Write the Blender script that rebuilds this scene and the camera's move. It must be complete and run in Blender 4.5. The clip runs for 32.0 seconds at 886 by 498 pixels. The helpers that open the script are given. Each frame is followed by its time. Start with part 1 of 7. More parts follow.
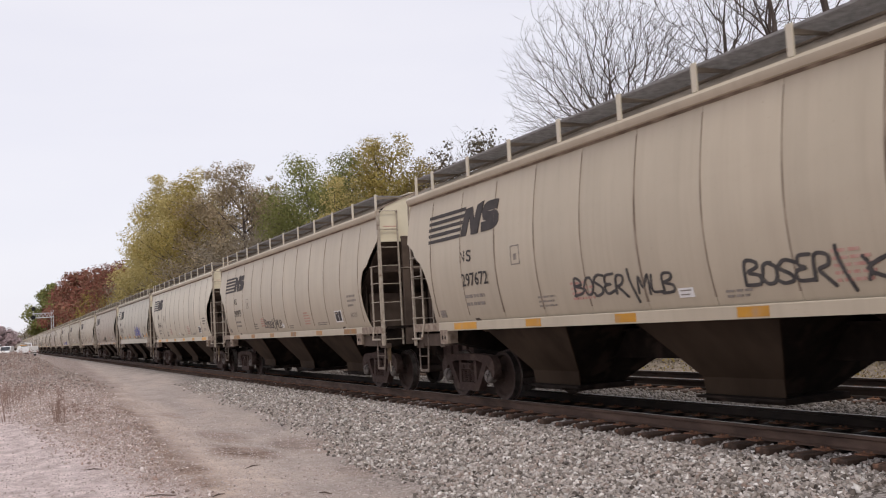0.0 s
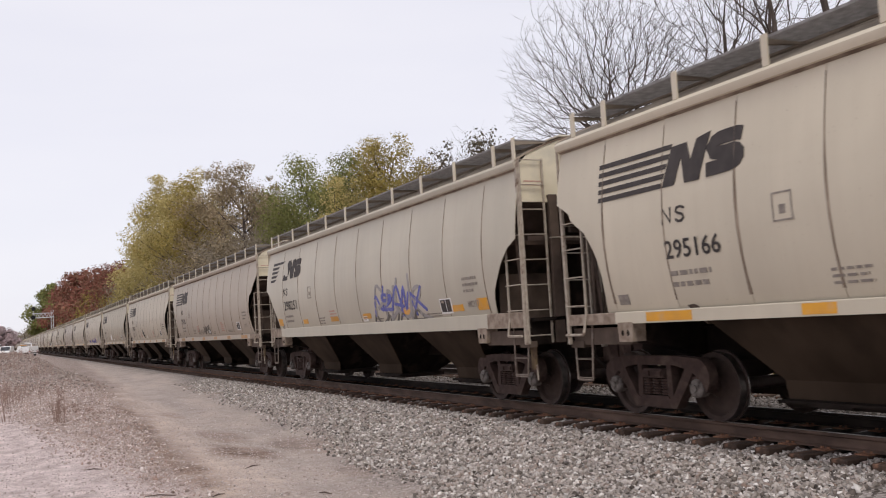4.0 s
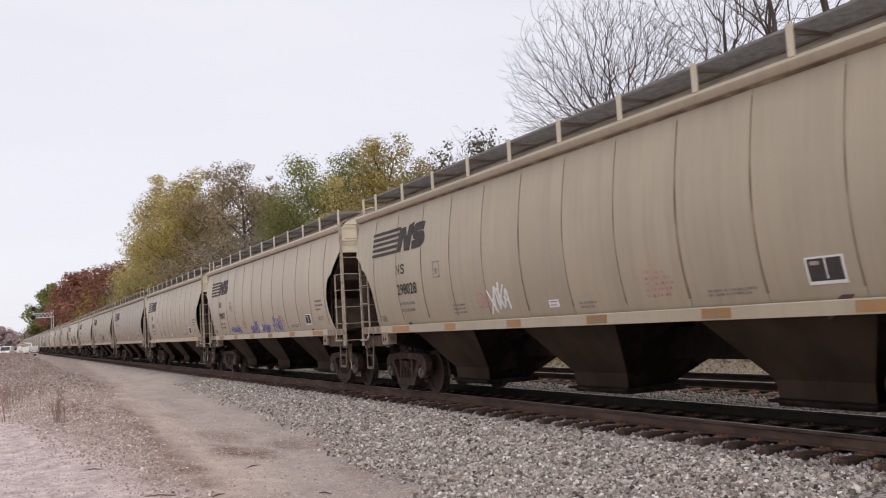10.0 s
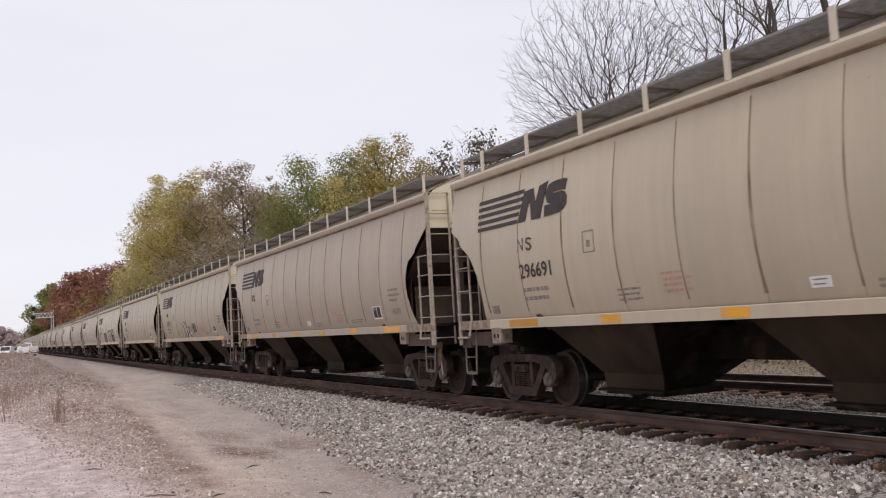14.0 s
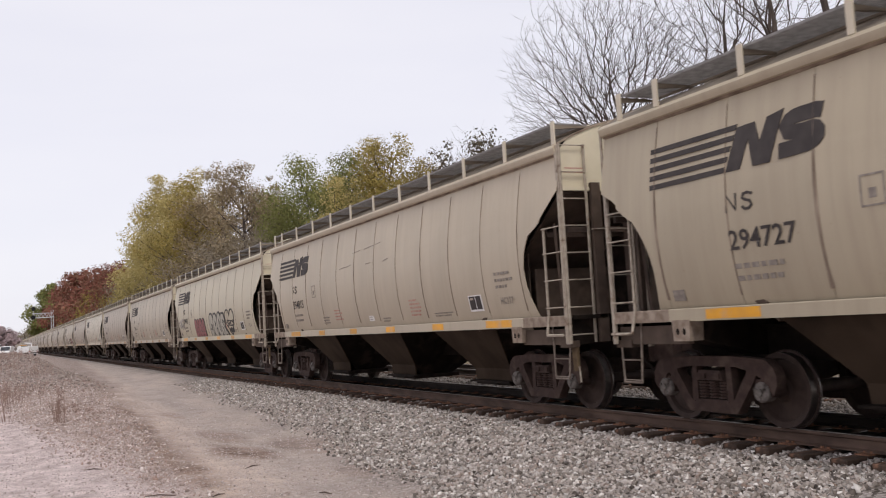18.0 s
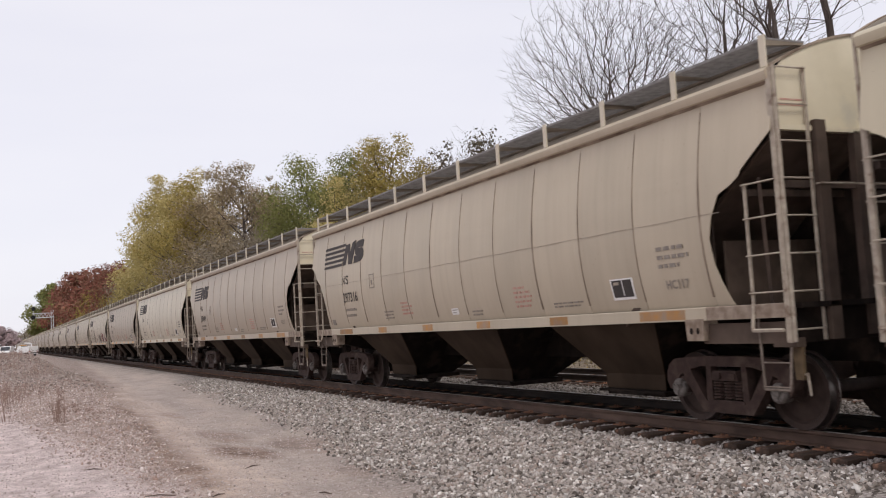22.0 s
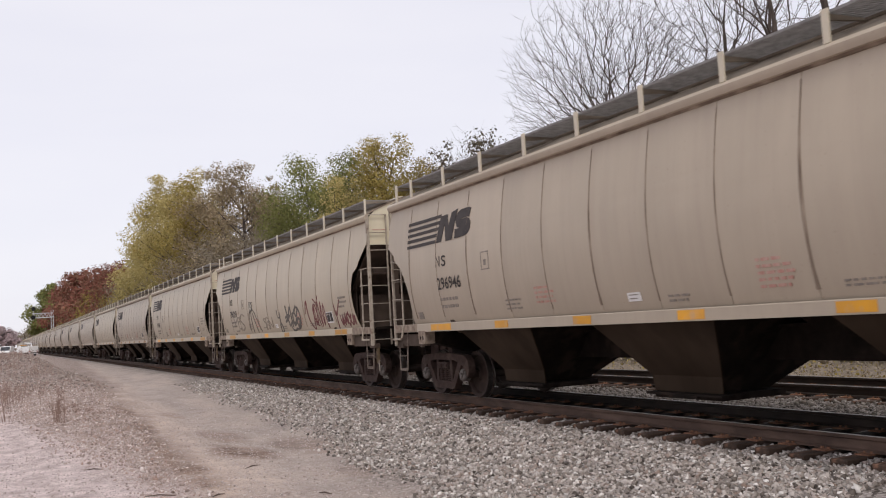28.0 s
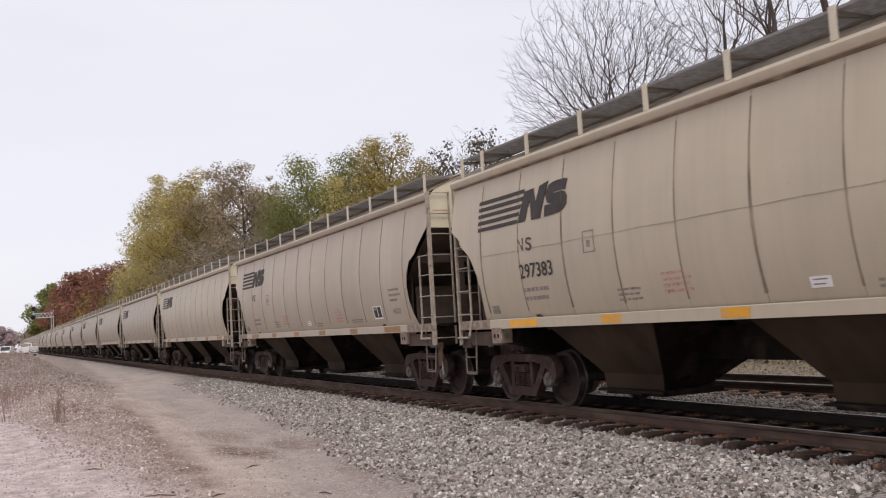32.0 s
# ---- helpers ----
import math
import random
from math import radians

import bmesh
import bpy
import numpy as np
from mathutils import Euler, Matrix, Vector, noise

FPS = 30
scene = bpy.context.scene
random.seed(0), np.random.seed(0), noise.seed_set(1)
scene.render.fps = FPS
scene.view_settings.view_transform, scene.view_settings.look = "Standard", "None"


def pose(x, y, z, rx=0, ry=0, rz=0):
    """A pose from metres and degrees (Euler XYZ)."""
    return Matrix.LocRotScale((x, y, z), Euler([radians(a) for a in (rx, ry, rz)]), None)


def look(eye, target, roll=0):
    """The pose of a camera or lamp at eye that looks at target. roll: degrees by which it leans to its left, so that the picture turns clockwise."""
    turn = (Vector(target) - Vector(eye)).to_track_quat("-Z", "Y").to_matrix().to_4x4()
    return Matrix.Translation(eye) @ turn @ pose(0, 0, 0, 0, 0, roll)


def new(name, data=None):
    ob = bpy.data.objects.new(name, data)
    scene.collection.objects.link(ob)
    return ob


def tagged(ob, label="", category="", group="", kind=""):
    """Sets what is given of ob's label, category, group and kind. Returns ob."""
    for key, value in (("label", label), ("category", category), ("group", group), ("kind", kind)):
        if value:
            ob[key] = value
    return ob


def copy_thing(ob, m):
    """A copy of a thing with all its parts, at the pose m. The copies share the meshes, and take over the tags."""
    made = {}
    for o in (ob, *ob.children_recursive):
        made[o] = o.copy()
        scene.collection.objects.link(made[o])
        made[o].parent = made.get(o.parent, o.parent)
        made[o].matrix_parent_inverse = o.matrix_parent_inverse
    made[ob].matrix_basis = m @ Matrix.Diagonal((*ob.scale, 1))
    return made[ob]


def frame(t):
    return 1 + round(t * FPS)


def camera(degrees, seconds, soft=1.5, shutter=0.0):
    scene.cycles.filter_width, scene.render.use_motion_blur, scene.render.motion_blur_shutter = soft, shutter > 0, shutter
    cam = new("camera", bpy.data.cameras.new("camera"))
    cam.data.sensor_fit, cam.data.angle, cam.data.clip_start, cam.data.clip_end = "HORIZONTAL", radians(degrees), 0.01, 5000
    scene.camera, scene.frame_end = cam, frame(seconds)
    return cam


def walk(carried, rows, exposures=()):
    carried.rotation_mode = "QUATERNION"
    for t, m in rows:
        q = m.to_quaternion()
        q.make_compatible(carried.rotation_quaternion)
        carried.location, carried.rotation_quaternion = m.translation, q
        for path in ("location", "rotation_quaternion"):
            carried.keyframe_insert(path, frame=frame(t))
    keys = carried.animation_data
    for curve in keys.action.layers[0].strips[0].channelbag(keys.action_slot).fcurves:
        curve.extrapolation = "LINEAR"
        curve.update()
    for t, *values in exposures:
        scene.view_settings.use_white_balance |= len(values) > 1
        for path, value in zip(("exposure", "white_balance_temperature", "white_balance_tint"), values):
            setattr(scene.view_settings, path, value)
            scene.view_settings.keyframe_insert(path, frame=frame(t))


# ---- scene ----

# ---------- camera: stands still on the gravel, looking along the passing train ----------
PAN, TILT, ROLL = 25.391, 4.529, -3.307
EYE = (0.0, 0.0, 1.496)
AIM = (math.sin(radians(PAN)) * math.cos(radians(TILT)), math.cos(radians(PAN)) * math.cos(radians(TILT)), math.sin(radians(TILT)))
cam = camera(50.706, 32.0, soft=1.08, shutter=0.1)
VIEW = look(EYE, tuple(EYE[i] + AIM[i] for i in range(3)), ROLL)
walk(cam, [(0.0, VIEW), (32.0, VIEW)])

# ---------- world, sun, exposure: a high overcast autumn sky ----------
world = bpy.data.worlds.new("overcast_sky")
scene.world = world
world.use_nodes = True
wn, wl = world.node_tree.nodes, world.node_tree.links
wn.clear()
sky = wn.new("ShaderNodeTexSky")
sky.sky_type = "NISHITA"
sky.sun_disc = False
sky.sun_elevation, sky.sun_rotation = radians(51), radians(193)
sky_bg = wn.new("ShaderNodeBackground")
sky_bg.inputs["Strength"].default_value = 0.012
wl.new(sky.outputs[0], sky_bg.inputs["Color"])
cloud_geo = wn.new("ShaderNodeTexCoord")
cloud_map = wn.new("ShaderNodeMapping")
cloud_map.inputs["Scale"].default_value = (1.2, 1.2, 5.0)
cloud_noise = wn.new("ShaderNodeTexNoise")
cloud_noise.inputs["Scale"].default_value = 1.6
cloud_noise.inputs["Detail"].default_value = 4.0
cloud_ramp = wn.new("ShaderNodeValToRGB")
cloud_ramp.color_ramp.elements[0].position, cloud_ramp.color_ramp.elements[1].position = 0.3, 0.75
cloud_ramp.color_ramp.elements[0].color = (0.812, 0.80, 0.88, 1)
cloud_ramp.color_ramp.elements[1].color = (0.893, 0.87, 0.92, 1)
cloud_bg = wn.new("ShaderNodeBackground")
cloud_bg.inputs["Strength"].default_value = 0.97
sky_add = wn.new("ShaderNodeAddShader")
world_out = wn.new("ShaderNodeOutputWorld")
wl.new(cloud_geo.outputs["Generated"], cloud_map.inputs["Vector"])
wl.new(cloud_map.outputs[0], cloud_noise.inputs["Vector"])
wl.new(cloud_noise.outputs[0], cloud_ramp.inputs[0])
wl.new(cloud_ramp.outputs[0], cloud_bg.inputs["Color"])
wl.new(sky_bg.outputs[0], sky_add.inputs[0])
wl.new(cloud_bg.outputs[0], sky_add.inputs[1])
wl.new(sky_add.outputs[0], world_out.inputs["Surface"])

sun_data = bpy.data.lights.new("sun", "SUN")
sun_data.energy, sun_data.angle, sun_data.color = 1.4, radians(22), (1.0, 0.95, 0.86)
sun = new("sun", sun_data)
sun.matrix_world = look((-7, -30, 38), (0, 0, 0))
scene.view_settings.exposure = 0.0


# ---------- materials ----------
def material(name, stops, scale=6.0, detail=5.0, rough=0.8, metal=0.0, bump=0.0, bump_scale=60.0, stretch=(1, 1, 1), coords="Object", spots=None, spot_scale=3.0, spot_range=(0.55, 0.7), random_value=0.0, spec=0.3):
    """Noise between colour stops at one scale, spots of wear at another, and a fine bump."""
    m = bpy.data.materials.new(name)
    m.use_nodes = True
    n, k = m.node_tree.nodes, m.node_tree.links
    bsdf = n["Principled BSDF"]
    bsdf.inputs["Roughness"].default_value = rough
    bsdf.inputs["Metallic"].default_value = metal
    bsdf.inputs["Specular IOR Level"].default_value = spec
    co = n.new("ShaderNodeTexCoord")
    mp = n.new("ShaderNodeMapping")
    mp.inputs["Scale"].default_value = stretch
    if coords == "World":
        geo = n.new("ShaderNodeNewGeometry")
        k.new(geo.outputs["Position"], mp.inputs["Vector"])
    else:
        k.new(co.outputs[coords], mp.inputs["Vector"])
    tex = n.new("ShaderNodeTexNoise")
    tex.inputs["Scale"].default_value, tex.inputs["Detail"].default_value = scale, detail
    k.new(mp.outputs[0], tex.inputs["Vector"])
    ramp = n.new("ShaderNodeValToRGB")
    els = ramp.color_ramp.elements
    lo, hi = 0.32, 0.68
    for i, c in enumerate(stops):
        pos = lo + (hi - lo) * i / max(1, len(stops) - 1)
        e = els[i] if i < 2 else els.new(pos)
        e.position, e.color = pos, (*c, 1)
    k.new(tex.outputs[0], ramp.inputs[0])
    colour = ramp.outputs[0]
    if spots:
        st = n.new("ShaderNodeTexNoise")
        st.inputs["Scale"].default_value, st.inputs["Detail"].default_value = spot_scale, 6.0
        k.new(mp.outputs[0], st.inputs["Vector"])
        rng = n.new("ShaderNodeMapRange")
        rng.inputs["From Min"].default_value, rng.inputs["From Max"].default_value = spot_range
        k.new(st.outputs[0], rng.inputs["Value"])
        mix = n.new("ShaderNodeMix")
        mix.data_type = "RGBA"
        k.new(rng.outputs[0], mix.inputs["Factor"])
        k.new(colour, mix.inputs["A"])
        mix.inputs["B"].default_value = (*spots, 1)
        colour = mix.outputs["Result"]
    if random_value:
        info = n.new("ShaderNodeObjectInfo")
        rr = n.new("ShaderNodeMapRange")
        rr.inputs["To Min"].default_value, rr.inputs["To Max"].default_value = 1 - random_value, 1 + random_value
        k.new(info.outputs["Random"], rr.inputs["Value"])
        hsv = n.new("ShaderNodeHueSaturation")
        k.new(rr.outputs[0], hsv.inputs["Value"])
        k.new(colour, hsv.inputs["Color"])
        colour = hsv.outputs[0]
    k.new(colour, bsdf.inputs["Base Color"])
    if bump:
        bt = n.new("ShaderNodeTexNoise")
        bt.inputs["Scale"].default_value, bt.inputs["Detail"].default_value = bump_scale, 4.0
        k.new(mp.outputs[0], bt.inputs["Vector"])
        b = n.new("ShaderNodeBump")
        b.inputs["Strength"].default_value, b.inputs["Distance"].default_value = bump, 0.02
        k.new(bt.outputs[0], b.inputs["Height"])
        k.new(b.outputs[0], bsdf.inputs["Normal"])
    return m


def island_material(name, stops, rough=0.85, translucent=0.0, patch=0.0):
    """One colour for each leaf, stone or blade, out of a range of colours."""
    m = bpy.data.materials.new(name)
    m.use_nodes = True
    n, k = m.node_tree.nodes, m.node_tree.links
    bsdf = n["Principled BSDF"]
    bsdf.inputs["Roughness"].default_value = rough
    bsdf.inputs["Specular IOR Level"].default_value = 0.2
    geo = n.new("ShaderNodeNewGeometry")
    ramp = n.new("ShaderNodeValToRGB")
    els = ramp.color_ramp.elements
    for i, c in enumerate(stops):
        pos = i / max(1, len(stops) - 1)
        e = els[i] if i < 2 else els.new(pos)
        e.position, e.color = pos, (*c, 1)
    k.new(geo.outputs["Random Per Island"], ramp.inputs[0])
    colour = ramp.outputs[0]
    if patch:
        t = n.new("ShaderNodeTexNoise")
        t.inputs["Scale"].default_value, t.inputs["Detail"].default_value = 0.35, 3.0
        k.new(geo.outputs["Position"], t.inputs["Vector"])
        r = n.new("ShaderNodeMapRange")
        r.inputs["From Min"].default_value, r.inputs["From Max"].default_value = 0.35, 0.65
        r.inputs["To Min"].default_value, r.inputs["To Max"].default_value = 1 - patch, 1 + patch
        k.new(t.outputs[0], r.inputs["Value"])
        h = n.new("ShaderNodeHueSaturation")
        k.new(r.outputs[0], h.inputs["Value"])
        k.new(colour, h.inputs["Color"])
        colour = h.outputs[0]
    k.new(colour, bsdf.inputs["Base Color"])
    if translucent:
        tr = n.new("ShaderNodeBsdfTranslucent")
        mx = n.new("ShaderNodeMixShader")
        mx.inputs[0].default_value = translucent
        k.new(colour, tr.inputs["Color"])
        k.new(bsdf.outputs[0], mx.inputs[1])
        k.new(tr.outputs[0], mx.inputs[2])
        k.new(mx.outputs[0], n["Material Output"].inputs["Surface"])
    return m


def car_paint(name, base, dirt, dirt_amount):
    """Weathered light paint: vertical rain streaks, a dusty film, rust specks, road dirt thrown up from below."""
    m = bpy.data.materials.new(name)
    m.use_nodes = True
    n, k = m.node_tree.nodes, m.node_tree.links
    bsdf = n["Principled BSDF"]
    bsdf.inputs["Roughness"].default_value = 0.44
    bsdf.inputs["Specular IOR Level"].default_value = 0.46
    co = n.new("ShaderNodeTexCoord")
    info = n.new("ShaderNodeObjectInfo")
    shift = n.new("ShaderNodeVectorMath")
    shift.operation = "MULTIPLY_ADD"
    k.new(info.outputs["Random"], shift.inputs[0])
    shift.inputs[1].default_value = (7.0, 31.0, 3.0)
    k.new(co.outputs["Object"], shift.inputs[2])

    def streak(scale, stretch, lo, hi):
        mp = n.new("ShaderNodeMapping")
        mp.inputs["Scale"].default_value = stretch
        k.new(shift.outputs[0], mp.inputs["Vector"])
        t = n.new("ShaderNodeTexNoise")
        t.inputs["Scale"].default_value, t.inputs["Detail"].default_value = scale, 6.0
        k.new(mp.outputs[0], t.inputs["Vector"])
        r = n.new("ShaderNodeMapRange")
        r.inputs["From Min"].default_value, r.inputs["From Max"].default_value = lo, hi
        k.new(t.outputs[0], r.inputs["Value"])
        return r.outputs[0], t.outputs[0]

    def mixed(factor, a, b, amount):
        s = n.new("ShaderNodeMath")
        s.operation = "MULTIPLY"
        s.inputs[1].default_value = amount
        k.new(factor, s.inputs[0])
        x = n.new("ShaderNodeMix")
        x.data_type = "RGBA"
        k.new(s.outputs[0], x.inputs["Factor"])
        if isinstance(a, tuple):
            x.inputs["A"].default_value = (*a, 1)
        else:
            k.new(a, x.inputs["A"])
        x.inputs["B"].default_value = (*b, 1)
        return x.outputs["Result"]

    streaks, _ = streak(3.0, (1, 2.2, 0.12), 0.42, 0.78)
    cloud, _ = streak(0.9, (1, 1, 0.6), 0.35, 0.7)
    specks, fine = streak(26.0, (1, 1, 1), 0.68, 0.75)
    c = mixed(cloud, base, tuple(0.82 * v for v in base), 0.6)
    c = mixed(streaks, c, dirt, dirt_amount)
    c = mixed(specks, c, (0.2, 0.12, 0.08), 0.35)
    hue = n.new("ShaderNodeHueSaturation")
    vary = n.new("ShaderNodeMapRange")
    vary.inputs["To Min"].default_value, vary.inputs["To Max"].default_value = 0.96, 1.03
    k.new(info.outputs["Random"], vary.inputs["Value"])
    k.new(vary.outputs[0], hue.inputs["Value"])
    k.new(c, hue.inputs["Color"])
    k.new(hue.outputs[0], bsdf.inputs["Base Color"])
    b = n.new("ShaderNodeBump")
    b.inputs["Strength"].default_value, b.inputs["Distance"].default_value = 0.12, 0.02
    k.new(cloud, b.inputs["Height"])
    k.new(b.outputs[0], bsdf.inputs["Normal"])
    return m


PAINT = {
    "tan": car_paint("weathered_tan_paint", (0.492, 0.416, 0.313), (0.29, 0.22, 0.16), 0.22),
    "cream": car_paint("pale_cream_paint", (0.60, 0.53, 0.415), (0.47, 0.39, 0.30), 0.2),
    "brown": car_paint("dusty_brownish_paint", (0.41, 0.337, 0.26), (0.28, 0.215, 0.17), 0.4),
    "rosy": car_paint("dusty_rose_tan_paint", (0.45, 0.374, 0.288), (0.33, 0.255, 0.205), 0.25),
    "khaki": car_paint("dusty_khaki_paint", (0.43, 0.362, 0.262), (0.25, 0.19, 0.135), 0.28),
    "sand": car_paint("warm_sand_paint", (0.555, 0.487, 0.358), (0.40, 0.325, 0.24), 0.2),
    "grey": car_paint("light_grey_paint", (0.50, 0.45, 0.36), (0.39, 0.32, 0.26), 0.25),
}
M_CREAM = PAINT["cream"]
# Grime of the welds; also colours the shade strip under the eave.
M_SEAM = material("grimy_weld_and_shade", [(0.125, 0.088, 0.063), (0.215, 0.163, 0.122), (0.35, 0.28, 0.215)], scale=3, stretch=(1, 1, 0.5), rough=0.8)
# Underframe grime, with the shade under and between cars put into the colour.
M_SOOT_SHADE = material("grimy_shaded_underframe", [(0.00952, 0.0068, 0.00544), (0.0204, 0.01428, 0.01156)], scale=5, rough=0.85, bump=0.2, spots=(0.0374, 0.02584, 0.0204), spot_scale=2.5, spec=0.12)
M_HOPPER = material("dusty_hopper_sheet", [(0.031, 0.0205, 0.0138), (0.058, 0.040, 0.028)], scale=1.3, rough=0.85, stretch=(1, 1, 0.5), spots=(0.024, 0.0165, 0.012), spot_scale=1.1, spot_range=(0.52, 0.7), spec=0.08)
M_END = material("stained_cream_end", [(0.58, 0.515, 0.385), (0.70, 0.63, 0.485)], scale=1.6, rough=0.75, spots=(0.44, 0.415, 0.36), spot_scale=1.4, spot_range=(0.54, 0.76))
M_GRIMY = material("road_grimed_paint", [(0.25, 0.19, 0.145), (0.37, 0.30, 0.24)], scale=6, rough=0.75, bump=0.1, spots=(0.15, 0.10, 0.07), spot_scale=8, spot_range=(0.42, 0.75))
# Roof grime, darkened further for the shade the walkway throws on it.
M_ROOF = material("grimy_shaded_roof", [(0.16, 0.13, 0.10), (0.28, 0.235, 0.185)], scale=2, rough=0.85)
# Rails under and past the train: shade, with grease, put into the colour.
M_RAIL_DARK = material("shaded_greasy_rail", [(0.022, 0.016, 0.013), (0.05, 0.034, 0.027)], scale=7, rough=0.7, stretch=(1, 0.3, 1))
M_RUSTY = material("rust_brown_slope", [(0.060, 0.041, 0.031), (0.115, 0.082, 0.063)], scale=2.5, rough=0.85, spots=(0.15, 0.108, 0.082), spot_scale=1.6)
M_RUST_YELLOW = material("rusted_yellow_paint", [(0.095, 0.064, 0.036), (0.16, 0.11, 0.06)], scale=7, rough=0.85, spots=(0.06, 0.037, 0.027), spot_scale=5)
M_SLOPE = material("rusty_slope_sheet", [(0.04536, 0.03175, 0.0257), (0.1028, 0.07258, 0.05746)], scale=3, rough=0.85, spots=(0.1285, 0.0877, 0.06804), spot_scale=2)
M_TRUCK = material("rusty_cast_steel", [(0.034, 0.019, 0.0155), (0.060, 0.036, 0.029)], scale=9, rough=0.85, bump=0.3, spots=(0.084, 0.056, 0.045), spot_scale=4)
M_CAP = material("dusty_bearing_steel", [(0.10, 0.085, 0.075), (0.19, 0.165, 0.15)], scale=14, rough=0.6, spots=(0.05, 0.036, 0.03), spot_scale=9)
M_WHEEL = material("brown_wheel_steel", [(0.034, 0.021, 0.017), (0.060, 0.039, 0.032)], scale=7, rough=0.75, bump=0.1)
M_TREAD = material("polished_tread", [(0.16, 0.14, 0.13), (0.28, 0.25, 0.23)], scale=12, rough=0.35, metal=0.9)
M_GRATE = material("galvanised_grating", [(0.19, 0.178, 0.174), (0.30, 0.283, 0.276)], scale=9, rough=0.7, metal=0.3)
M_LADDER = material("worn_ladder_paint", [(0.30, 0.25, 0.203), (0.43, 0.37, 0.30)], scale=12, rough=0.65, spots=(0.17, 0.115, 0.085), spot_scale=7, spot_range=(0.58, 0.7))
M_STEP = material("grimy_step_steel", [(0.13, 0.10, 0.08), (0.23, 0.185, 0.155)], scale=10, rough=0.7, spots=(0.08, 0.05, 0.04), spot_scale=6)
M_MARK = material("faded_black_stencil", [(0.040, 0.033, 0.032), (0.062, 0.052, 0.049)], scale=5, rough=0.7)
M_TEXT = material("worn_stencil", [(0.20, 0.17, 0.15), (0.32, 0.28, 0.24)], scale=14, rough=0.7)
M_RED = material("faded_red_stencil", [(0.46, 0.22, 0.18), (0.52, 0.36, 0.30)], scale=14, rough=0.7)
M_AMBER_DULL = material("dulled_amber_reflector", [(0.42, 0.21, 0.06), (0.34, 0.19, 0.09)], scale=4, rough=0.6, spots=(0.30, 0.22, 0.16), spot_scale=5, spot_range=(0.45, 0.7), random_value=0.2)
M_AMBER = material("amber_reflector", [(0.70, 0.33, 0.02), (0.58, 0.28, 0.04)], scale=3, rough=0.4, spots=(0.50, 0.30, 0.15), spot_scale=5, spot_range=(0.5, 0.75), random_value=0.25)
M_WHITE = material("white_decal", [(0.72, 0.70, 0.68), (0.80, 0.78, 0.76)], scale=9, rough=0.5)
M_RAIL = material("rusty_rail", [(0.060, 0.037, 0.028), (0.115, 0.072, 0.054)], scale=7, rough=0.8, stretch=(1, 0.3, 1), bump=0.2, spots=(0.14, 0.09, 0.068), spot_scale=3)
M_HEAD = material("bright_rail_head", [(0.30, 0.27, 0.25), (0.42, 0.39, 0.37)], scale=10, rough=0.45, metal=0.7)
M_TIE = material("oak_tie", [(0.04675, 0.0306, 0.02295), (0.102, 0.06375, 0.04675)], scale=5, stretch=(0.4, 3, 3), rough=0.9, bump=0.5, bump_scale=30, spots=(0.204, 0.1105, 0.07225), spot_scale=3, random_value=0.3)
M_PLATE = material("rusted_plate", [(0.16, 0.075, 0.045), (0.26, 0.13, 0.08)], scale=15, rough=0.85)
M_GRAPH = {
    "black": material("black_spray", [(0.045, 0.04, 0.04), (0.09, 0.08, 0.075)], scale=6, rough=0.7),
    "red": material("dull_red_spray", [(0.15, 0.045, 0.05), (0.22, 0.085, 0.085)], scale=6, rough=0.7),
    "rose": material("rose_red_spray", [(0.25, 0.085, 0.085), (0.36, 0.16, 0.15)], scale=5, rough=0.7),
    "dark": material("thin_black_spray", [(0.10, 0.088, 0.08), (0.17, 0.15, 0.135)], scale=6, rough=0.7),
    "haze": material("ghostly_faded_spray", [(0.27, 0.235, 0.20), (0.35, 0.30, 0.25)], scale=4, rough=0.7),
    "blue": material("blue_spray", [(0.10, 0.11, 0.34), (0.16, 0.16, 0.42)], scale=6, rough=0.7),
    "white": material("white_spray", [(0.74, 0.73, 0.72), (0.80, 0.79, 0.78)], scale=6, rough=0.7),
    "grey": material("grey_spray", [(0.28, 0.26, 0.25), (0.36, 0.33, 0.32)], scale=6, rough=0.7),
    "pale": material("pale_grey_spray", [(0.38, 0.36, 0.30), (0.52, 0.475, 0.395)], scale=6, rough=0.7),
}


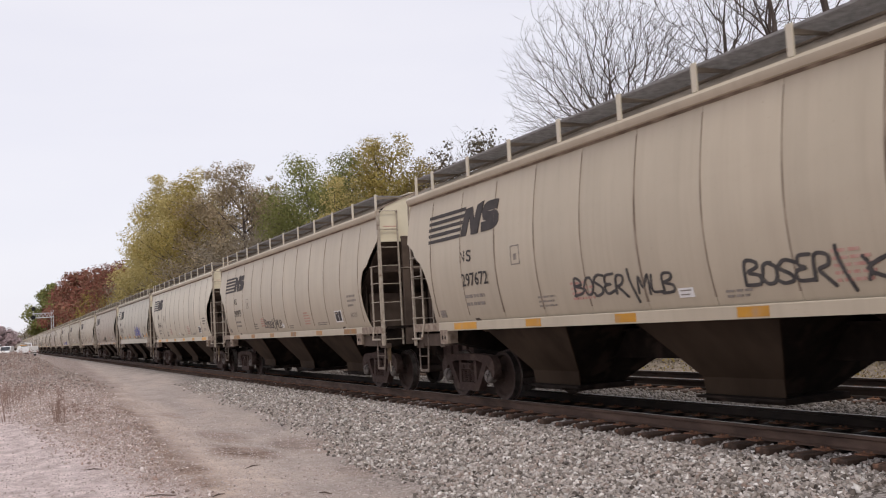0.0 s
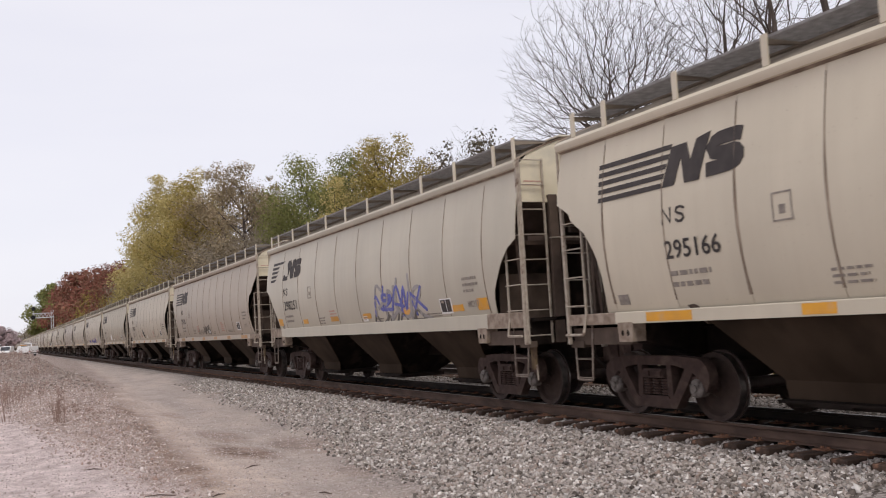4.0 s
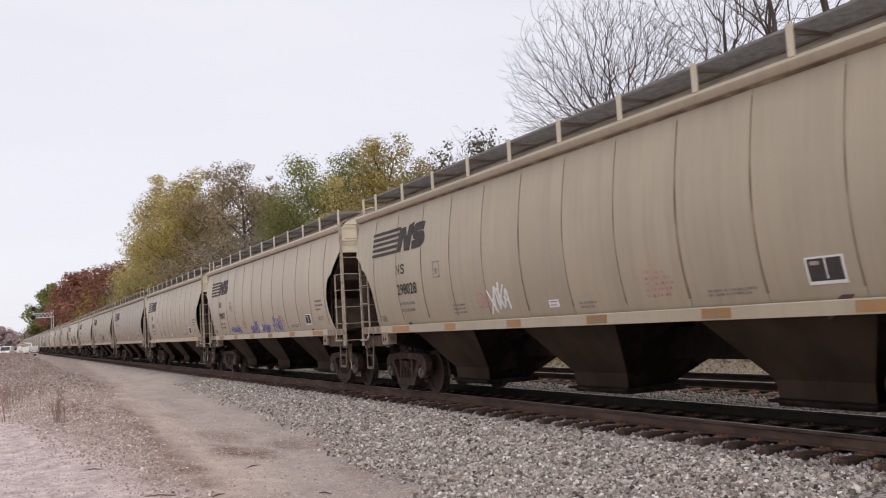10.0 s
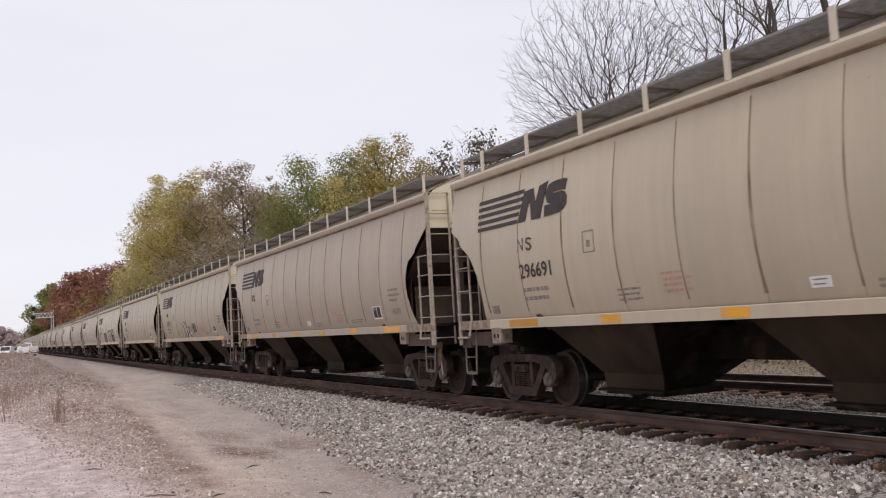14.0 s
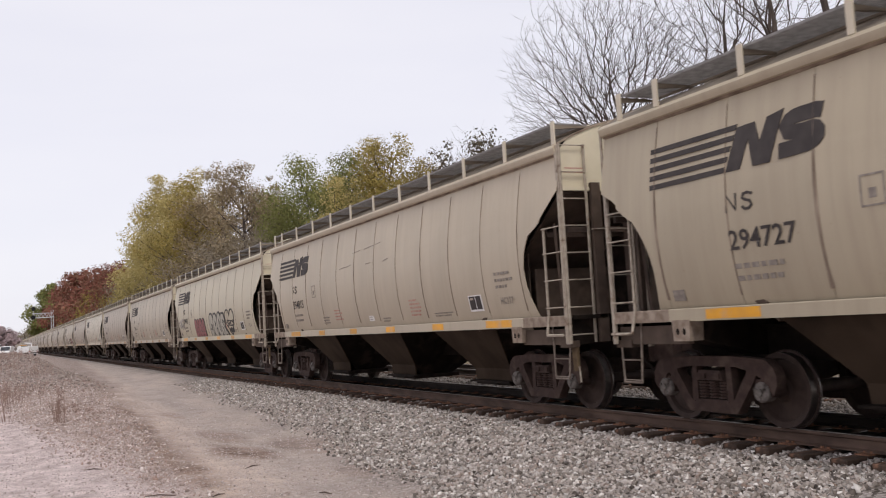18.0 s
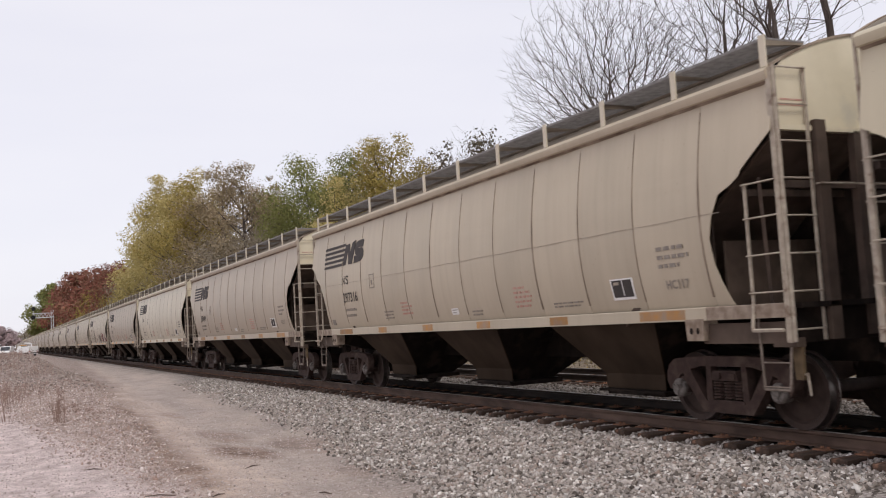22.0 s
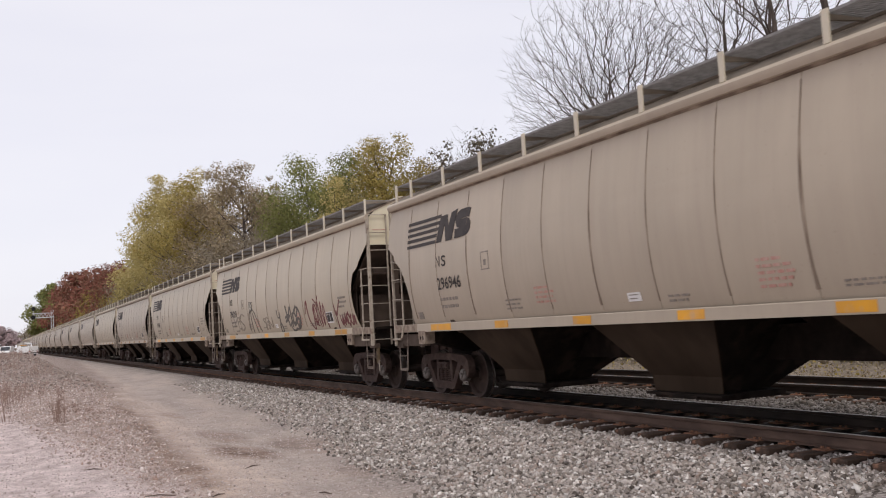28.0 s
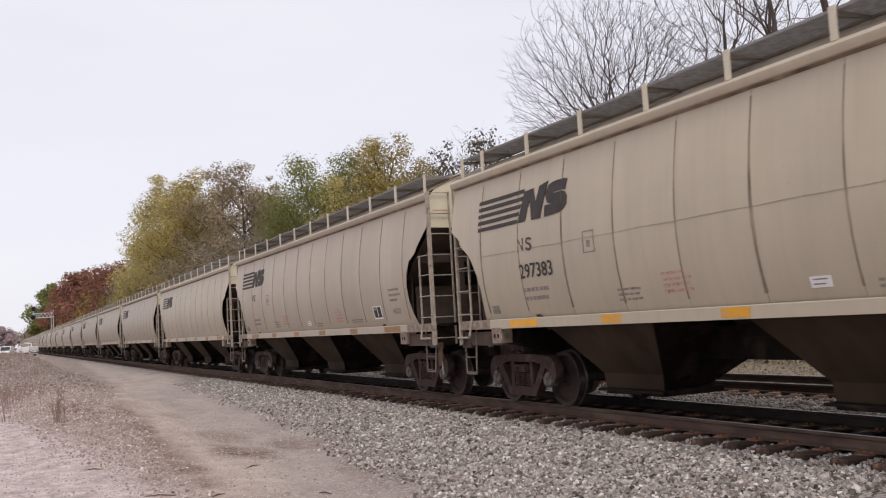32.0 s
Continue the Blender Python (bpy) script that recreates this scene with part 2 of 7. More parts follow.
# ---------- mesh building ----------
class Shape:
    """Collects solid pieces of one mesh."""

    def __init__(self):
        self.v, self.f = [], []

    def add(self, verts, faces):
        o = len(self.v)
        self.v += [tuple(p) for p in verts]
        self.f += [tuple(o + i for i in q) for q in faces]
        return self

    def box(self, x0, x1, y0, y1, z0, z1):
        return self.add([(x0, y0, z0), (x1, y0, z0), (x1, y1, z0), (x0, y1, z0), (x0, y0, z1), (x1, y0, z1), (x1, y1, z1), (x0, y1, z1)],
                        [(0, 3, 2, 1), (4, 5, 6, 7), (0, 1, 5, 4), (1, 2, 6, 5), (2, 3, 7, 6), (3, 0, 4, 7)])

    def chamfered(self, x0, x1, y0, y1, z0, z1, c=0.01):
        """A box with a chamfer round its top."""
        self.add([(x0, y0, z0), (x1, y0, z0), (x1, y1, z0), (x0, y1, z0), (x0, y0, z1 - c), (x1, y0, z1 - c), (x1, y1, z1 - c), (x0, y1, z1 - c),
                  (x0 + c, y0 + c, z1), (x1 - c, y0 + c, z1), (x1 - c, y1 - c, z1), (x0 + c, y1 - c, z1)],
                 [(0, 3, 2, 1), (0, 1, 5, 4), (1, 2, 6, 5), (2, 3, 7, 6), (3, 0, 4, 7), (4, 5, 9, 8), (5, 6, 10, 9), (6, 7, 11, 10), (7, 4, 8, 11), (8, 9, 10, 11)])
        return self

    def tube(self, points, radii, sides=6):
        pts = [Vector(p) for p in points]
        if not hasattr(radii, "__len__"):
            radii = [radii] * len(pts)
        rings = []
        for i, p in enumerate(pts):
            d = (pts[min(i + 1, len(pts) - 1)] - pts[max(i - 1, 0)]).normalized()
            a = d.cross(Vector((0.31, 0.17, 0.93)) if abs(d.z) < 0.9 else Vector((1, 0, 0))).normalized()
            b = d.cross(a)
            rings.append([p + (a * math.cos(2 * math.pi * j / sides) + b * math.sin(2 * math.pi * j / sides)) * radii[i] for j in range(sides)])
        verts = [q for r in rings for q in r]
        faces = [(i * sides + j, i * sides + (j + 1) % sides, (i + 1) * sides + (j + 1) % sides, (i + 1) * sides + j) for i in range(len(pts) - 1) for j in range(sides)]
        faces += [tuple(range(sides - 1, -1, -1)), tuple((len(pts) - 1) * sides + j for j in range(sides))]
        return self.add(verts, faces)

    def prism(self, outline, lo, hi, axis="x"):
        """An outline, extruded along an axis; its two numbers are the other axes in order."""
        def put(a, b, c):
            return {"x": (c, a, b), "y": (a, c, b), "z": (a, b, c)}[axis]
        n = len(outline)
        verts = [put(a, b, lo) for a, b in outline] + [put(a, b, hi) for a, b in outline]
        faces = [tuple(range(n)), tuple(range(2 * n - 1, n - 1, -1))] + [(i, n + i, n + (i + 1) % n, (i + 1) % n) for i in range(n)]
        return self.add(verts, faces)

    def lathe(self, profile, x0=0.0, sides=24, y=0.0, z=0.0):
        """Turns (x, radius) pairs round an axle along x."""
        n = len(profile)
        verts = [(x0 + a, y + r * math.cos(2 * math.pi * j / sides), z + r * math.sin(2 * math.pi * j / sides)) for j in range(sides) for a, r in profile]
        faces = [(j * n + i, j * n + i + 1, ((j + 1) % sides) * n + i + 1, ((j + 1) % sides) * n + i) for j in range(sides) for i in range(n - 1)]
        return self.add(verts, faces)

    def mesh(self, name, smooth=False, recalc=True):
        me = bpy.data.meshes.new(name)
        me.from_pydata(self.v, [], self.f)
        if recalc and len(self.f) < 4000:
            b = bmesh.new()
            b.from_mesh(me)
            bmesh.ops.recalc_face_normals(b, faces=b.faces)
            b.to_mesh(me)
            b.free()
        if smooth:
            me.polygons.foreach_set("use_smooth", [True] * len(me.polygons))
            me.set_sharp_from_angle(angle=radians(38))
        me.update()
        return me


def part(name, shape, mat, parent, label="", smooth=False):
    """Links a shape (or a ready mesh) as one mesh object under a thing or a part."""
    me = shape.mesh(name, smooth) if isinstance(shape, Shape) else shape
    if mat and not me.materials:
        me.materials.append(mat)
    ob = new(name, me)
    ob.parent = parent
    if label:
        ob["label"] = label
    return ob


def raw_mesh(name, verts, faces, mat):
    me = bpy.data.meshes.new(name)
    me.from_pydata(verts, [], faces)
    me.materials.append(mat)
    me.update()
    return me


def quads_mesh(name, verts, mat):
    """Many loose quads, from an array of corners (n, 4, 3)."""
    n = len(verts)
    me = bpy.data.meshes.new(name)
    me.vertices.add(n * 4)
    me.vertices.foreach_set("co", np.asarray(verts, dtype=np.float32).ravel())
    me.loops.add(n * 4)
    me.loops.foreach_set("vertex_index", np.arange(n * 4, dtype=np.int32))
    me.polygons.add(n)
    me.polygons.foreach_set("loop_start", np.arange(0, n * 4, 4, dtype=np.int32))
    me.polygons.foreach_set("loop_total", np.full(n, 4, dtype=np.int32))
    me.materials.append(mat)
    me.update(calc_edges=True)
    return me


def solids_mesh(name, centres, sizes, mat, seed, base=None, flat=0.75):
    """Many small angular stones, each a distorted eight-cornered block."""
    rng = np.random.default_rng(seed)
    n = len(centres)
    cube = np.array([(-1, -1, -1), (1, -1, -1), (1, 1, -1), (-1, 1, -1), (-1, -1, 1), (1, -1, 1), (1, 1, 1), (-1, 1, 1)], float) * 0.5
    v = cube[None] * (1 + rng.uniform(-0.45, 0.35, (n, 8, 1))) + rng.uniform(-0.12, 0.12, (n, 8, 3))
    v *= sizes[:, None, None] * np.stack([rng.uniform(0.7, 1.35, n), rng.uniform(0.7, 1.35, n), rng.uniform(0.5, 1.0, n) * flat * 1.3], 1)[:, None]
    ax = rng.normal(size=(n, 3))
    ax /= np.linalg.norm(ax, axis=1)[:, None]
    an = rng.uniform(0, 6.28, n)
    c, s = np.cos(an)[:, None, None], np.sin(an)[:, None, None]
    a = ax[:, None]
    v = v * c + np.cross(np.broadcast_to(a, v.shape), v) * s + a * (v * a).sum(2, keepdims=True) * (1 - c)
    v += centres[:, None]
    f = np.array([(0, 3, 2, 1), (4, 5, 6, 7), (0, 1, 5, 4), (1, 2, 6, 5), (2, 3, 7, 6), (3, 0, 4, 7)])
    faces = (np.arange(n)[:, None, None] * 8 + f[None]).reshape(-1)
    me = bpy.data.meshes.new(name)
    me.vertices.add(n * 8)
    me.vertices.foreach_set("co", v.astype(np.float32).ravel())
    me.loops.add(n * 24)
    me.loops.foreach_set("vertex_index", faces.astype(np.int32))
    me.polygons.add(n * 6)
    me.polygons.foreach_set("loop_start", np.arange(0, n * 24, 4, dtype=np.int32))
    me.polygons.foreach_set("loop_total", np.full(n * 6, 4, dtype=np.int32))
    me.materials.append(mat)
    me.update(calc_edges=True)
    return me


# ---------- ground ----------
def smooth_step(a, b, x):
    t = np.clip((x - a) / (b - a), 0, 1)
    return t * t * (3 - 2 * t)


def ripple(x, y, s, seed):
    """Cheap smooth relief from a few sine waves."""
    rng = np.random.default_rng(seed)
    out = 0.0
    for i in range(7):
        a, f, p = rng.uniform(0, 6.28), s * (0.6 + 0.5 * i), rng.uniform(0, 6.28)
        out = out + np.sin((x * math.cos(a) + y * math.sin(a)) * f + p) / (1 + 0.5 * i)
    return out / 3.0


def ground_height(x, y):
    """Height of the bare ground: gravel lot, wheel-worn lane, ballast bed with two tracks, woodland edge."""
    lane = -0.66 + 0.30 * smooth_step(12, 48, y)
    lot = lane + 0.10 + 0.05 * ripple(x, y, 0.9, 3)
    berm = (1.22 + 0.10 * ripple(x, y, 0.5, 6)) * smooth_step(4.3, 0.6, x) * smooth_step(40, 60, y) * smooth_step(165, 100, y) + 0.12 * smooth_step(3.2, 2.4, x) * smooth_step(17, 24, y)
    left = lot + berm + 0.05 * ripple(x, y, 2.2, 5) * smooth_step(14, 26, y)
    z = left * smooth_step(4.8, 3.0, x) + lane * (1 - smooth_step(4.8, 3.0, x))
    z = z + 0.006 * ripple(x, y, 3.0, 8)
    toe = 5.6 + 1.1 * smooth_step(10, 45, y)
    bed = -0.27
    shoulder = smooth_step(toe - 0.5, 7.9, x)
    z = z + (bed - z) * shoulder
    z = z + (-0.235 - z) * smooth_step(8.0, 8.3, x)
    z = np.where(x > 16.6, -0.235 - 0.45 * smooth_step(16.6, 18.2, x) + 0.9 * smooth_step(19.5, 40, x) + 0.1 * ripple(x, y, 0.7, 9), z)
    return z


GX = np.concatenate([[-2500, -900, -300, -120, -60, -30, -18, -10, -6], np.arange(-4, 3, 0.25), np.arange(3, 9.0, 0.12), np.arange(9.0, 17, 0.4), np.arange(17, 24, 0.7), [26, 30, 36, 45, 60, 90, 150, 400, 1000, 2500]])
GY = np.concatenate([[-1500, -500, -150, -60, -30, -15, -6, 0], np.arange(3, 16, 0.16), np.arange(16, 34, 0.4), np.arange(34, 80, 1.2), np.arange(80, 220, 6), [240, 280, 340, 420, 540, 700, 1000, 1600, 2600, 4200]])
gx, gy = np.meshgrid(GX, GY, indexing="ij")
gz = ground_height(gx, gy)
g_verts = np.stack([gx, gy, gz], -1).reshape(-1, 3)
ny = len(GY)
g_faces = [(i * ny + j, (i + 1) * ny + j, (i + 1) * ny + j + 1, i * ny + j + 1) for i in range(len(GX) - 1) for j in range(ny - 1)]


def ground_material():
    m = bpy.data.materials.new("gravel_and_dirt")
    m.use_nodes = True
    n, k = m.node_tree.nodes, m.node_tree.links
    bsdf = n["Principled BSDF"]
    bsdf.inputs["Roughness"].default_value = 0.95
    bsdf.inputs["Specular IOR Level"].default_value = 0.15
    geo = n.new("ShaderNodeNewGeometry")
    sep = n.new("ShaderNodeSeparateXYZ")
    k.new(geo.outputs["Position"], sep.inputs[0])

    def noise_tex(scale, detail=5.0, stretch=(1, 1, 1)):
        mp = n.new("ShaderNodeMapping")
        mp.inputs["Scale"].default_value = stretch
        k.new(geo.outputs["Position"], mp.inputs["Vector"])
        t = n.new("ShaderNodeTexNoise")
        t.inputs["Scale"].default_value, t.inputs["Detail"].default_value = scale, detail
        k.new(mp.outputs[0], t.inputs["Vector"])
        return t.outputs[0]

    def math_node(op, a, b):
        x = n.new("ShaderNodeMath")
        x.operation = op
        for i, s in enumerate((a, b)):
            if isinstance(s, (int, float)):
                x.inputs[i].default_value = s
            else:
                k.new(s, x.inputs[i])
        return x.outputs[0]

    def mapped(value, a, b):
        r = n.new("ShaderNodeMapRange")
        r.inputs["From Min"].default_value, r.inputs["From Max"].default_value = a, b
        k.new(value, r.inputs["Value"])
        return r.outputs[0]

    def ramp(value, stops):
        r = n.new("ShaderNodeValToRGB")
        els = r.color_ramp.elements
        for i, (pos, c) in enumerate(stops):
            e = els[i] if i < 2 else els.new(pos)
            e.position, e.color = pos, (*c, 1)
        k.new(value, r.inputs[0])
        return r.outputs[0]

    def mix(factor, a, b):
        x = n.new("ShaderNodeMix")
        x.data_type = "RGBA"
        k.new(factor, x.inputs["Factor"])
        k.new(a, x.inputs["A"])
        k.new(b, x.inputs["B"])
        return x.outputs["Result"]

    vor = n.new("ShaderNodeTexVoronoi")
    vor.inputs["Scale"].default_value = 24.0
    k.new(geo.outputs["Position"], vor.inputs["Vector"])
    grit = n.new("ShaderNodeTexVoronoi")
    grit.inputs["Scale"].default_value = 55.0
    k.new(geo.outputs["Position"], grit.inputs["Vector"])
    sepc = n.new("ShaderNodeSeparateColor")
    k.new(vor.outputs["Color"], sepc.inputs[0])
    sepg = n.new("ShaderNodeSeparateColor")
    k.new(grit.outputs["Color"], sepg.inputs[0])
    ballast = ramp(sepc.outputs[0], [(0.0, (0.07, 0.058, 0.05)), (0.5, (0.23, 0.198, 0.18)), (1.0, (0.56, 0.505, 0.48))])
    sand_c = ramp(noise_tex(1.4, 8.0, (1, 0.4, 1)), [(0.3, (0.43, 0.335, 0.285)), (0.5, (0.56, 0.445, 0.385)), (0.7, (0.73, 0.585, 0.49))])
    lane_c = ramp(noise_tex(1.1, 9.0, (1, 0.5, 1)), [(0.3, (0.385, 0.322, 0.292)), (0.5, (0.46, 0.385, 0.347)), (0.7, (0.545, 0.45, 0.395))])
    dirt_c = ramp(noise_tex(2.3, 8.0), [(0.3, (0.135, 0.085, 0.063)), (0.7, (0.33, 0.215, 0.16))])
    lot_c = ramp(noise_tex(3.0, 9.0), [(0.34, (0.48, 0.385, 0.37)), (0.48, (0.64, 0.525, 0.51)), (0.66, (0.79, 0.66, 0.64))])
    stony_c = ramp(sepc.outputs[0], [(0.0, (0.27, 0.195, 0.17)), (0.5, (0.50, 0.395, 0.36)), (1.0, (0.76, 0.65, 0.61))])
    heap_c = ramp(noise_tex(1.2, 9.0), [(0.3, (0.21, 0.155, 0.135)), (0.55, (0.34, 0.27, 0.24)), (0.75, (0.46, 0.37, 0.335))])
    leaf_c = ramp(noise_tex(6.0, 6.0), [(0.3, (0.19, 0.15, 0.115)), (0.7, (0.36, 0.30, 0.235))])
    x_, y_ = sep.outputs[0], sep.outputs[1]
    wob = math_node("SUBTRACT", noise_tex(0.7, 6.0, (1, 0.5, 1)), 0.5)
    xw = math_node("ADD", x_, math_node("MULTIPLY", wob, 2.6))
    y14 = math_node("SUBTRACT", y_, 14.0)
    bed_edge = math_node("ADD", math_node("MULTIPLY", mapped(y_, 10, 22), 1.15), math_node("MULTIPLY", mapped(y_, 22, 50), 1.1))
    # the pale lot, a stony verge, the sandy wheel track, the grey lane
    x_lot = math_node("ADD", math_node("ADD", x_, math_node("MULTIPLY", y14, 0.125)), math_node("MULTIPLY", wob, 1.5))
    x_track = math_node("ADD", math_node("SUBTRACT", x_, math_node("MULTIPLY", y14, 0.042)), math_node("MULTIPLY", wob, 1.1))
    stony = mix(math_node("MULTIPLY", mapped(noise_tex(0.9, 7.0), 0.44, 0.62), 0.75), stony_c, dirt_c)
    c = mix(mapped(x_lot, 1.55, 2.4), lot_c, stony)
    c = mix(mapped(x_track, 2.05, 2.6), c, sand_c)
    c = mix(mapped(x_track, 2.9, 3.9), c, lane_c)
    patches = mapped(noise_tex(0.8, 9.0, (1, 0.5, 1)), 0.36, 0.50)
    band = math_node("MULTIPLY", mapped(x_track, 1.9, 2.3), math_node("SUBTRACT", 1.0, mapped(x_track, 2.4, 3.0)))
    c = mix(math_node("MULTIPLY", math_node("MULTIPLY", patches, band), 0.9), c, dirt_c)

    def stain(cx, cy, rx, ry, amount):
        """A patch of damp dark dirt with a ragged rim."""
        dx = math_node("DIVIDE", math_node("SUBTRACT", x_, cx), rx)
        dy = math_node("DIVIDE", math_node("SUBTRACT", y_, cy), ry)
        r = math_node("ADD", math_node("MULTIPLY", dx, dx), math_node("MULTIPLY", dy, dy))
        r = math_node("ADD", r, math_node("MULTIPLY", math_node("SUBTRACT", noise_tex(1.6, 8.0), 0.5), 2.2))
        return math_node("MULTIPLY", math_node("SUBTRACT", 1.0, mapped(r, 0.2, 1.1)), amount)

    for cx, cy, rx, ry, amount in ((3.85, 16.8, 0.62, 1.3, 1.0), (4.1, 19.8, 0.5, 1.6, 0.6), (5.1, 17.4, 0.6, 1.6, 0.55), (2.95, 27.0, 0.35, 1.3, 0.8), (2.82, 22.0, 0.3, 1.3, 0.9), (2.6, 15.2, 0.32, 0.5, 0.8), (2.5, 18.6, 0.25, 1.2, 0.6), (4.0, 26.0, 0.3, 1.6, 0.5), (4.8, 13.6, 0.3, 0.8, 0.45)):
        c = mix(stain(cx, cy, rx, ry, amount), c, dirt_c)
    heap = math_node("MULTIPLY", mapped(y_, 32, 44), math_node("SUBTRACT", 1.0, mapped(x_track, 3.0, 3.6)))
    c = mix(math_node("MULTIPLY", heap, 0.9), c, heap_c)
    # blotches a hand wide, drawn out along the lane, and clods of grit
    mottle = mapped(noise_tex(4.5, 9.0, (1, 0.75, 1)), 0.47, 0.66)
    c = mix(math_node("MULTIPLY", mottle, 0.32), c, ramp(noise_tex(1.7, 4.0), [(0.35, (0.27, 0.20, 0.175)), (0.65, (0.40, 0.32, 0.29))]))
    chalk = mapped(noise_tex(7.0, 8.0, (1, 0.6, 1)), 0.56, 0.70)
    c = mix(math_node("MULTIPLY", chalk, 0.35), c, ramp(noise_tex(1.3, 4.0), [(0.35, (0.66, 0.56, 0.52)), (0.65, (0.80, 0.70, 0.66))]))
    speck = mapped(sepg.outputs[1], 0.62, 0.9)
    c = mix(math_node("MULTIPLY", speck, 0.4), c, ballast)
    fleck = mapped(sepc.outputs[2], 0.86, 0.95)
    c = mix(math_node("MULTIPLY", fleck, 0.45), c, ramp(sepc.outputs[1], [(0.0, (0.20, 0.165, 0.15)), (0.45, (0.33, 0.28, 0.25)), (0.6, (0.58, 0.51, 0.485))]))
    c = mix(mapped(math_node("SUBTRACT", xw, bed_edge), 4.5, 5.7), c, ballast)
    # Band between the near rails: the train's shade, with oil, put into the colour.
    oil_shade = math_node("SUBTRACT", 1.0, mapped(math_node("ABSOLUTE", math_node("SUBTRACT", sep.outputs[0], 9.3), 0.0), 0.66, 0.80))
    # Ballast past the near track is darkened: shade put into its colour.
    bed_shade = math_node("MULTIPLY", mapped(sep.outputs[0], 10.0, 10.6), 0.55)
    c = mix(bed_shade, c, ramp(sepc.outputs[1], [(0.0, (0.055, 0.046, 0.04)), (1.0, (0.16, 0.14, 0.125))]))
    c = mix(math_node("MULTIPLY", oil_shade, 0.92), c, ramp(sepc.outputs[1], [(0.0, (0.010, 0.008, 0.007)), (1.0, (0.030, 0.024, 0.020))]))
    c = mix(mapped(sep.outputs[0], 16.8, 18.6), c, leaf_c)
    dust = mapped(noise_tex(0.9, 5.0), 0.4, 0.75)
    c = mix(math_node("MULTIPLY", dust, 0.12), c, lane_c)
    k.new(c, bsdf.inputs["Base Color"])
    b = n.new("ShaderNodeBump")
    b.inputs["Strength"].default_value, b.inputs["Distance"].default_value = 0.9, 0.04
    h = math_node("ADD", math_node("MULTIPLY", grit.outputs["Distance"], 0.5), noise_tex(9.0, 8.0))
    k.new(h, b.inputs["Height"])
    k.new(b.outputs[0], bsdf.inputs["Normal"])
    return m


M_GROUND = ground_material()
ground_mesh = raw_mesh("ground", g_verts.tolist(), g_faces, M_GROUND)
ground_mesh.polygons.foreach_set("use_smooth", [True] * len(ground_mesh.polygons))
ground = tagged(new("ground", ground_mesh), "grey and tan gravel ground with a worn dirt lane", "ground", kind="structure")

# ---------- the two tracks ----------
CAR_X = 9.30            # middle of the near track
TRACKS = (CAR_X, CAR_X + 4.75)
GAUGE = 0.7535          # middle of a rail from the middle of the track
RAIL_SECTION = [(-0.072, -0.172), (0.072, -0.172), (0.070, -0.160), (0.012, -0.145), (0.009, -0.050), (0.036, -0.038), (0.037, -0.010), (0.028, -0.002)]
RAIL_SECTION += [(-a, b) for a, b in RAIL_SECTION[:1:-1]]
TIE_STEP = 0.555


def shade_stained_tie(m):
    """Darkens tie colour between the rails for the train's shade, with oil and grease."""
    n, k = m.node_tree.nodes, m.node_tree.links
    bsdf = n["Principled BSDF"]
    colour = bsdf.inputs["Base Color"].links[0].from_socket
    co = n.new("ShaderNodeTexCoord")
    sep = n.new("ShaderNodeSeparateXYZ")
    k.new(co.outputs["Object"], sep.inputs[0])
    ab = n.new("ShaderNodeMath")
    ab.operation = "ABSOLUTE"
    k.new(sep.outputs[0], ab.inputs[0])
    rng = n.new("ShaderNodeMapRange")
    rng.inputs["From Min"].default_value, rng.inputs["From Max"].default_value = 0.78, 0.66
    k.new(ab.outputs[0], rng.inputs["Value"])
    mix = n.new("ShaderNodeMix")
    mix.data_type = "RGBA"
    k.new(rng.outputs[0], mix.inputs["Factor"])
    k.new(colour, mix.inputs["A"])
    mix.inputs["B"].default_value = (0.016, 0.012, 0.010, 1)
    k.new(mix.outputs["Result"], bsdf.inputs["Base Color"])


shade_stained_tie(M_TIE)


def tie_mesh():
    s = Shape()
    s.chamfered(-1.295, 1.295, -0.115, 0.115, -0.36, -0.182, 0.012)
    return s.mesh("tie")


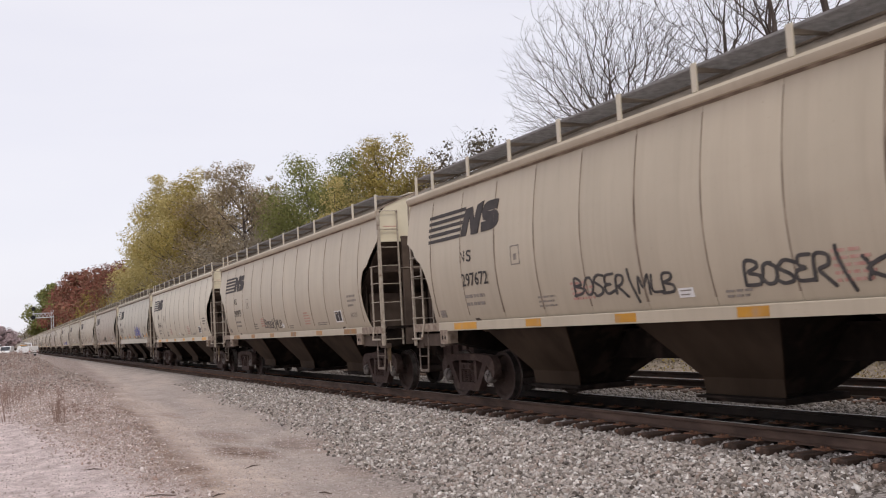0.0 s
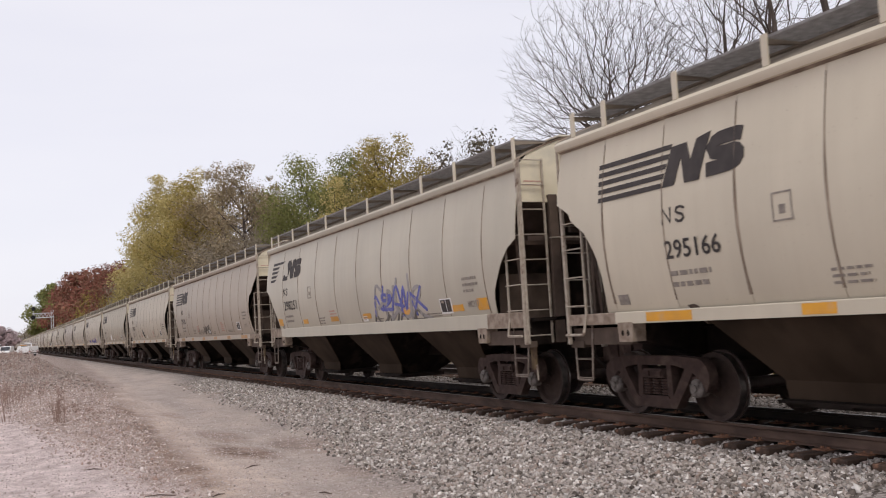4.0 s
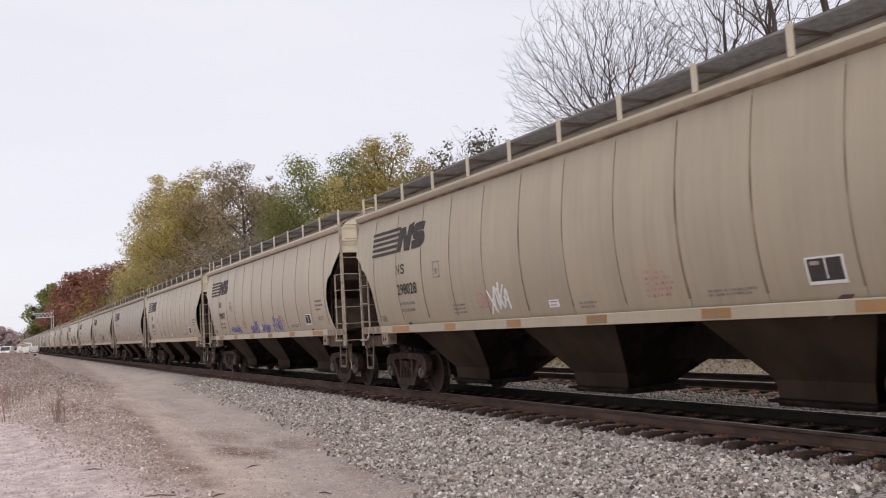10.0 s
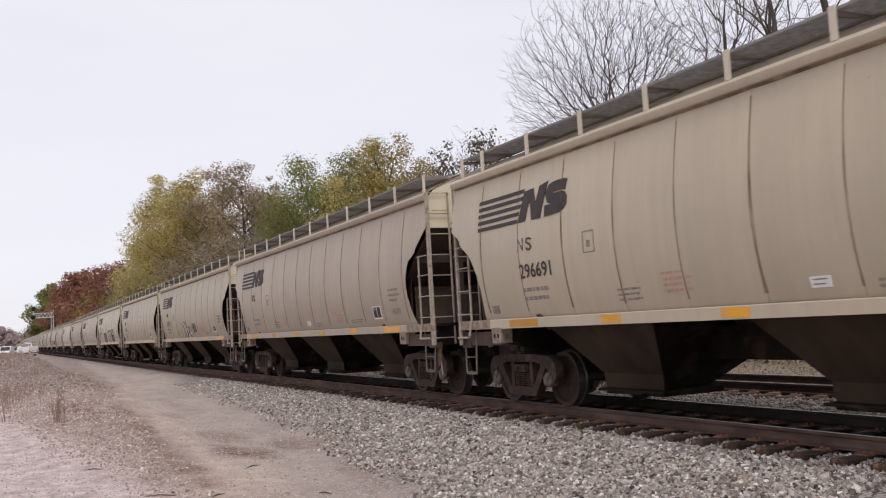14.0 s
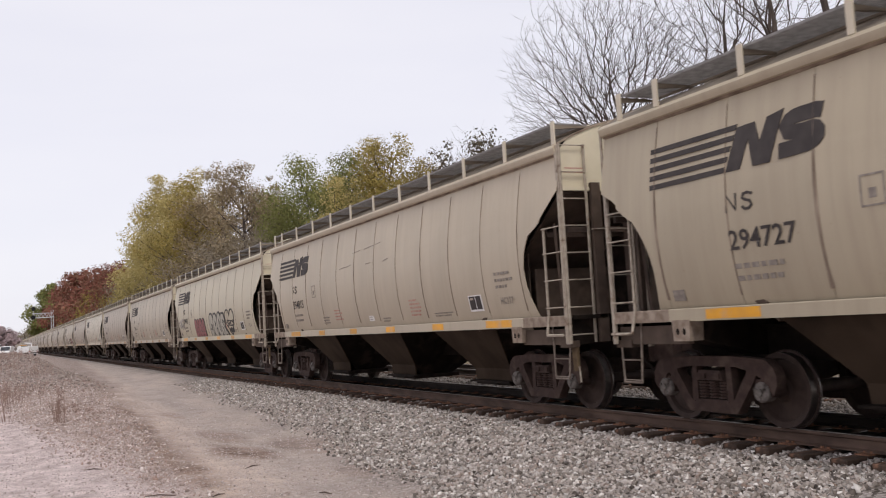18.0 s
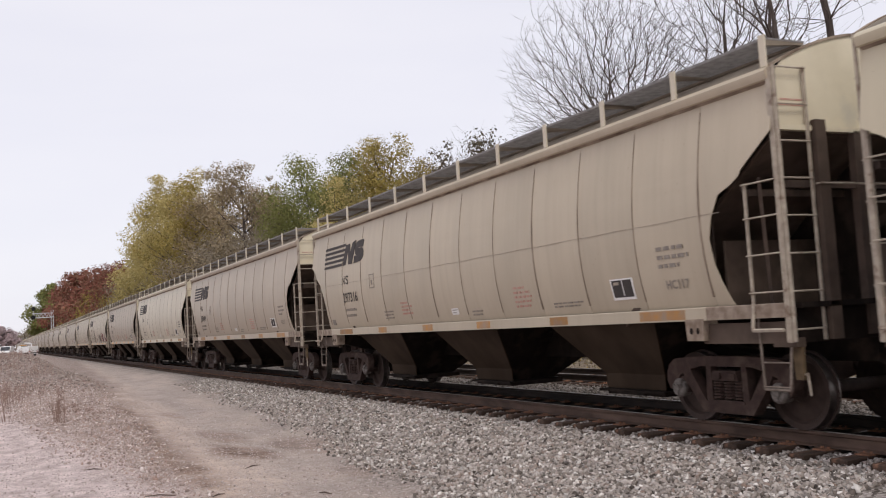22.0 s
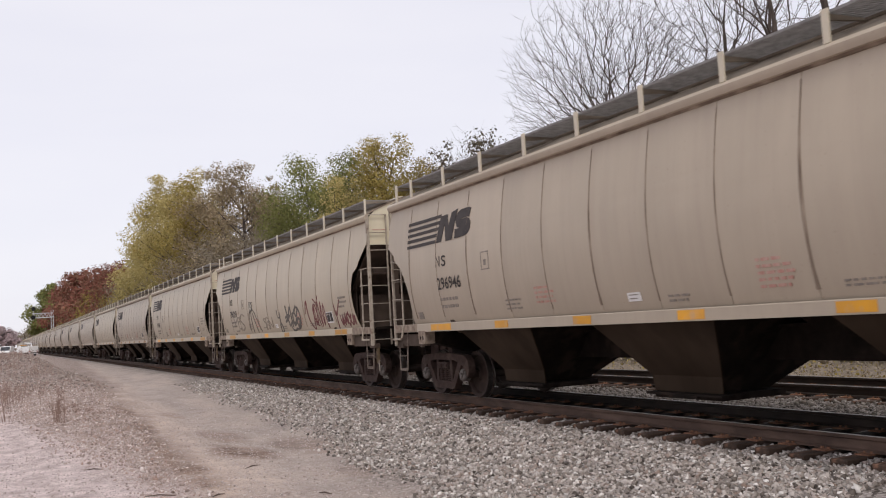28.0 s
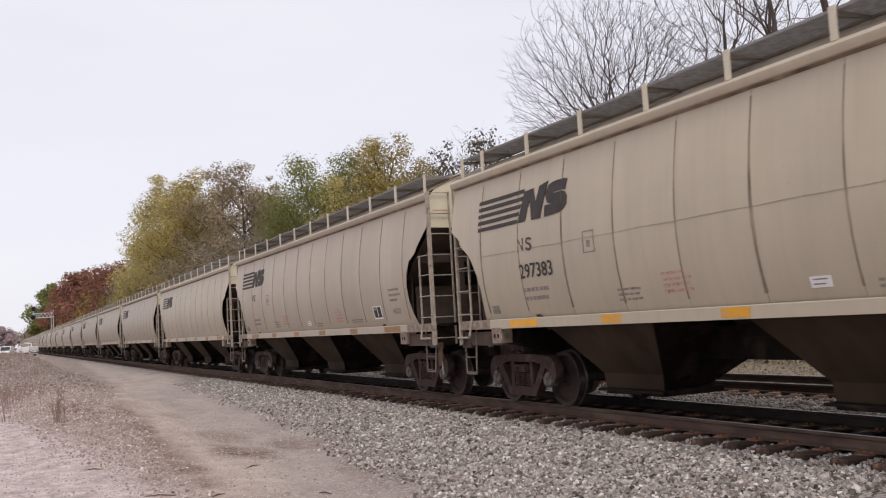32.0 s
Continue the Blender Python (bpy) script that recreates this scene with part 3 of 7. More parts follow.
def build_track(xc, near):
    track = tagged(new("track"), "railway track with rusty rails on dark timber ties" if near else "second railway track with rusty rails half sunk in ballast", "track", "tracks", "structure")
    track.location = (xc, 0, 0)
    for s in (-1, 1):
        part("rail", Shape().prism([(s * GAUGE + a, b) for a, b in RAIL_SECTION], -80, 1400, "y"), M_RAIL if near and s < 0 else M_RAIL_DARK, track)
        part("rail_head", Shape().box(s * GAUGE - 0.026, s * GAUGE + 0.026, -80, 1400, -0.0025, 0.0), M_HEAD, track, "worn bright running surface")
    me = tie_mesh()
    me.materials.append(M_TIE)
    plate = Shape()
    for s in (-1, 1):
        plate.chamfered(s * GAUGE - 0.19, s * GAUGE + 0.19, -0.095, 0.095, -0.182, -0.166, 0.004)
        for dx in (-0.085, 0.085):
            plate.box(s * GAUGE + dx - 0.012, s * GAUGE + dx + 0.012, -0.06, -0.03, -0.17, -0.145)
            plate.box(s * GAUGE + dx - 0.012, s * GAUGE + dx + 0.012, 0.03, 0.06, -0.17, -0.145)
    pm = plate.mesh("tie_plates")
    pm.materials.append(M_PLATE)
    rng = random.Random(4 if near else 5)
    y, count = 4.08, 110 if near else 60
    for i in range(count):
        o = part("tie", me, None, track)
        o.location = (rng.uniform(-0.03, 0.03), y, rng.uniform(-0.012, 0.006))
        o.rotation_euler = (0, rng.uniform(-0.006, 0.006), rng.uniform(-0.015, 0.015))
        if near or i < 40:
            q = part("tie_plate", pm, None, o)
        y += TIE_STEP
    far = Shape()
    while y < 330:
        far.box(-1.295, 1.295, y - 0.11, y + 0.11, -0.36, -0.184)
        y += TIE_STEP
    yy = 4.08 - TIE_STEP
    while yy > -30:
        far.box(-1.295, 1.295, yy - 0.11, yy + 0.11, -0.36, -0.184)
        yy -= TIE_STEP
    tagged(part("far_ties", far, M_TIE, track), kind="stuff")
    return track


build_track(TRACKS[0], True)
build_track(TRACKS[1], False)

# loose ballast along the tracks, denser near the eye
M_STONE = island_material("ballast_stone", [(0.05, 0.04, 0.035), (0.20, 0.168, 0.148), (0.34, 0.297, 0.268), (0.52, 0.465, 0.435), (0.25, 0.182, 0.15), (0.80, 0.75, 0.72), (0.11, 0.094, 0.084), (0.45, 0.398, 0.368), (0.23, 0.197, 0.176)])
# Dark copy of the ballast stones: shade beyond the train put into their colour.
M_STONE_DARK = island_material("shaded_ballast_stone", [(0.06, 0.05, 0.043), (0.13, 0.112, 0.10), (0.20, 0.175, 0.158), (0.28, 0.25, 0.23), (0.15, 0.12, 0.10)])


def scatter(name, label, x0, x1, y0, y1, count, size, seed, fade, mat=None, keep=None):
    rng = np.random.default_rng(seed)
    u = rng.uniform(0, 1, count)
    y = y0 * (y1 / y0) ** (u ** fade)
    x = rng.uniform(x0, x1, count)
    if keep is not None:
        sel = keep(x, y, rng)
        x, y = x[sel], y[sel]
    z = ground_height(x, y)
    s = size[0] + (size[1] - size[0]) * rng.uniform(0, 1, len(x)) ** 2
    c = np.stack([x, y, z + s * 0.22], 1)
    ob = new(name, solids_mesh(name, c, s, mat or M_STONE, seed))
    return tagged(ob, label, "gravel", kind="stuff")


def off_ties(x, y, rng):
    edge = 4.95 + 1.2 * np.clip((y - 10) / 12, 0, 1) + 0.9 * np.clip((y - 22) / 28, 0, 1) + 0.30 * ripple(x, y, 1.7, 2)
    d = np.abs(((y - 4.08 + TIE_STEP / 2) % TIE_STEP) - TIE_STEP / 2)
    return (rng.uniform(0, 1, len(x)) < smooth_step(edge - 0.6, edge + 0.7, x)) & ((d > 0.15) | (x < 7.98)) & ~((np.abs(x - (CAR_X - GAUGE)) < 0.10))


scatter("ballast_stones", "loose crushed grey ballast beside the track", 4.4, 9.0, 6.5, 40, 105000, (0.020, 0.052), 11, 0.95, keep=off_ties)
scatter("ballast_stones", "crushed grey ballast between the two tracks", 10.2, 16.9, 9.0, 40, 16000, (0.03, 0.06), 12, 0.9, M_STONE_DARK, keep=lambda x, y, r: (np.abs(x - (TRACKS[1] - GAUGE)) > 0.1) & (np.abs(x - (TRACKS[1] + GAUGE)) > 0.1) & (np.abs(x - (CAR_X + GAUGE)) > 0.1))
M_PEBBLE = island_material("lot_pebble", [(0.26, 0.21, 0.19), (0.44, 0.37, 0.34), (0.55, 0.465, 0.44), (0.36, 0.28, 0.25), (0.62, 0.54, 0.515), (0.48, 0.405, 0.38)])
M_VERGE = island_material("verge_pebble", [(0.19, 0.135, 0.115), (0.37, 0.29, 0.26), (0.50, 0.405, 0.37), (0.38, 0.26, 0.215), (0.78, 0.69, 0.66), (0.30, 0.225, 0.20), (0.57, 0.47, 0.44)])
M_HEAP = island_material("heap_gravel", [(0.17, 0.13, 0.115), (0.27, 0.22, 0.195), (0.36, 0.30, 0.27), (0.30, 0.21, 0.18), (0.48, 0.42, 0.385)])


def verge_zone(x, y):
    """Nearness to the stony strip between the pale lot and the wheel track."""
    left, right = 2.0 - 0.125 * (y - 14), 2.3 + 0.042 * (y - 14)
    return smooth_step(left - 0.7, left + 0.3, x + 0.25 * ripple(x, y, 1.3, 21)) * smooth_step(right + 0.35, right - 0.25, x + 0.25 * ripple(x, y, 1.1, 22))


scatter("lane_pebbles", "small loose pebbles on the gravel lane", -1.0, 5.4, 8.0, 32, 19000, (0.006, 0.024), 13, 0.9, M_PEBBLE)
scatter("verge_pebbles", "coarser pebbles along the edge of the lane", -1.0, 3.6, 11.5, 45, 26000, (0.012, 0.042), 14, 0.9, M_VERGE, keep=lambda x, y, r: r.uniform(0, 1, len(x)) < verge_zone(x, y))
scatter("heap_stones", "dark gravel heaped beside the lane", -3.0, 4.3, 36, 75, 8000, (0.03, 0.09), 15, 0.9, M_HEAP, keep=lambda x, y, r: r.uniform(0, 1, len(x)) < smooth_step(36, 44, y) * smooth_step(4.3, 3.7, x))

# ---------- the train ----------
PITCH = 18.05           # from coupling to coupling
HALF = 8.37            # half a car body
EAVE, SILL_TOP, SILL_BOT = 4.02, 1.50, 1.345
PANELS = 13
PANEL = 2 * HALF / PANELS
TRUCK_TAIL, TRUCK_LEAD, WHEELBASE, WHEEL_R = HALF - 1.30, HALF - 1.62, 1.778, 0.457


def bulge(z):
    """How far the curved side stands out from the middle of the car at a height."""
    t = min(1.0, max(0.0, (z - SILL_TOP) / (EAVE - SILL_TOP)))
    return 1.555 + 0.175 * math.sin(math.pi * t ** 0.85)


# end cut of the side sheet: distance from the car's end, height
CUT_LEAD = [(0.0, 3.40), (0.46, 3.03), (0.49, 2.97), (0.60, 2.90), (0.84, 2.80), (0.98, 2.55), (1.05, 2.30), (1.03, 2.00), (0.96, 1.75), (0.86, 1.50)]
CUT_TAIL = [(0.0, 3.16), (0.12, 3.10), (0.33, 2.99), (0.37, 2.88), (0.46, 2.82), (0.70, 2.68), (0.86, 2.48), (0.98, 2.25), (1.02, 2.00), (1.00, 1.75), (0.94, 1.50)]
CUT_ROUND = [(0.0, 2.80), (0.14, 2.78), (0.30, 2.65), (0.51, 2.47), (0.72, 2.20), (0.86, 2.05), (0.95, 1.85), (0.98, 1.70), (1.0, 1.50)]


def cut_at(z, cut):
    if z >= cut[0][1]:
        return 0.0
    for (d0, z0), (d1, z1) in zip(cut, cut[1:]):
        if z1 <= z <= z0:
            return d0 + (d1 - d0) * (z0 - z) / (z0 - z1)
    return cut[-1][0]


LEVELS = [EAVE, 3.86, 3.7, 3.55, 3.40, 3.27, 3.16, 3.10, 3.03, 2.97, 2.90, 2.80, 2.68, 2.55, 2.42, 2.30, 2.15, 2.00, 1.87, 1.75, 1.62, 1.50]


def panel_shape(y0, y1, side=-1, cut_low=None, cut_high=None, gap=0.004, dents=0):
    """One curved side sheet between two welds, 8 mm thick; the end sheets are cut away below."""
    s = Shape()
    cols = 5
    verts = []
    rng = random.Random(dents)
    amp = [[rng.uniform(-0.010, 0.001) if dents and 0 < c < cols - 1 else 0.0 for c in range(cols)] for _ in LEVELS]
    for inner in (0.0, 0.012):
        for i, z in enumerate(LEVELS):
            a, b = y0 + gap, y1 - gap
            if cut_low:
                a = max(a, -HALF + cut_at(z, cut_low))
            if cut_high:
                b = min(b, HALF - cut_at(z, cut_high))
            for c in range(cols):
                verts.append((side * (bulge(z) - inner + amp[i][c]), a + (b - a) * c / (cols - 1), z))
    n = len(LEVELS)
    def at(k, i, c):
        return k * n * cols + i * cols + c
    f = []
    for i in range(n - 1):
        for c in range(cols - 1):
            f.append((at(0, i, c), at(0, i, c + 1), at(0, i + 1, c + 1), at(0, i + 1, c)))
            f.append((at(1, i, c), at(1, i + 1, c), at(1, i + 1, c + 1), at(1, i, c + 1)))
        for c in (0, cols - 1):
            f.append((at(0, i, c), at(1, i, c), at(1, i + 1, c), at(0, i + 1, c)))
    for i in (0, n - 1):
        for c in range(cols - 1):
            f.append((at(0, i, c), at(0, i, c + 1), at(1, i, c + 1), at(1, i, c)))
    return s.add(verts, f)


def seam_shape(width, side=-1, y0=0.0, taper=0.35):
    """A narrow weld bead with its grimy streak, following the curve of the side."""
    s = Shape()
    zs = [3.86, 3.6, 3.3, 3.0, 2.7, 2.4, 2.1, 1.85, 1.62]
    v = []
    for i, z in enumerate(zs):
        w = width * (taper + (1 - taper) * i / (len(zs) - 1)) * (1.0 + 0.25 * math.sin(5.1 * i))
        x = side * (bulge(z) + 0.004)
        v += [(x, y0 - w, z), (side * (bulge(z) + 0.010), y0, z), (x, y0 + w, z)]
    f = []
    for i in range(len(zs) - 1):
        for j in (0, 1):
            f.append((3 * i + j, 3 * i + j + 1, 3 * i + j + 4, 3 * i + j + 3))
    return s.add(v, f)


def on_side(s, points2d, proud=0.006, side=-1):
    """Outline on the near side: distance from the far end of the car, height -> thin piece that follows the curve."""
    b = bmesh.new()
    b.faces.new([b.verts.new((d, z, 0)) for d, z in points2d])
    lo, hi = min(z for _, z in points2d), max(z for _, z in points2d)
    for z in LEVELS:
        if lo + 0.004 < z < hi - 0.004:
            bmesh.ops.bisect_plane(b, geom=b.verts[:] + b.edges[:] + b.faces[:], plane_co=(0, z, 0), plane_no=(0, 1, 0))
    b.verts.index_update()
    flat = [(v.co.x, v.co.y) for v in b.verts]
    faces = [tuple(v.index for v in f.verts) for f in b.faces]
    n = len(flat)
    faces += [tuple(n + i for i in f[::-1]) for f in faces]
    for e in b.edges:
        if len(e.link_faces) == 1:
            i, j = (v.index for v in e.verts)
            faces.append((i, j, n + j, n + i))
    b.free()
    return s.add([(side * (bulge(z) + proud), HALF - d, z) for d, z in flat] + [(side * (bulge(z) - 0.004), HALF - d, z) for d, z in flat], faces)


def on_side_strip(path, width, proud=0.009, side=-1):
    """One continuous painted stroke along a path on the side, rounded at its ends."""
    (a0, b0), (a1, b1), (c0, d0), (c1, d1) = path[1], path[0], path[-2], path[-1]
    l0, l1 = math.hypot(a1 - a0, b1 - b0) or 1, math.hypot(c1 - c0, d1 - d0) or 1
    h = width * 0.4
    path = [(a1 + (a1 - a0) / l0 * h, b1 + (b1 - b0) / l0 * h)] + list(path) + [(c1 + (c1 - c0) / l1 * h, d1 + (d1 - d0) / l1 * h)]
    n = len(path)
    v = []
    for i, (d, z) in enumerate(path):
        (p0, q0), (p1, q1) = path[max(i - 1, 0)], path[min(i + 1, n - 1)]
        l = math.hypot(p1 - p0, q1 - q0) or 1
        w = width * (0.30 if i in (0, n - 1) else 0.5)
        px, pz = -(q1 - q0) / l * w, (p1 - p0) / l * w
        for dd, zz, k in ((d + px, z + pz, proud), (d - px, z - pz, proud), (d - px, z - pz, -0.004), (d + px, z + pz, -0.004)):
            v.append((side * (bulge(zz) + k), HALF - dd, zz))
    f = [(0, 1, 2, 3), (4 * n - 1, 4 * n - 2, 4 * n - 3, 4 * n - 4)]
    for i in range(n - 1):
        f += [(4 * i + j, 4 * i + (j + 1) % 4, 4 * i + 4 + (j + 1) % 4, 4 * i + 4 + j) for j in range(4)]
    return Shape().add(v, f)


def rect(d0, d1, z0, z1):
    return [(d0, z0), (d1, z0), (d1, z1), (d0, z1)]


def roof_z(x):
    return EAVE + 0.09 + 0.48 * math.cos(math.pi / 2 * min(1.0, abs(x) / 1.62)) ** 0.9


TEXT_CACHE = {}


def text_mesh(text, height, d0, z0, squeeze=1.09):
    """Stencilled characters on the near side, starting d0 from the far end, with their foot at z0."""
    key = (text, height, d0, z0, HALF)
    if key in TEXT_CACHE:
        return TEXT_CACHE[key]
    cu = bpy.data.curves.new("lettering", "FONT")
    cu.body, cu.size, cu.resolution_u, cu.offset = text, height / 0.70, 2, 0.004
    ob = new("lettering", cu)
    me = bpy.data.meshes.new_from_object(ob.evaluated_get(bpy.context.evaluated_depsgraph_get()))
    bpy.data.objects.remove(ob)
    for v in me.vertices:
        d, z = d0 + v.co.x * squeeze, z0 + v.co.y
        v.co = (-(bulge(z) + 0.007), HALF - d, z)
    me.update()
    TEXT_CACHE[key] = me
    return me


def bars_shape(d0, z0, rows, height, pitch, rng):
    """Lines of small worn stencilling that cannot be read, as short bars."""
    s = Shape()
    for r, total in enumerate(rows):
        d, z = d0, z0 - r * pitch
        while d < d0 + total:
            w = rng.uniform(0.05, 0.15)
            on_side(s, rect(d, min(d + w, d0 + total), z, z + height), 0.005)
            d += w + 0.035
    return s


def ribbon(path, width):
    """One outline of even width round a path."""
    left, right = [], []
    for i, (a, z) in enumerate(path):
        (a0, z0), (a1, z1) = path[max(i - 1, 0)], path[min(i + 1, len(path) - 1)]
        l = math.hypot(a1 - a0, z1 - z0) or 1
        px, pz = -(z1 - z0) / l * width / 2, (a1 - a0) / l * width / 2
        left.append((a + px, z + pz))
        right.append((a - px, z - pz))
    return left + right[::-1]


def emblem_pieces(kind):
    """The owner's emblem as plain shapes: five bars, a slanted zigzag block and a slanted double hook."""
    pieces = []
    z0, z1, k = 3.04, 3.575, 0.34
    move = 0.0 if kind == "bars" else -0.30

    def sl(d, z):
        return (d + move + k * (z - z0), z)
    if kind == "bars":
        for i in range(5):
            z = z1 - i * 0.1175
            pieces.append([(1.10, z - 0.064), (2.66 - 0.045 * i, z - 0.064), (2.68 - 0.045 * i, z), (1.10, z)])
    else:
        for i, end in enumerate((1.95, 1.45, 1.36, 1.25, 1.12)):
            z = z1 + 0.04 - i * 0.125
            left = 0.70 - 0.05 * i
            pieces.append([(left - 0.02, z - 0.075), (end - 0.22, z - 0.075), (end, z - 0.01), (left, z)])
        pieces.append([sl(2.15, z0 - 0.02), sl(2.62, z0 - 0.02), sl(2.60, z0 + 0.10), sl(2.40, z0 + 0.09), sl(2.20, z0 + 0.17)])
    zig = [sl(2.51, z0), sl(2.74, z0), sl(2.755, z0 + 0.33), sl(2.94, z0), sl(3.20, z0), sl(3.20, z1 + 0.02), sl(2.97, z1 - 0.02), sl(2.955, z0 + 0.26), sl(2.79, z1 - 0.03), sl(2.51, z1 - 0.04)]
    if kind == "bars":
        pieces.append(zig)
    else:
        pieces.append([sl(2.66, z0 + 0.10), sl(2.72, z0 + 0.33), sl(2.94, z0)] + zig[4:8] + [sl(2.76, z1), sl(2.50, z1), sl(2.42, z1 - 0.1), sl(2.58, z0 + 0.26)])
    hook = []
    for i in range(9):
        a = radians(20 + 250 * i / 8)
        hook.append((3.46 + 0.17 * math.cos(a) * (1.0 if math.cos(a) < 0 else 1.5), z0 + 0.435 + 0.125 * math.sin(a)))
    hook = [(3.78, z0 + 0.535), (3.70, z0 + 0.56)] + hook[2:6] + [(3.36, z0 + 0.33), (3.46, z0 + 0.30), (3.58, z0 + 0.285)]
    for i in range(7):
        a = radians(80 - 170 * i / 6)
        hook.append((3.69 + 0.13 * math.cos(a), z0 + 0.185 + 0.115 * math.sin(a)))
    hook += [(3.50, z0 + 0.06), (3.30, z0 + 0.055)]
    hook = [(a, z0 + 0.09 + (b - z0 - 0.055) * 0.69) for a, b in hook]
    pieces.append(ribbon([sl(a, b) for a, b in hook], 0.17))
    return pieces


def wheelset_mesh():
    s = Shape()
    r = WHEEL_R
    for sgn in (-1, 1):
        prof = [(0.0, 0.0), (0.0, 0.12), (0.035, 0.15), (0.06, r - 0.10), (0.01, r - 0.07), (0.0, r), (0.118, r - 0.004), (0.125, r + 0.027), (0.150, r + 0.022), (0.150, r - 0.08), (0.10, r - 0.11), (0.085, 0.15), (0.14, 0.12), (0.14, 0.0)]
        s.lathe([(sgn * (-0.0 + a), b) for a, b in ((0.82 - p, q) for p, q in prof)], sides=28)
    s.tube([(-0.95, 0, 0), (0.95, 0, 0)], 0.085, 10)
    for sgn in (-1, 1):
        for j in range(3):
            a = j * 2.094
            s.tube([(sgn * 0.95, 0.055 * math.cos(a), 0.055 * math.sin(a)), (sgn * 0.985, 0.055 * math.cos(a), 0.055 * math.sin(a))], 0.016, 6)
    me = s.mesh("wheelset", True)
    me.materials.append(M_WHEEL)
    me.materials.append(M_TREAD)
    for p in me.polygons:
        q = math.hypot(p.center.y, p.center.z)
        if q > r - 0.012 and abs(p.normal.x) < 0.5:
            p.material_index = 1
    return me


def side_frame_shape(sgn):
    """Cast truck side: arched top, lower tension member, two windows, pedestals over the journals."""
    s = Shape()
    x0, x1 = sorted((sgn * 0.98, sgn * 1.13))
    b = WHEELBASE / 2
    top = [(b + 0.25 * math.cos(u), 0.60 + 0.25 * math.sin(u)) for u in (-0.75, -0.3, 0.2, 0.7, 1.2, 1.57)]
    top += [(0.46, 0.88), (-0.46, 0.88)] + [(-p, q) for p, q in top[:6][::-1]]
    inner = [(-b - 0.06, 0.52), (-b + 0.02, 0.63), (-b + 0.20, 0.70), (-0.46, 0.75), (0.46, 0.75), (b - 0.20, 0.70), (b - 0.02, 0.63), (b + 0.06, 0.52)]
    s.prism(top + inner, x0, x1)
    for e in (-1, 1):
        s.prism([(e * (b - 0.02), 0.78), (e * (b - 0.14), 0.56), (e * 0.44, 0.17), (e * 0.27, 0.17), (e * 0.27, 0.29), (e * 0.38, 0.31), (e * (b - 0.26), 0.66), (e * (b - 0.20), 0.78)], x0, x1)
        s.prism([(e * 0.27, 0.17), (e * 0.39, 0.17), (e * 0.36, 0.75), (e * 0.27, 0.75)], x0 + 0.012, x1 - 0.012)
        s.prism([(e * (b + 0.20), 0.45), (e * (b + 0.12), 0.40), (e * (b - 0.12), 0.40), (e * (b - 0.16), 0.60), (e * (b + 0.16), 0.62)], x0 + 0.03, x1 - 0.02)
    s.prism([(-0.30, 0.17), (0.30, 0.17), (0.30, 0.33), (-0.30, 0.33)], x0, x1)
    xo = sgn * 1.15
    s.prism([(-0.24, 0.575), (0.24, 0.575), (0.20, 0.70), (-0.20, 0.70)], *sorted((sgn * 0.9, xo)))
    for y in (-0.13, 0.13):
        s.prism([(y - 0.07, 0.60), (y + 0.07, 0.60), (y + 0.07, 0.67), (y - 0.07, 0.67)], *sorted((xo, sgn * 1.175)))
    return s


def bearing_cap_shape(sgn):
    """The round end of a roller bearing with its three bolts."""
    s = Shape()
    s.lathe([(sgn * a, q) for a, q in ((-0.12, 0.125), (0.0, 0.125), (0.025, 0.105), (0.03, 0.05), (0.05, 0.045), (0.05, 0.0))], x0=sgn * 1.14, sides=14)
    for j in range(3):
        a = 0.5 + j * 2.094
        s.tube([(sgn * 1.16, 0.078 * math.cos(a), 0.078 * math.sin(a)), (sgn * 1.185, 0.078 * math.cos(a), 0.078 * math.sin(a))], 0.018, 6)
    return s


def spring_shape():
    """One coil spring as a stack of rings pinched between the turns."""
    rings = [(0.075, 0.345)] + [(r, 0.345 + 0.038 * k + dz) for k in range(6) for r, dz in ((0.08, 0.004), (0.08, 0.022), (0.062, 0.030))]
    v = [(r * math.cos(i * math.pi / 4), r * math.sin(i * math.pi / 4), z) for r, z in rings for i in range(8)]
    f = [(8 * a + i, 8 * a + (i + 1) % 8, 8 * a + 8 + (i + 1) % 8, 8 * a + 8 + i) for a in range(len(rings) - 1) for i in range(8)]
    n = 8 * (len(rings) - 1)
    return Shape().add(v, f + [tuple(range(7, -1, -1)), tuple(n + i for i in range(8))])


def add_ladder(car, name, stiles, rungs, detailed, stile_r=0.022, mat=M_LADDER):
    s = Shape()
    for path in stiles:
        for a, b in zip(path, path[1:]):
            s.tube([a, b], stile_r, 5)
    ob = part(name, s, mat, car)
    if detailed:
        for a, b in rungs:
            part("rung", Shape().tube([a, b], 0.011, 5), mat, ob)
    else:
        s2 = Shape()
        for a, b in rungs:
            s2.tube([a, b], 0.012, 4)
        part("rungs", s2, mat, ob)
    return ob


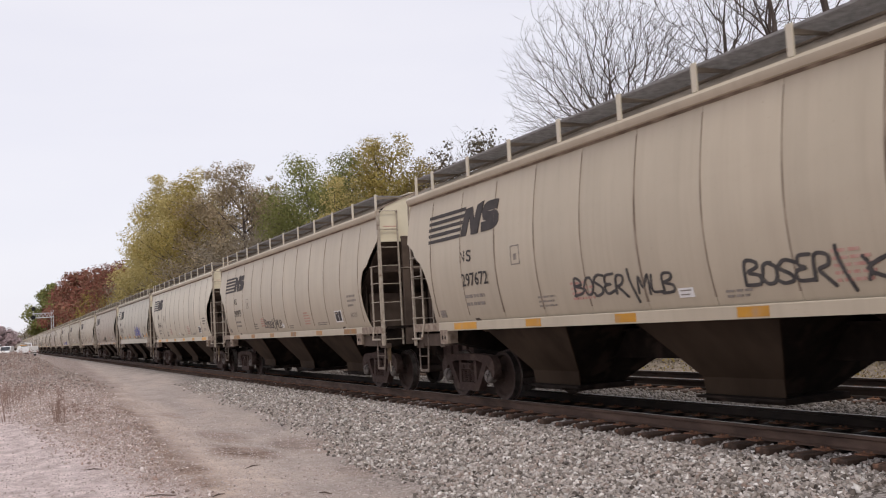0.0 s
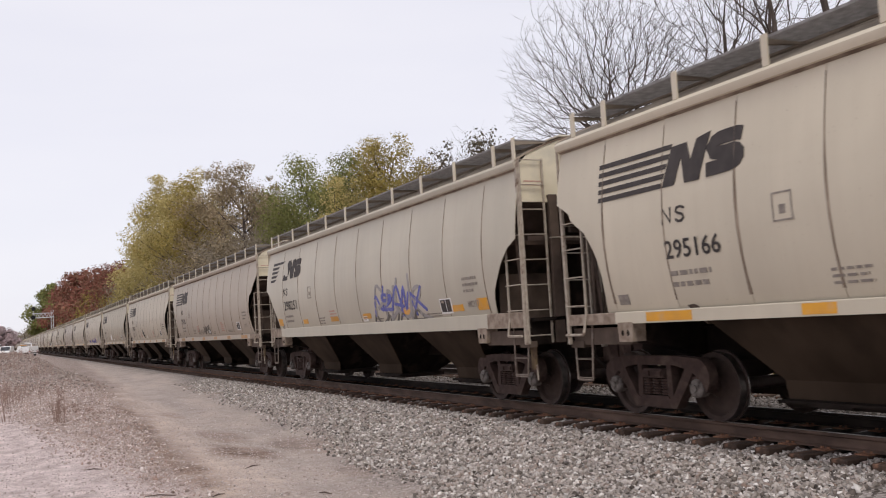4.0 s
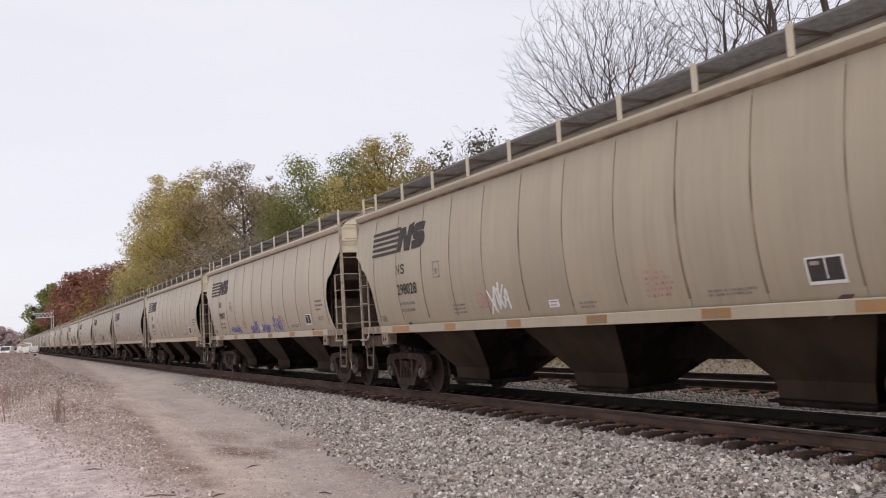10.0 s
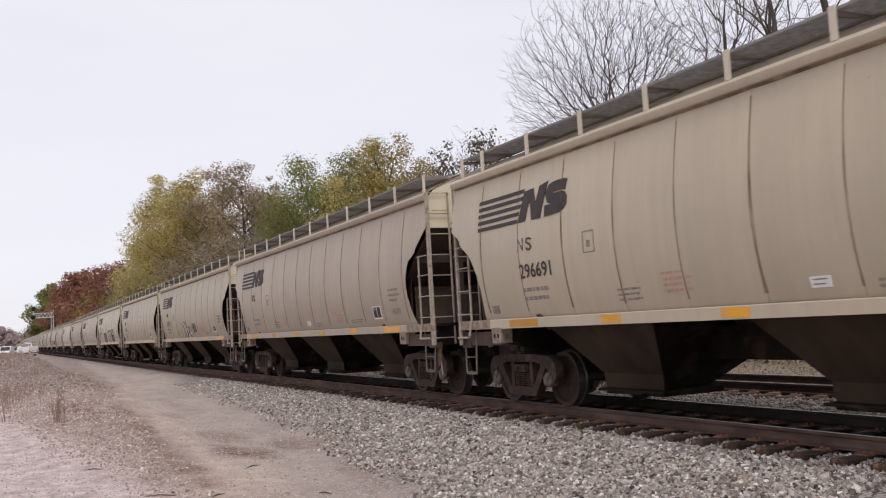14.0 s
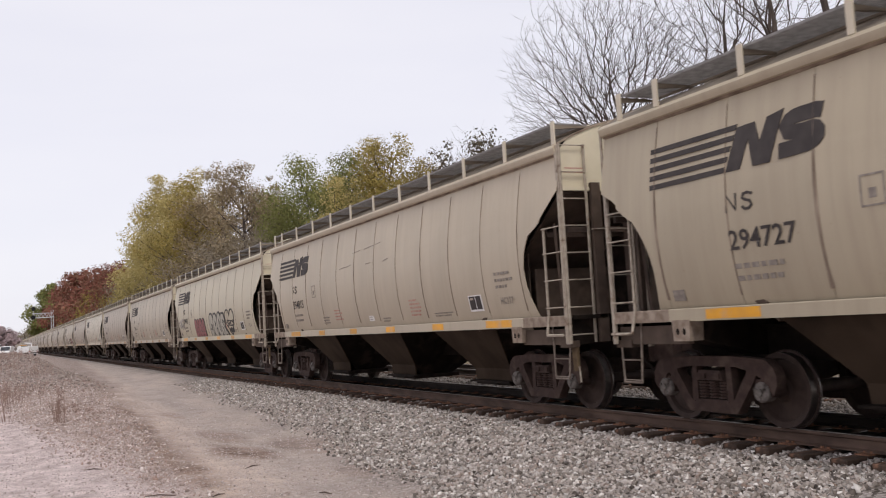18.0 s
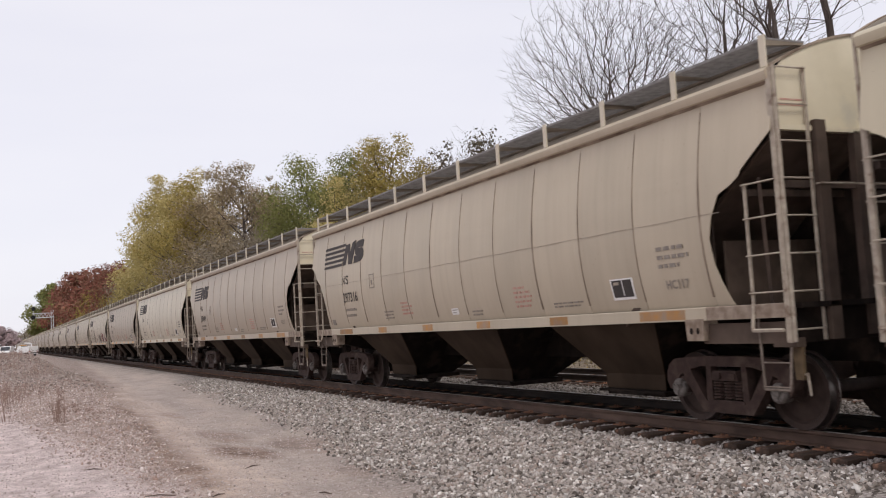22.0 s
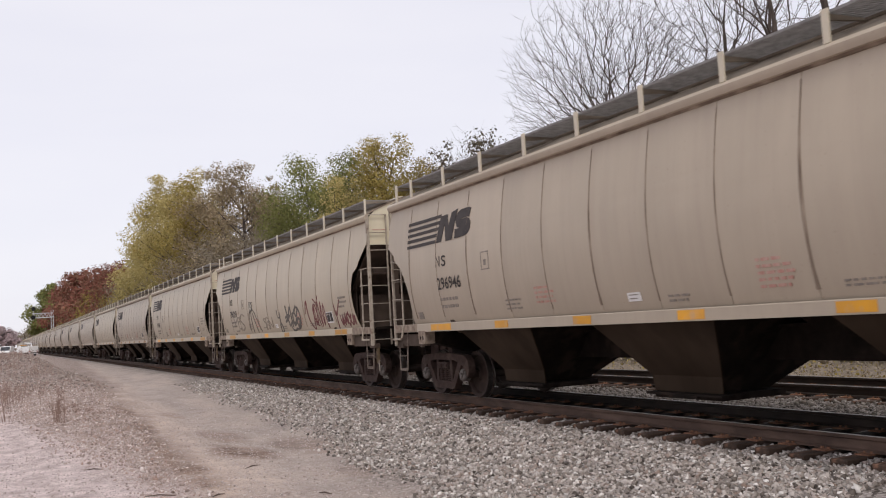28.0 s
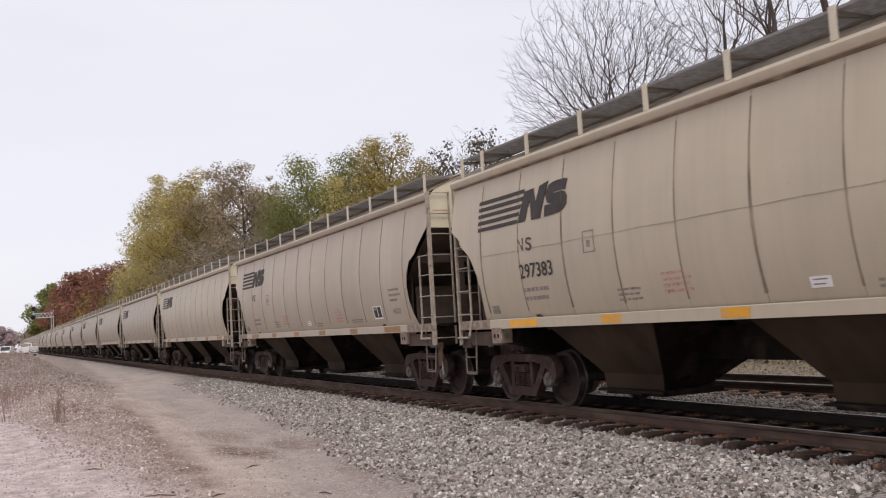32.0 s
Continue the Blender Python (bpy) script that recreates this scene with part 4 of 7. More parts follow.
def build_car(detailed, style="ribbed"):
    """A covered hopper car, middle at the origin, rail heads at height 0; its near side looks to -x, its leading end to -y."""
    car = new("hopper_car")
    car.empty_display_size = 0.2
    tan = PAINT["tan"]
    smooth_side = style == "smooth"
    lead, tail = (CUT_ROUND, CUT_ROUND) if smooth_side else (CUT_LEAD, CUT_TAIL)
    edges = [-HALF] + [HALF - 1.19 - 1.307 * i for i in range(PANELS - 1)][::-1] + [HALF]
    if smooth_side:
        edges = [HALF - 1.83 - 1.61 * i for i in range(9)][::-1]
        edges = [-HALF] + edges + [HALF]
    sill_top = 1.60 if smooth_side else SILL_TOP
    # curved sides
    if detailed:
        shared = {}
        for i, (y0, y1) in enumerate(zip(edges, edges[1:])):
            first, last = i == 0, i == len(edges) - 2
            if first or last:
                part("side_panel", panel_shape(y0, y1, cut_low=lead if first else None, cut_high=tail if last else None), tan, car, smooth=True)
                continue
            kind = (round(y1 - y0, 2), i % 4)
            if kind not in shared:
                shared[kind] = panel_shape(-(y1 - y0) / 2, (y1 - y0) / 2, dents=1 + i % 4).mesh("side_panel", True)
                shared[kind].materials.append(tan)
            part("side_panel", shared[kind], None, car).location = (0, (y0 + y1) / 2, 0)
        seams = []
        for w in (0.016, 0.022, 0.030):
            me = seam_shape(w).mesh("weld_seam")
            me.materials.append(M_SEAM)
            seams.append(me)
        rng = random.Random(7)
        for y in edges[1:-1]:
            part("weld_seam", rng.choice(seams), None, car).location = (0, y, 0)
    else:
        part("side_wall", panel_shape(-HALF, HALF, cut_low=lead, cut_high=tail), tan, car, smooth=True)
        s = Shape()
        for i in range(1, PANELS):
            q = seam_shape(0.012, y0=edges[i])
            s.add(q.v, q.f)
        tagged(part("weld_seams", s, M_SEAM, car), kind="stuff")
    part("far_side_wall", panel_shape(-HALF, HALF, 1, lead, tail), tan, car, smooth=True)
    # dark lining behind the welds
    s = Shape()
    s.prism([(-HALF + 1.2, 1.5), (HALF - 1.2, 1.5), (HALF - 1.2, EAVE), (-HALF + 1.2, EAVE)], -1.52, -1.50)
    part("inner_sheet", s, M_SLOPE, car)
    # roof
    s = Shape()
    xs = [-1.60 + 3.2 * i / 16 for i in range(17)]
    prof = [(x, roof_z(x)) for x in xs]
    s.prism(prof + [(x, z - 0.02) for x, z in prof[::-1]], -HALF, HALF, "y")
    part("roof", s, M_ROOF, car, smooth=True)
    # eave rail: a rounded ledge along each side
    for side in (-1, 1):
        s = Shape()
        o = [(1.56, EAVE + 0.11), (1.615, EAVE + 0.10), (1.655, EAVE + 0.07), (1.672, EAVE + 0.045), (1.668, EAVE + 0.005), (1.640, EAVE - 0.045), (1.615, EAVE - 0.055), (1.59, EAVE - 0.05)]
        s.prism([(side * a, b) for a, b in o], -HALF, HALF, "y")
        # Added dark strip: the eave's shade, with grime, as a coloured piece.
        part("eave_joint", Shape().prism([(side * 1.53, EAVE - 0.083), (side * 1.580, EAVE - 0.08), (side * 1.615, EAVE - 0.052), (side * 1.53, EAVE - 0.052)], -HALF + 0.01, HALF - 0.01, "y"), M_SEAM, car, "dark strip for shade and grime under the eave")
        part("eave_rail", s, tan, car, smooth=True)
    # hatch trough and its covers
    s = Shape()
    s.box(-0.32, 0.32, -HALF + 0.7, HALF - 0.7, 4.5, 4.66)
    part("hatch_trough", s, M_ROOF, car)
    if detailed:
        cover = Shape().chamfered(-0.36, 0.36, -1.75, 1.75, 4.662, 4.70, 0.02).mesh("hatch_cover")
        cover.materials.append(tan)
        for i in range(4):
            q = part("hatch_cover", cover, None, car)
            q.location = (0, -5.6 + 3.75 * i, 0)
    # walkways of open grating on posts
    for side in (-1, 1):
        s = Shape()
        x0, x1 = (-1.60, -0.98) if side < 0 else (0.98, 1.60)
        y0, y1 = -HALF + 0.05, HALF - 0.47
        zt = 4.46
        for x in (x0, x1 - 0.006, x0 + 0.125, x0 + 0.25, x0 + 0.375, x0 + 0.50):
            s.box(x, x + 0.006, y0, y1, zt - (0.03 if x == x0 else 0.012), zt)
        step = 0.046 if detailed else 0.25
        y = y0
        while y < y1:
            s.box(x0 + 0.006, x1 - 0.006, y, y + (0.019 if detailed else 0.05), zt - 0.022, zt - 0.002)
            y += step
        part("walkway_grating", s, M_GRATE, car, "galvanised steel grating")
        ys = [HALF - 0.45] + [HALF - 1.24 - 1.545 * i for i in range(10)] + [-HALF + 0.06]
        if side < 0:
            s = Shape()
            for y in ys:
                s.prism([(-1.60, zt - 0.03), (-1.60, zt - 0.10), (-1.05, zt - 0.055), (-1.05, zt - 0.03)], y - 0.02, y + 0.02, "y")
                s.box(-1.05, -1.0, y - 0.02, y + 0.02, roof_z(1.0) - 0.02, zt - 0.03)
            s.box(-1.06, -1.03, y0, y1, zt - 0.06, zt - 0.03)
            part("walkway_frame", s, M_ROOF, car)
        post = Shape().box(-0.012, 0.012, -0.045, 0.045, EAVE + 0.10, zt + 0.02).mesh("walkway_post")
        post.materials.append(M_CREAM)
        if detailed and side < 0:
            for y in ys:
                part("walkway_post", post, None, car).location = (side * 1.615, y, 0)
        else:
            s = Shape()
            for y in ys:
                s.box(side * 1.615 - 0.012, side * 1.615 + 0.012, y - 0.045, y + 0.045, EAVE + 0.10, zt + 0.02)
            tagged(part("walkway_posts", s, M_CREAM, car), kind="stuff")
    # ends: upper panel, slope sheet, end sill, upright, brace
    for e in (-1, 1):
        s = Shape()
        top = [(x, roof_z(x) - 0.005) for x in xs]
        s.prism([(-1.62, 3.42)] + [(-1.58, EAVE)] + top[1:-1] + [(1.58, EAVE), (1.62, 3.42)], e * HALF - 0.012, e * HALF + 0.012, "y")
        s.box(-1.6, 1.6, e * HALF - 0.05, e * HALF + 0.03, 3.40, 3.46)
        part("end_panel", s, M_END, car, "pale end panel under the curved roof")
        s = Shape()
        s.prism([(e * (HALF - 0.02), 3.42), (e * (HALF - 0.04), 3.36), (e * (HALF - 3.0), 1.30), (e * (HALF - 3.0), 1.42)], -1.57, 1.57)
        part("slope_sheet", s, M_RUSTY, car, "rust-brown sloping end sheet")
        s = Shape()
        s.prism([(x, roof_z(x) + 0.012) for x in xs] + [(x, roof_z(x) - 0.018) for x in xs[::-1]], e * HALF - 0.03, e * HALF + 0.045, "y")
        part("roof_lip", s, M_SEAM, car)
        # Near-black plate: the shade of the end recess is put into its colour.
        part("shear_plate", Shape().prism([(e * (HALF - 0.15), 3.40), (e * (HALF - 2.4), 1.5), (e * (HALF - 0.15), 1.5)], -0.05, 0.05), M_SOOT_SHADE, car)
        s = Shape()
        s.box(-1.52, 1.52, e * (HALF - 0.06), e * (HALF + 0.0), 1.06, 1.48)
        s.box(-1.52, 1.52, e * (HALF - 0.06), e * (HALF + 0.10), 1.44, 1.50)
        part("end_sill", s, M_SOOT_SHADE, car)
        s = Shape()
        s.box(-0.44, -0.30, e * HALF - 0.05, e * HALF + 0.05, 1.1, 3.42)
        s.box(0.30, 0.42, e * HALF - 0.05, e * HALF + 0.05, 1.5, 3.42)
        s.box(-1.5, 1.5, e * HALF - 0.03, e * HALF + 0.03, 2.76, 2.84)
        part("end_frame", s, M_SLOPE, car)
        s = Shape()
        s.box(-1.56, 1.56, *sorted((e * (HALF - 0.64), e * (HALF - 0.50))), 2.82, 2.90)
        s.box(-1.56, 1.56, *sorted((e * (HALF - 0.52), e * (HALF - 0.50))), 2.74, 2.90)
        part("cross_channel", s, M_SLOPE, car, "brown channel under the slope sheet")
        s = Shape()
        s.box(-1.56, -1.47, *sorted((e * (HALF - 1.45), e * (HALF - 0.04))), 1.06, 1.30)
        s.box(-1.58, -1.45, *sorted((e * (HALF - 0.30), e * (HALF + 0.04))), 1.02, 1.12)
        part("corner_beam", s, M_RUSTY, car, "dirt-stained beam under the corner")
        if detailed and e < 0:
            part("corner_bracket", Shape().prism([(e * (HALF - 0.12), 1.06), (e * (HALF + 0.03), 1.06), (e * (HALF + 0.02), 0.66), (e * (HALF - 0.09), 0.66)], -1.50, -1.46), M_RUST_YELLOW, car, "yellow-brown bracket plate")
            part("pull_rod", Shape().tube([(-1.48, e * (HALF + 0.03), 0.72), (-1.52, e * (HALF + 0.10), 0.74), (-1.52, e * (HALF + 0.12), 0.50)], 0.014, 5), M_LADDER, car)
        s = Shape()
        s.box(-0.16, 0.16, e * HALF, e * (HALF + 0.42), 0.72, 1.02)
        s.box(-0.11, 0.11, e * (HALF + 0.42), e * (HALF + 0.68), 0.75, 0.99)
        s.box(-0.17, -0.03, e * (HALF + 0.60), e * (HALF + 0.80), 0.74, 1.00)
        part("coupler", s, M_TRUCK, car)
        s = Shape()
        s.tube([(-0.35, e * (HALF + 0.05), 0.80), (-0.33, e * (HALF + 0.3), 0.62), (-0.25, e * (HALF + 0.55), 0.42), (-0.1, e * (HALF + 0.75), 0.40)], 0.028, 6)
        part("air_hose", s, M_SOOT_SHADE, car)
        # platform plates beside the ladders
        s = Shape()
        s.box(-1.60, -1.0, *sorted((e * (HALF - 0.95), e * (HALF + 0.0))), SILL_TOP - 0.03, SILL_TOP)
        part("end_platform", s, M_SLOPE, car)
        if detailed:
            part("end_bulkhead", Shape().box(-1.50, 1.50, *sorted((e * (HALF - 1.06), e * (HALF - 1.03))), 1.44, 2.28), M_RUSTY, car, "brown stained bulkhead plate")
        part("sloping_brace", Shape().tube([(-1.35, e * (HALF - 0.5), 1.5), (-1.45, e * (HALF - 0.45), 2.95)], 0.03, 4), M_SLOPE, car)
    # sills
    for side in (-1, 1):
        s = Shape()
        a = 1.59
        o = [(a, sill_top), (a + 0.035, sill_top + 0.006), (a + 0.045, sill_top - 0.006), (a + 0.045, SILL_BOT), (a - 0.06, SILL_BOT), (a - 0.06, SILL_BOT + 0.015), (a, SILL_BOT + 0.015)]
        s.prism([(side * p, q) for p, q in o], -HALF + 1.3, HALF - 1.2, "y")
        part("side_sill", s, tan, car)
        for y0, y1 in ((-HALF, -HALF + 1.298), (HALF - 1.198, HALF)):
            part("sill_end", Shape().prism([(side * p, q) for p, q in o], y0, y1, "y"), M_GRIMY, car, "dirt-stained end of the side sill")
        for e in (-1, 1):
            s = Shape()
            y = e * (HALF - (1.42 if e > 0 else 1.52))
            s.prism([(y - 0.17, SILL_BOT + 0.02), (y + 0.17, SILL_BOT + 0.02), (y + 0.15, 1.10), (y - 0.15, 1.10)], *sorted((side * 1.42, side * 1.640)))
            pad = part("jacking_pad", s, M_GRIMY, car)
            if side < 0 and detailed:
                for dy in (-0.06, 0.06):
                    # Dark plates stand in for the shade inside the two holes.
                    part("lifting_hole", Shape().prism([(y + dy + 0.028 * math.cos(i * 0.785), 1.22 + 0.042 * math.sin(i * 0.785)) for i in range(8)], -1.645, -1.638), M_SOOT_SHADE, pad)
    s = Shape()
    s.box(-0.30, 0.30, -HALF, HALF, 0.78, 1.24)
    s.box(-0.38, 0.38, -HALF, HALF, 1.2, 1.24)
    part("centre_sill", s, M_SOOT_SHADE, car)
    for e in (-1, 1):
        part("body_bolster", Shape().prism([(-1.5, 1.34), (1.5, 1.34), (1.5, 1.14), (0.4, 0.86), (-0.4, 0.86), (-1.5, 1.14)], (TRUCK_TAIL if e > 0 else -TRUCK_LEAD) - 0.2, (TRUCK_TAIL if e > 0 else -TRUCK_LEAD) + 0.2, "y"), M_SOOT_SHADE, car)
    # three discharge hoppers with gates, ridges between
    for c in (-4.65, -0.28, 4.09):
        t, b = 1.17, 0.66
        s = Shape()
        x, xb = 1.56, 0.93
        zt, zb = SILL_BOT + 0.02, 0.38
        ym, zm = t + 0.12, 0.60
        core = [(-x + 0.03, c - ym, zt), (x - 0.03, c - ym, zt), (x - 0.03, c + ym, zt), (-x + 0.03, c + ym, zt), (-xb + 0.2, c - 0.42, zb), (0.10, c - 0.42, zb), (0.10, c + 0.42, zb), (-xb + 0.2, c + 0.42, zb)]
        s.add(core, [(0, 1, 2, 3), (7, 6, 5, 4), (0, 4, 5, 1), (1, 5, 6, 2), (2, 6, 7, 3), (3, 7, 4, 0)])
        # End faces darker than the side sheet: shade between hoppers in the colour.
        h = part("hopper", s, M_SOOT_SHADE, car, "tapered discharge hopper, darkened for shade and soot")
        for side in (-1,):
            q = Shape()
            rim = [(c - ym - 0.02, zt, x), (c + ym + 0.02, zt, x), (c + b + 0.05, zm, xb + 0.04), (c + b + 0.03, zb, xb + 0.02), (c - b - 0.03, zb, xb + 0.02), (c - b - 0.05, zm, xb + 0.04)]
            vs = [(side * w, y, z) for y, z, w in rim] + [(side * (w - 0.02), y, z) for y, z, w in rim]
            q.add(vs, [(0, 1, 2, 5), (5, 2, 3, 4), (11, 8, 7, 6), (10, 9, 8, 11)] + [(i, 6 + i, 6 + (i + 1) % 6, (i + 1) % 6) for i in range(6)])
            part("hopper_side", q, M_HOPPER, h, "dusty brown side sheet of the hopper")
        g = Shape()
        g.box(-xb - 0.03, 0.12, c - b - 0.03, c + b + 0.03, 0.29, 0.375)
        g.box(-xb - 0.12, -xb + 0.1, c - b - 0.12, c + b + 0.12, 0.335, 0.370)
        g.tube([(-xb - 0.10, c - 0.3, 0.33), (-xb - 0.10, c + 0.3, 0.33)], 0.03, 6)
        part("outlet_gate", g, M_SOOT_SHADE, h)
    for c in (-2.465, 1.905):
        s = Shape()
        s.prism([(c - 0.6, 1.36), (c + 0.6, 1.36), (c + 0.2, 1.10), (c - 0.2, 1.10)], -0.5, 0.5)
        part("cross_ridge", s, M_SOOT_SHADE, car)
    part("floor_plate", Shape().box(-1.5, 1.5, -HALF + 2.6, HALF - 2.6, 1.36, 1.40), M_SOOT_SHADE, car)
    # ladders at the near corners, lower steps
    for e in (-1, 1):
        def Y(d):
            return e * (HALF - d)
        xs_ = -1.63
        low = [1.21, 1.21 + 0.42, 1.21 + 0.84, 1.21 + 1.26, 2.86]
        add_ladder(car, "side_ladder", [[(xs_, Y(0.02), 1.08), (xs_, Y(0.0), 3.24)], [(xs_, Y(0.50), 1.52), (xs_, Y(0.50), 2.88)], [(xs_, Y(0.50), 1.52), (xs_ - 0.06, Y(0.48), 1.21), (xs_ - 0.06, Y(0.02), 1.21)]],
                   [((xs_ - 0.03, Y(0.0), z), (xs_ - 0.03, Y(0.52), z)) for z in low[1:]], detailed)
        st = Shape().box(xs_ - 0.008, xs_ + 0.03, *sorted((Y(0.0) - 0.035, Y(0.0) + 0.035)), 1.07, 4.10 if e < 0 else 3.26)
        part("ladder_post", st, M_LADDER, car)
        ye = e * (HALF + 0.05)
        z_end = [1.21 + 0.412 * i for i in range(8)]
        add_ladder(car, "end_ladder", [[(-1.16, ye, 1.08), (-1.16, ye, 4.12)], [(-1.60, ye, 1.08), (-1.60, ye, 4.12)]],
                   [((-1.60, ye + e * 0.03, z), (-1.16, ye + e * 0.03, z)) for z in z_end], detailed)
        add_ladder(car, "sill_step", [[(-1.56, Y(0.05), 1.10), (-1.58, Y(0.10), 0.55), (-1.58, Y(0.48), 0.55), (-1.56, Y(0.52), 1.34)]],
                   [((-1.58, Y(0.08), z), (-1.58, Y(0.50), z)) for z in (0.58, 0.85)], detailed, 0.016, M_STEP)
        # Post takes the dark brown: stains and the gap's shade in one colour.
        part("end_post", Shape().box(-1.09, -0.93, *sorted((ye - e * 0.02, ye + e * 0.05)), 1.08, 3.52), M_RUSTY, car, "stained upright channel beside the ladder, darkened for shade")
        part("handhold", Shape().tube([(-1.1, ye, 2.80), (-1.1, ye + e * 0.06, 2.80), (0.5, ye + e * 0.06, 2.80), (0.5, ye, 2.80)], 0.012, 5), M_LADDER, car)
    # brake gear on the trailing end
    s = Shape()
    s.box(0.45, 0.95, HALF - 0.6, HALF - 0.1, 1.55, 1.95)
    s.tube([(0.7, HALF + 0.05, 1.3), (0.7, HALF + 0.05, 2.5)], 0.02, 5)
    part("brake_gear", s, M_SOOT_SHADE, car)
    part("vent_pipe", Shape().tube([(-0.98, HALF + 0.05, 1.0), (-0.98, HALF + 0.05, 3.55)], 0.045, 8), M_LADDER, car)
    # trucks
    frames = {}
    for sgn in (-1, 1):
        frames[sgn] = side_frame_shape(sgn).mesh("side_frame", True)
        frames[sgn].materials.append(M_TRUCK)
    cap = bearing_cap_shape(-1).mesh("bearing_cap")
    cap.materials.append(M_CAP)
    spring = spring_shape().mesh("spring")
    spring.materials.append(M_TRUCK)
    ws = wheelset_mesh()
    for e in (-1, 1):
        truck = part("truck", Shape().prism([(-1.02, 0.70), (-0.4, 0.78), (0.4, 0.78), (1.02, 0.70), (1.02, 0.52), (0.4, 0.40), (-0.4, 0.40), (-1.02, 0.52)], -0.19, 0.19, "y"), M_TRUCK, car, "two-axle rusty cast steel truck")
        truck.location = (0, TRUCK_TAIL if e > 0 else -TRUCK_LEAD, 0)
        for sgn in (-1, 1):
            part("side_frame", frames[sgn], None, truck)
            if detailed and sgn < 0:
                for k in (-1, 1):
                    part("bearing_cap", cap, None, truck, "dusty roller bearing cap").location = (0, k * WHEELBASE / 2, WHEEL_R)
            if detailed and sgn < 0:
                for dy in (-0.19, 0.0, 0.19):
                    part("spring", spring, None, truck).location = (-1.055, dy, 0)
        for k in (-1, 1):
            w = part("wheelset", ws, None, truck, "brown steel wheels on an axle")
            w.location = (0, k * WHEELBASE / 2, WHEEL_R)
        if detailed:
            part("brake_beam", Shape().tube([(-0.8, -0.35, 0.38), (0.8, -0.35, 0.38)], 0.04, 6).tube([(-0.8, 0.35, 0.38), (0.8, 0.35, 0.38)], 0.04, 6), M_SOOT_SHADE, truck)
    # reflectors on the sill, emblem
    if smooth_side:
        for d0, d1, z0, z1 in [(1.04, 1.46, 1.69, 1.90), (3.57, 3.98, 1.70, 1.82), (6.0, 6.6, 1.70, 1.82), (8.4, 8.9, 1.70, 1.82), (10.8, 11.3, 1.70, 1.82), (13.2, 13.7, 1.70, 1.82), (14.28, 14.68, 1.69, 1.90)]:
            part("reflector", on_side(Shape(), rect(d0, d1, z0, z1), 0.006), M_AMBER, car, "amber reflective strip")
    for d0, d1 in [] if smooth_side else [(1.90, 2.80), (4.56, 5.02), (7.01, 7.48), (9.40, 9.90), (11.88, 12.38), (14.15, 15.06)]:
        s = Shape()
        s.box(-1.641, -1.634, HALF - d1, HALF - d0, SILL_BOT + 0.02, SILL_TOP - 0.015)
        part("reflector", s, M_AMBER, car, "amber reflective strip")
    if detailed:
        pieces = emblem_pieces("tapered" if smooth_side else "bars")
        for o in pieces[:5]:
            part("emblem_bar", on_side(Shape(), o, 0.007), M_MARK, car)
        for i, o in enumerate(pieces[5:]):
            part("emblem_block", on_side(Shape(), o, 0.007 + 0.001 * i), M_MARK, car, "black slanted emblem shape")
    else:
        s = Shape()
        for o in emblem_pieces("bars"):
            on_side(s, o, 0.007)
        part("emblem", s, M_MARK, car)
    return car


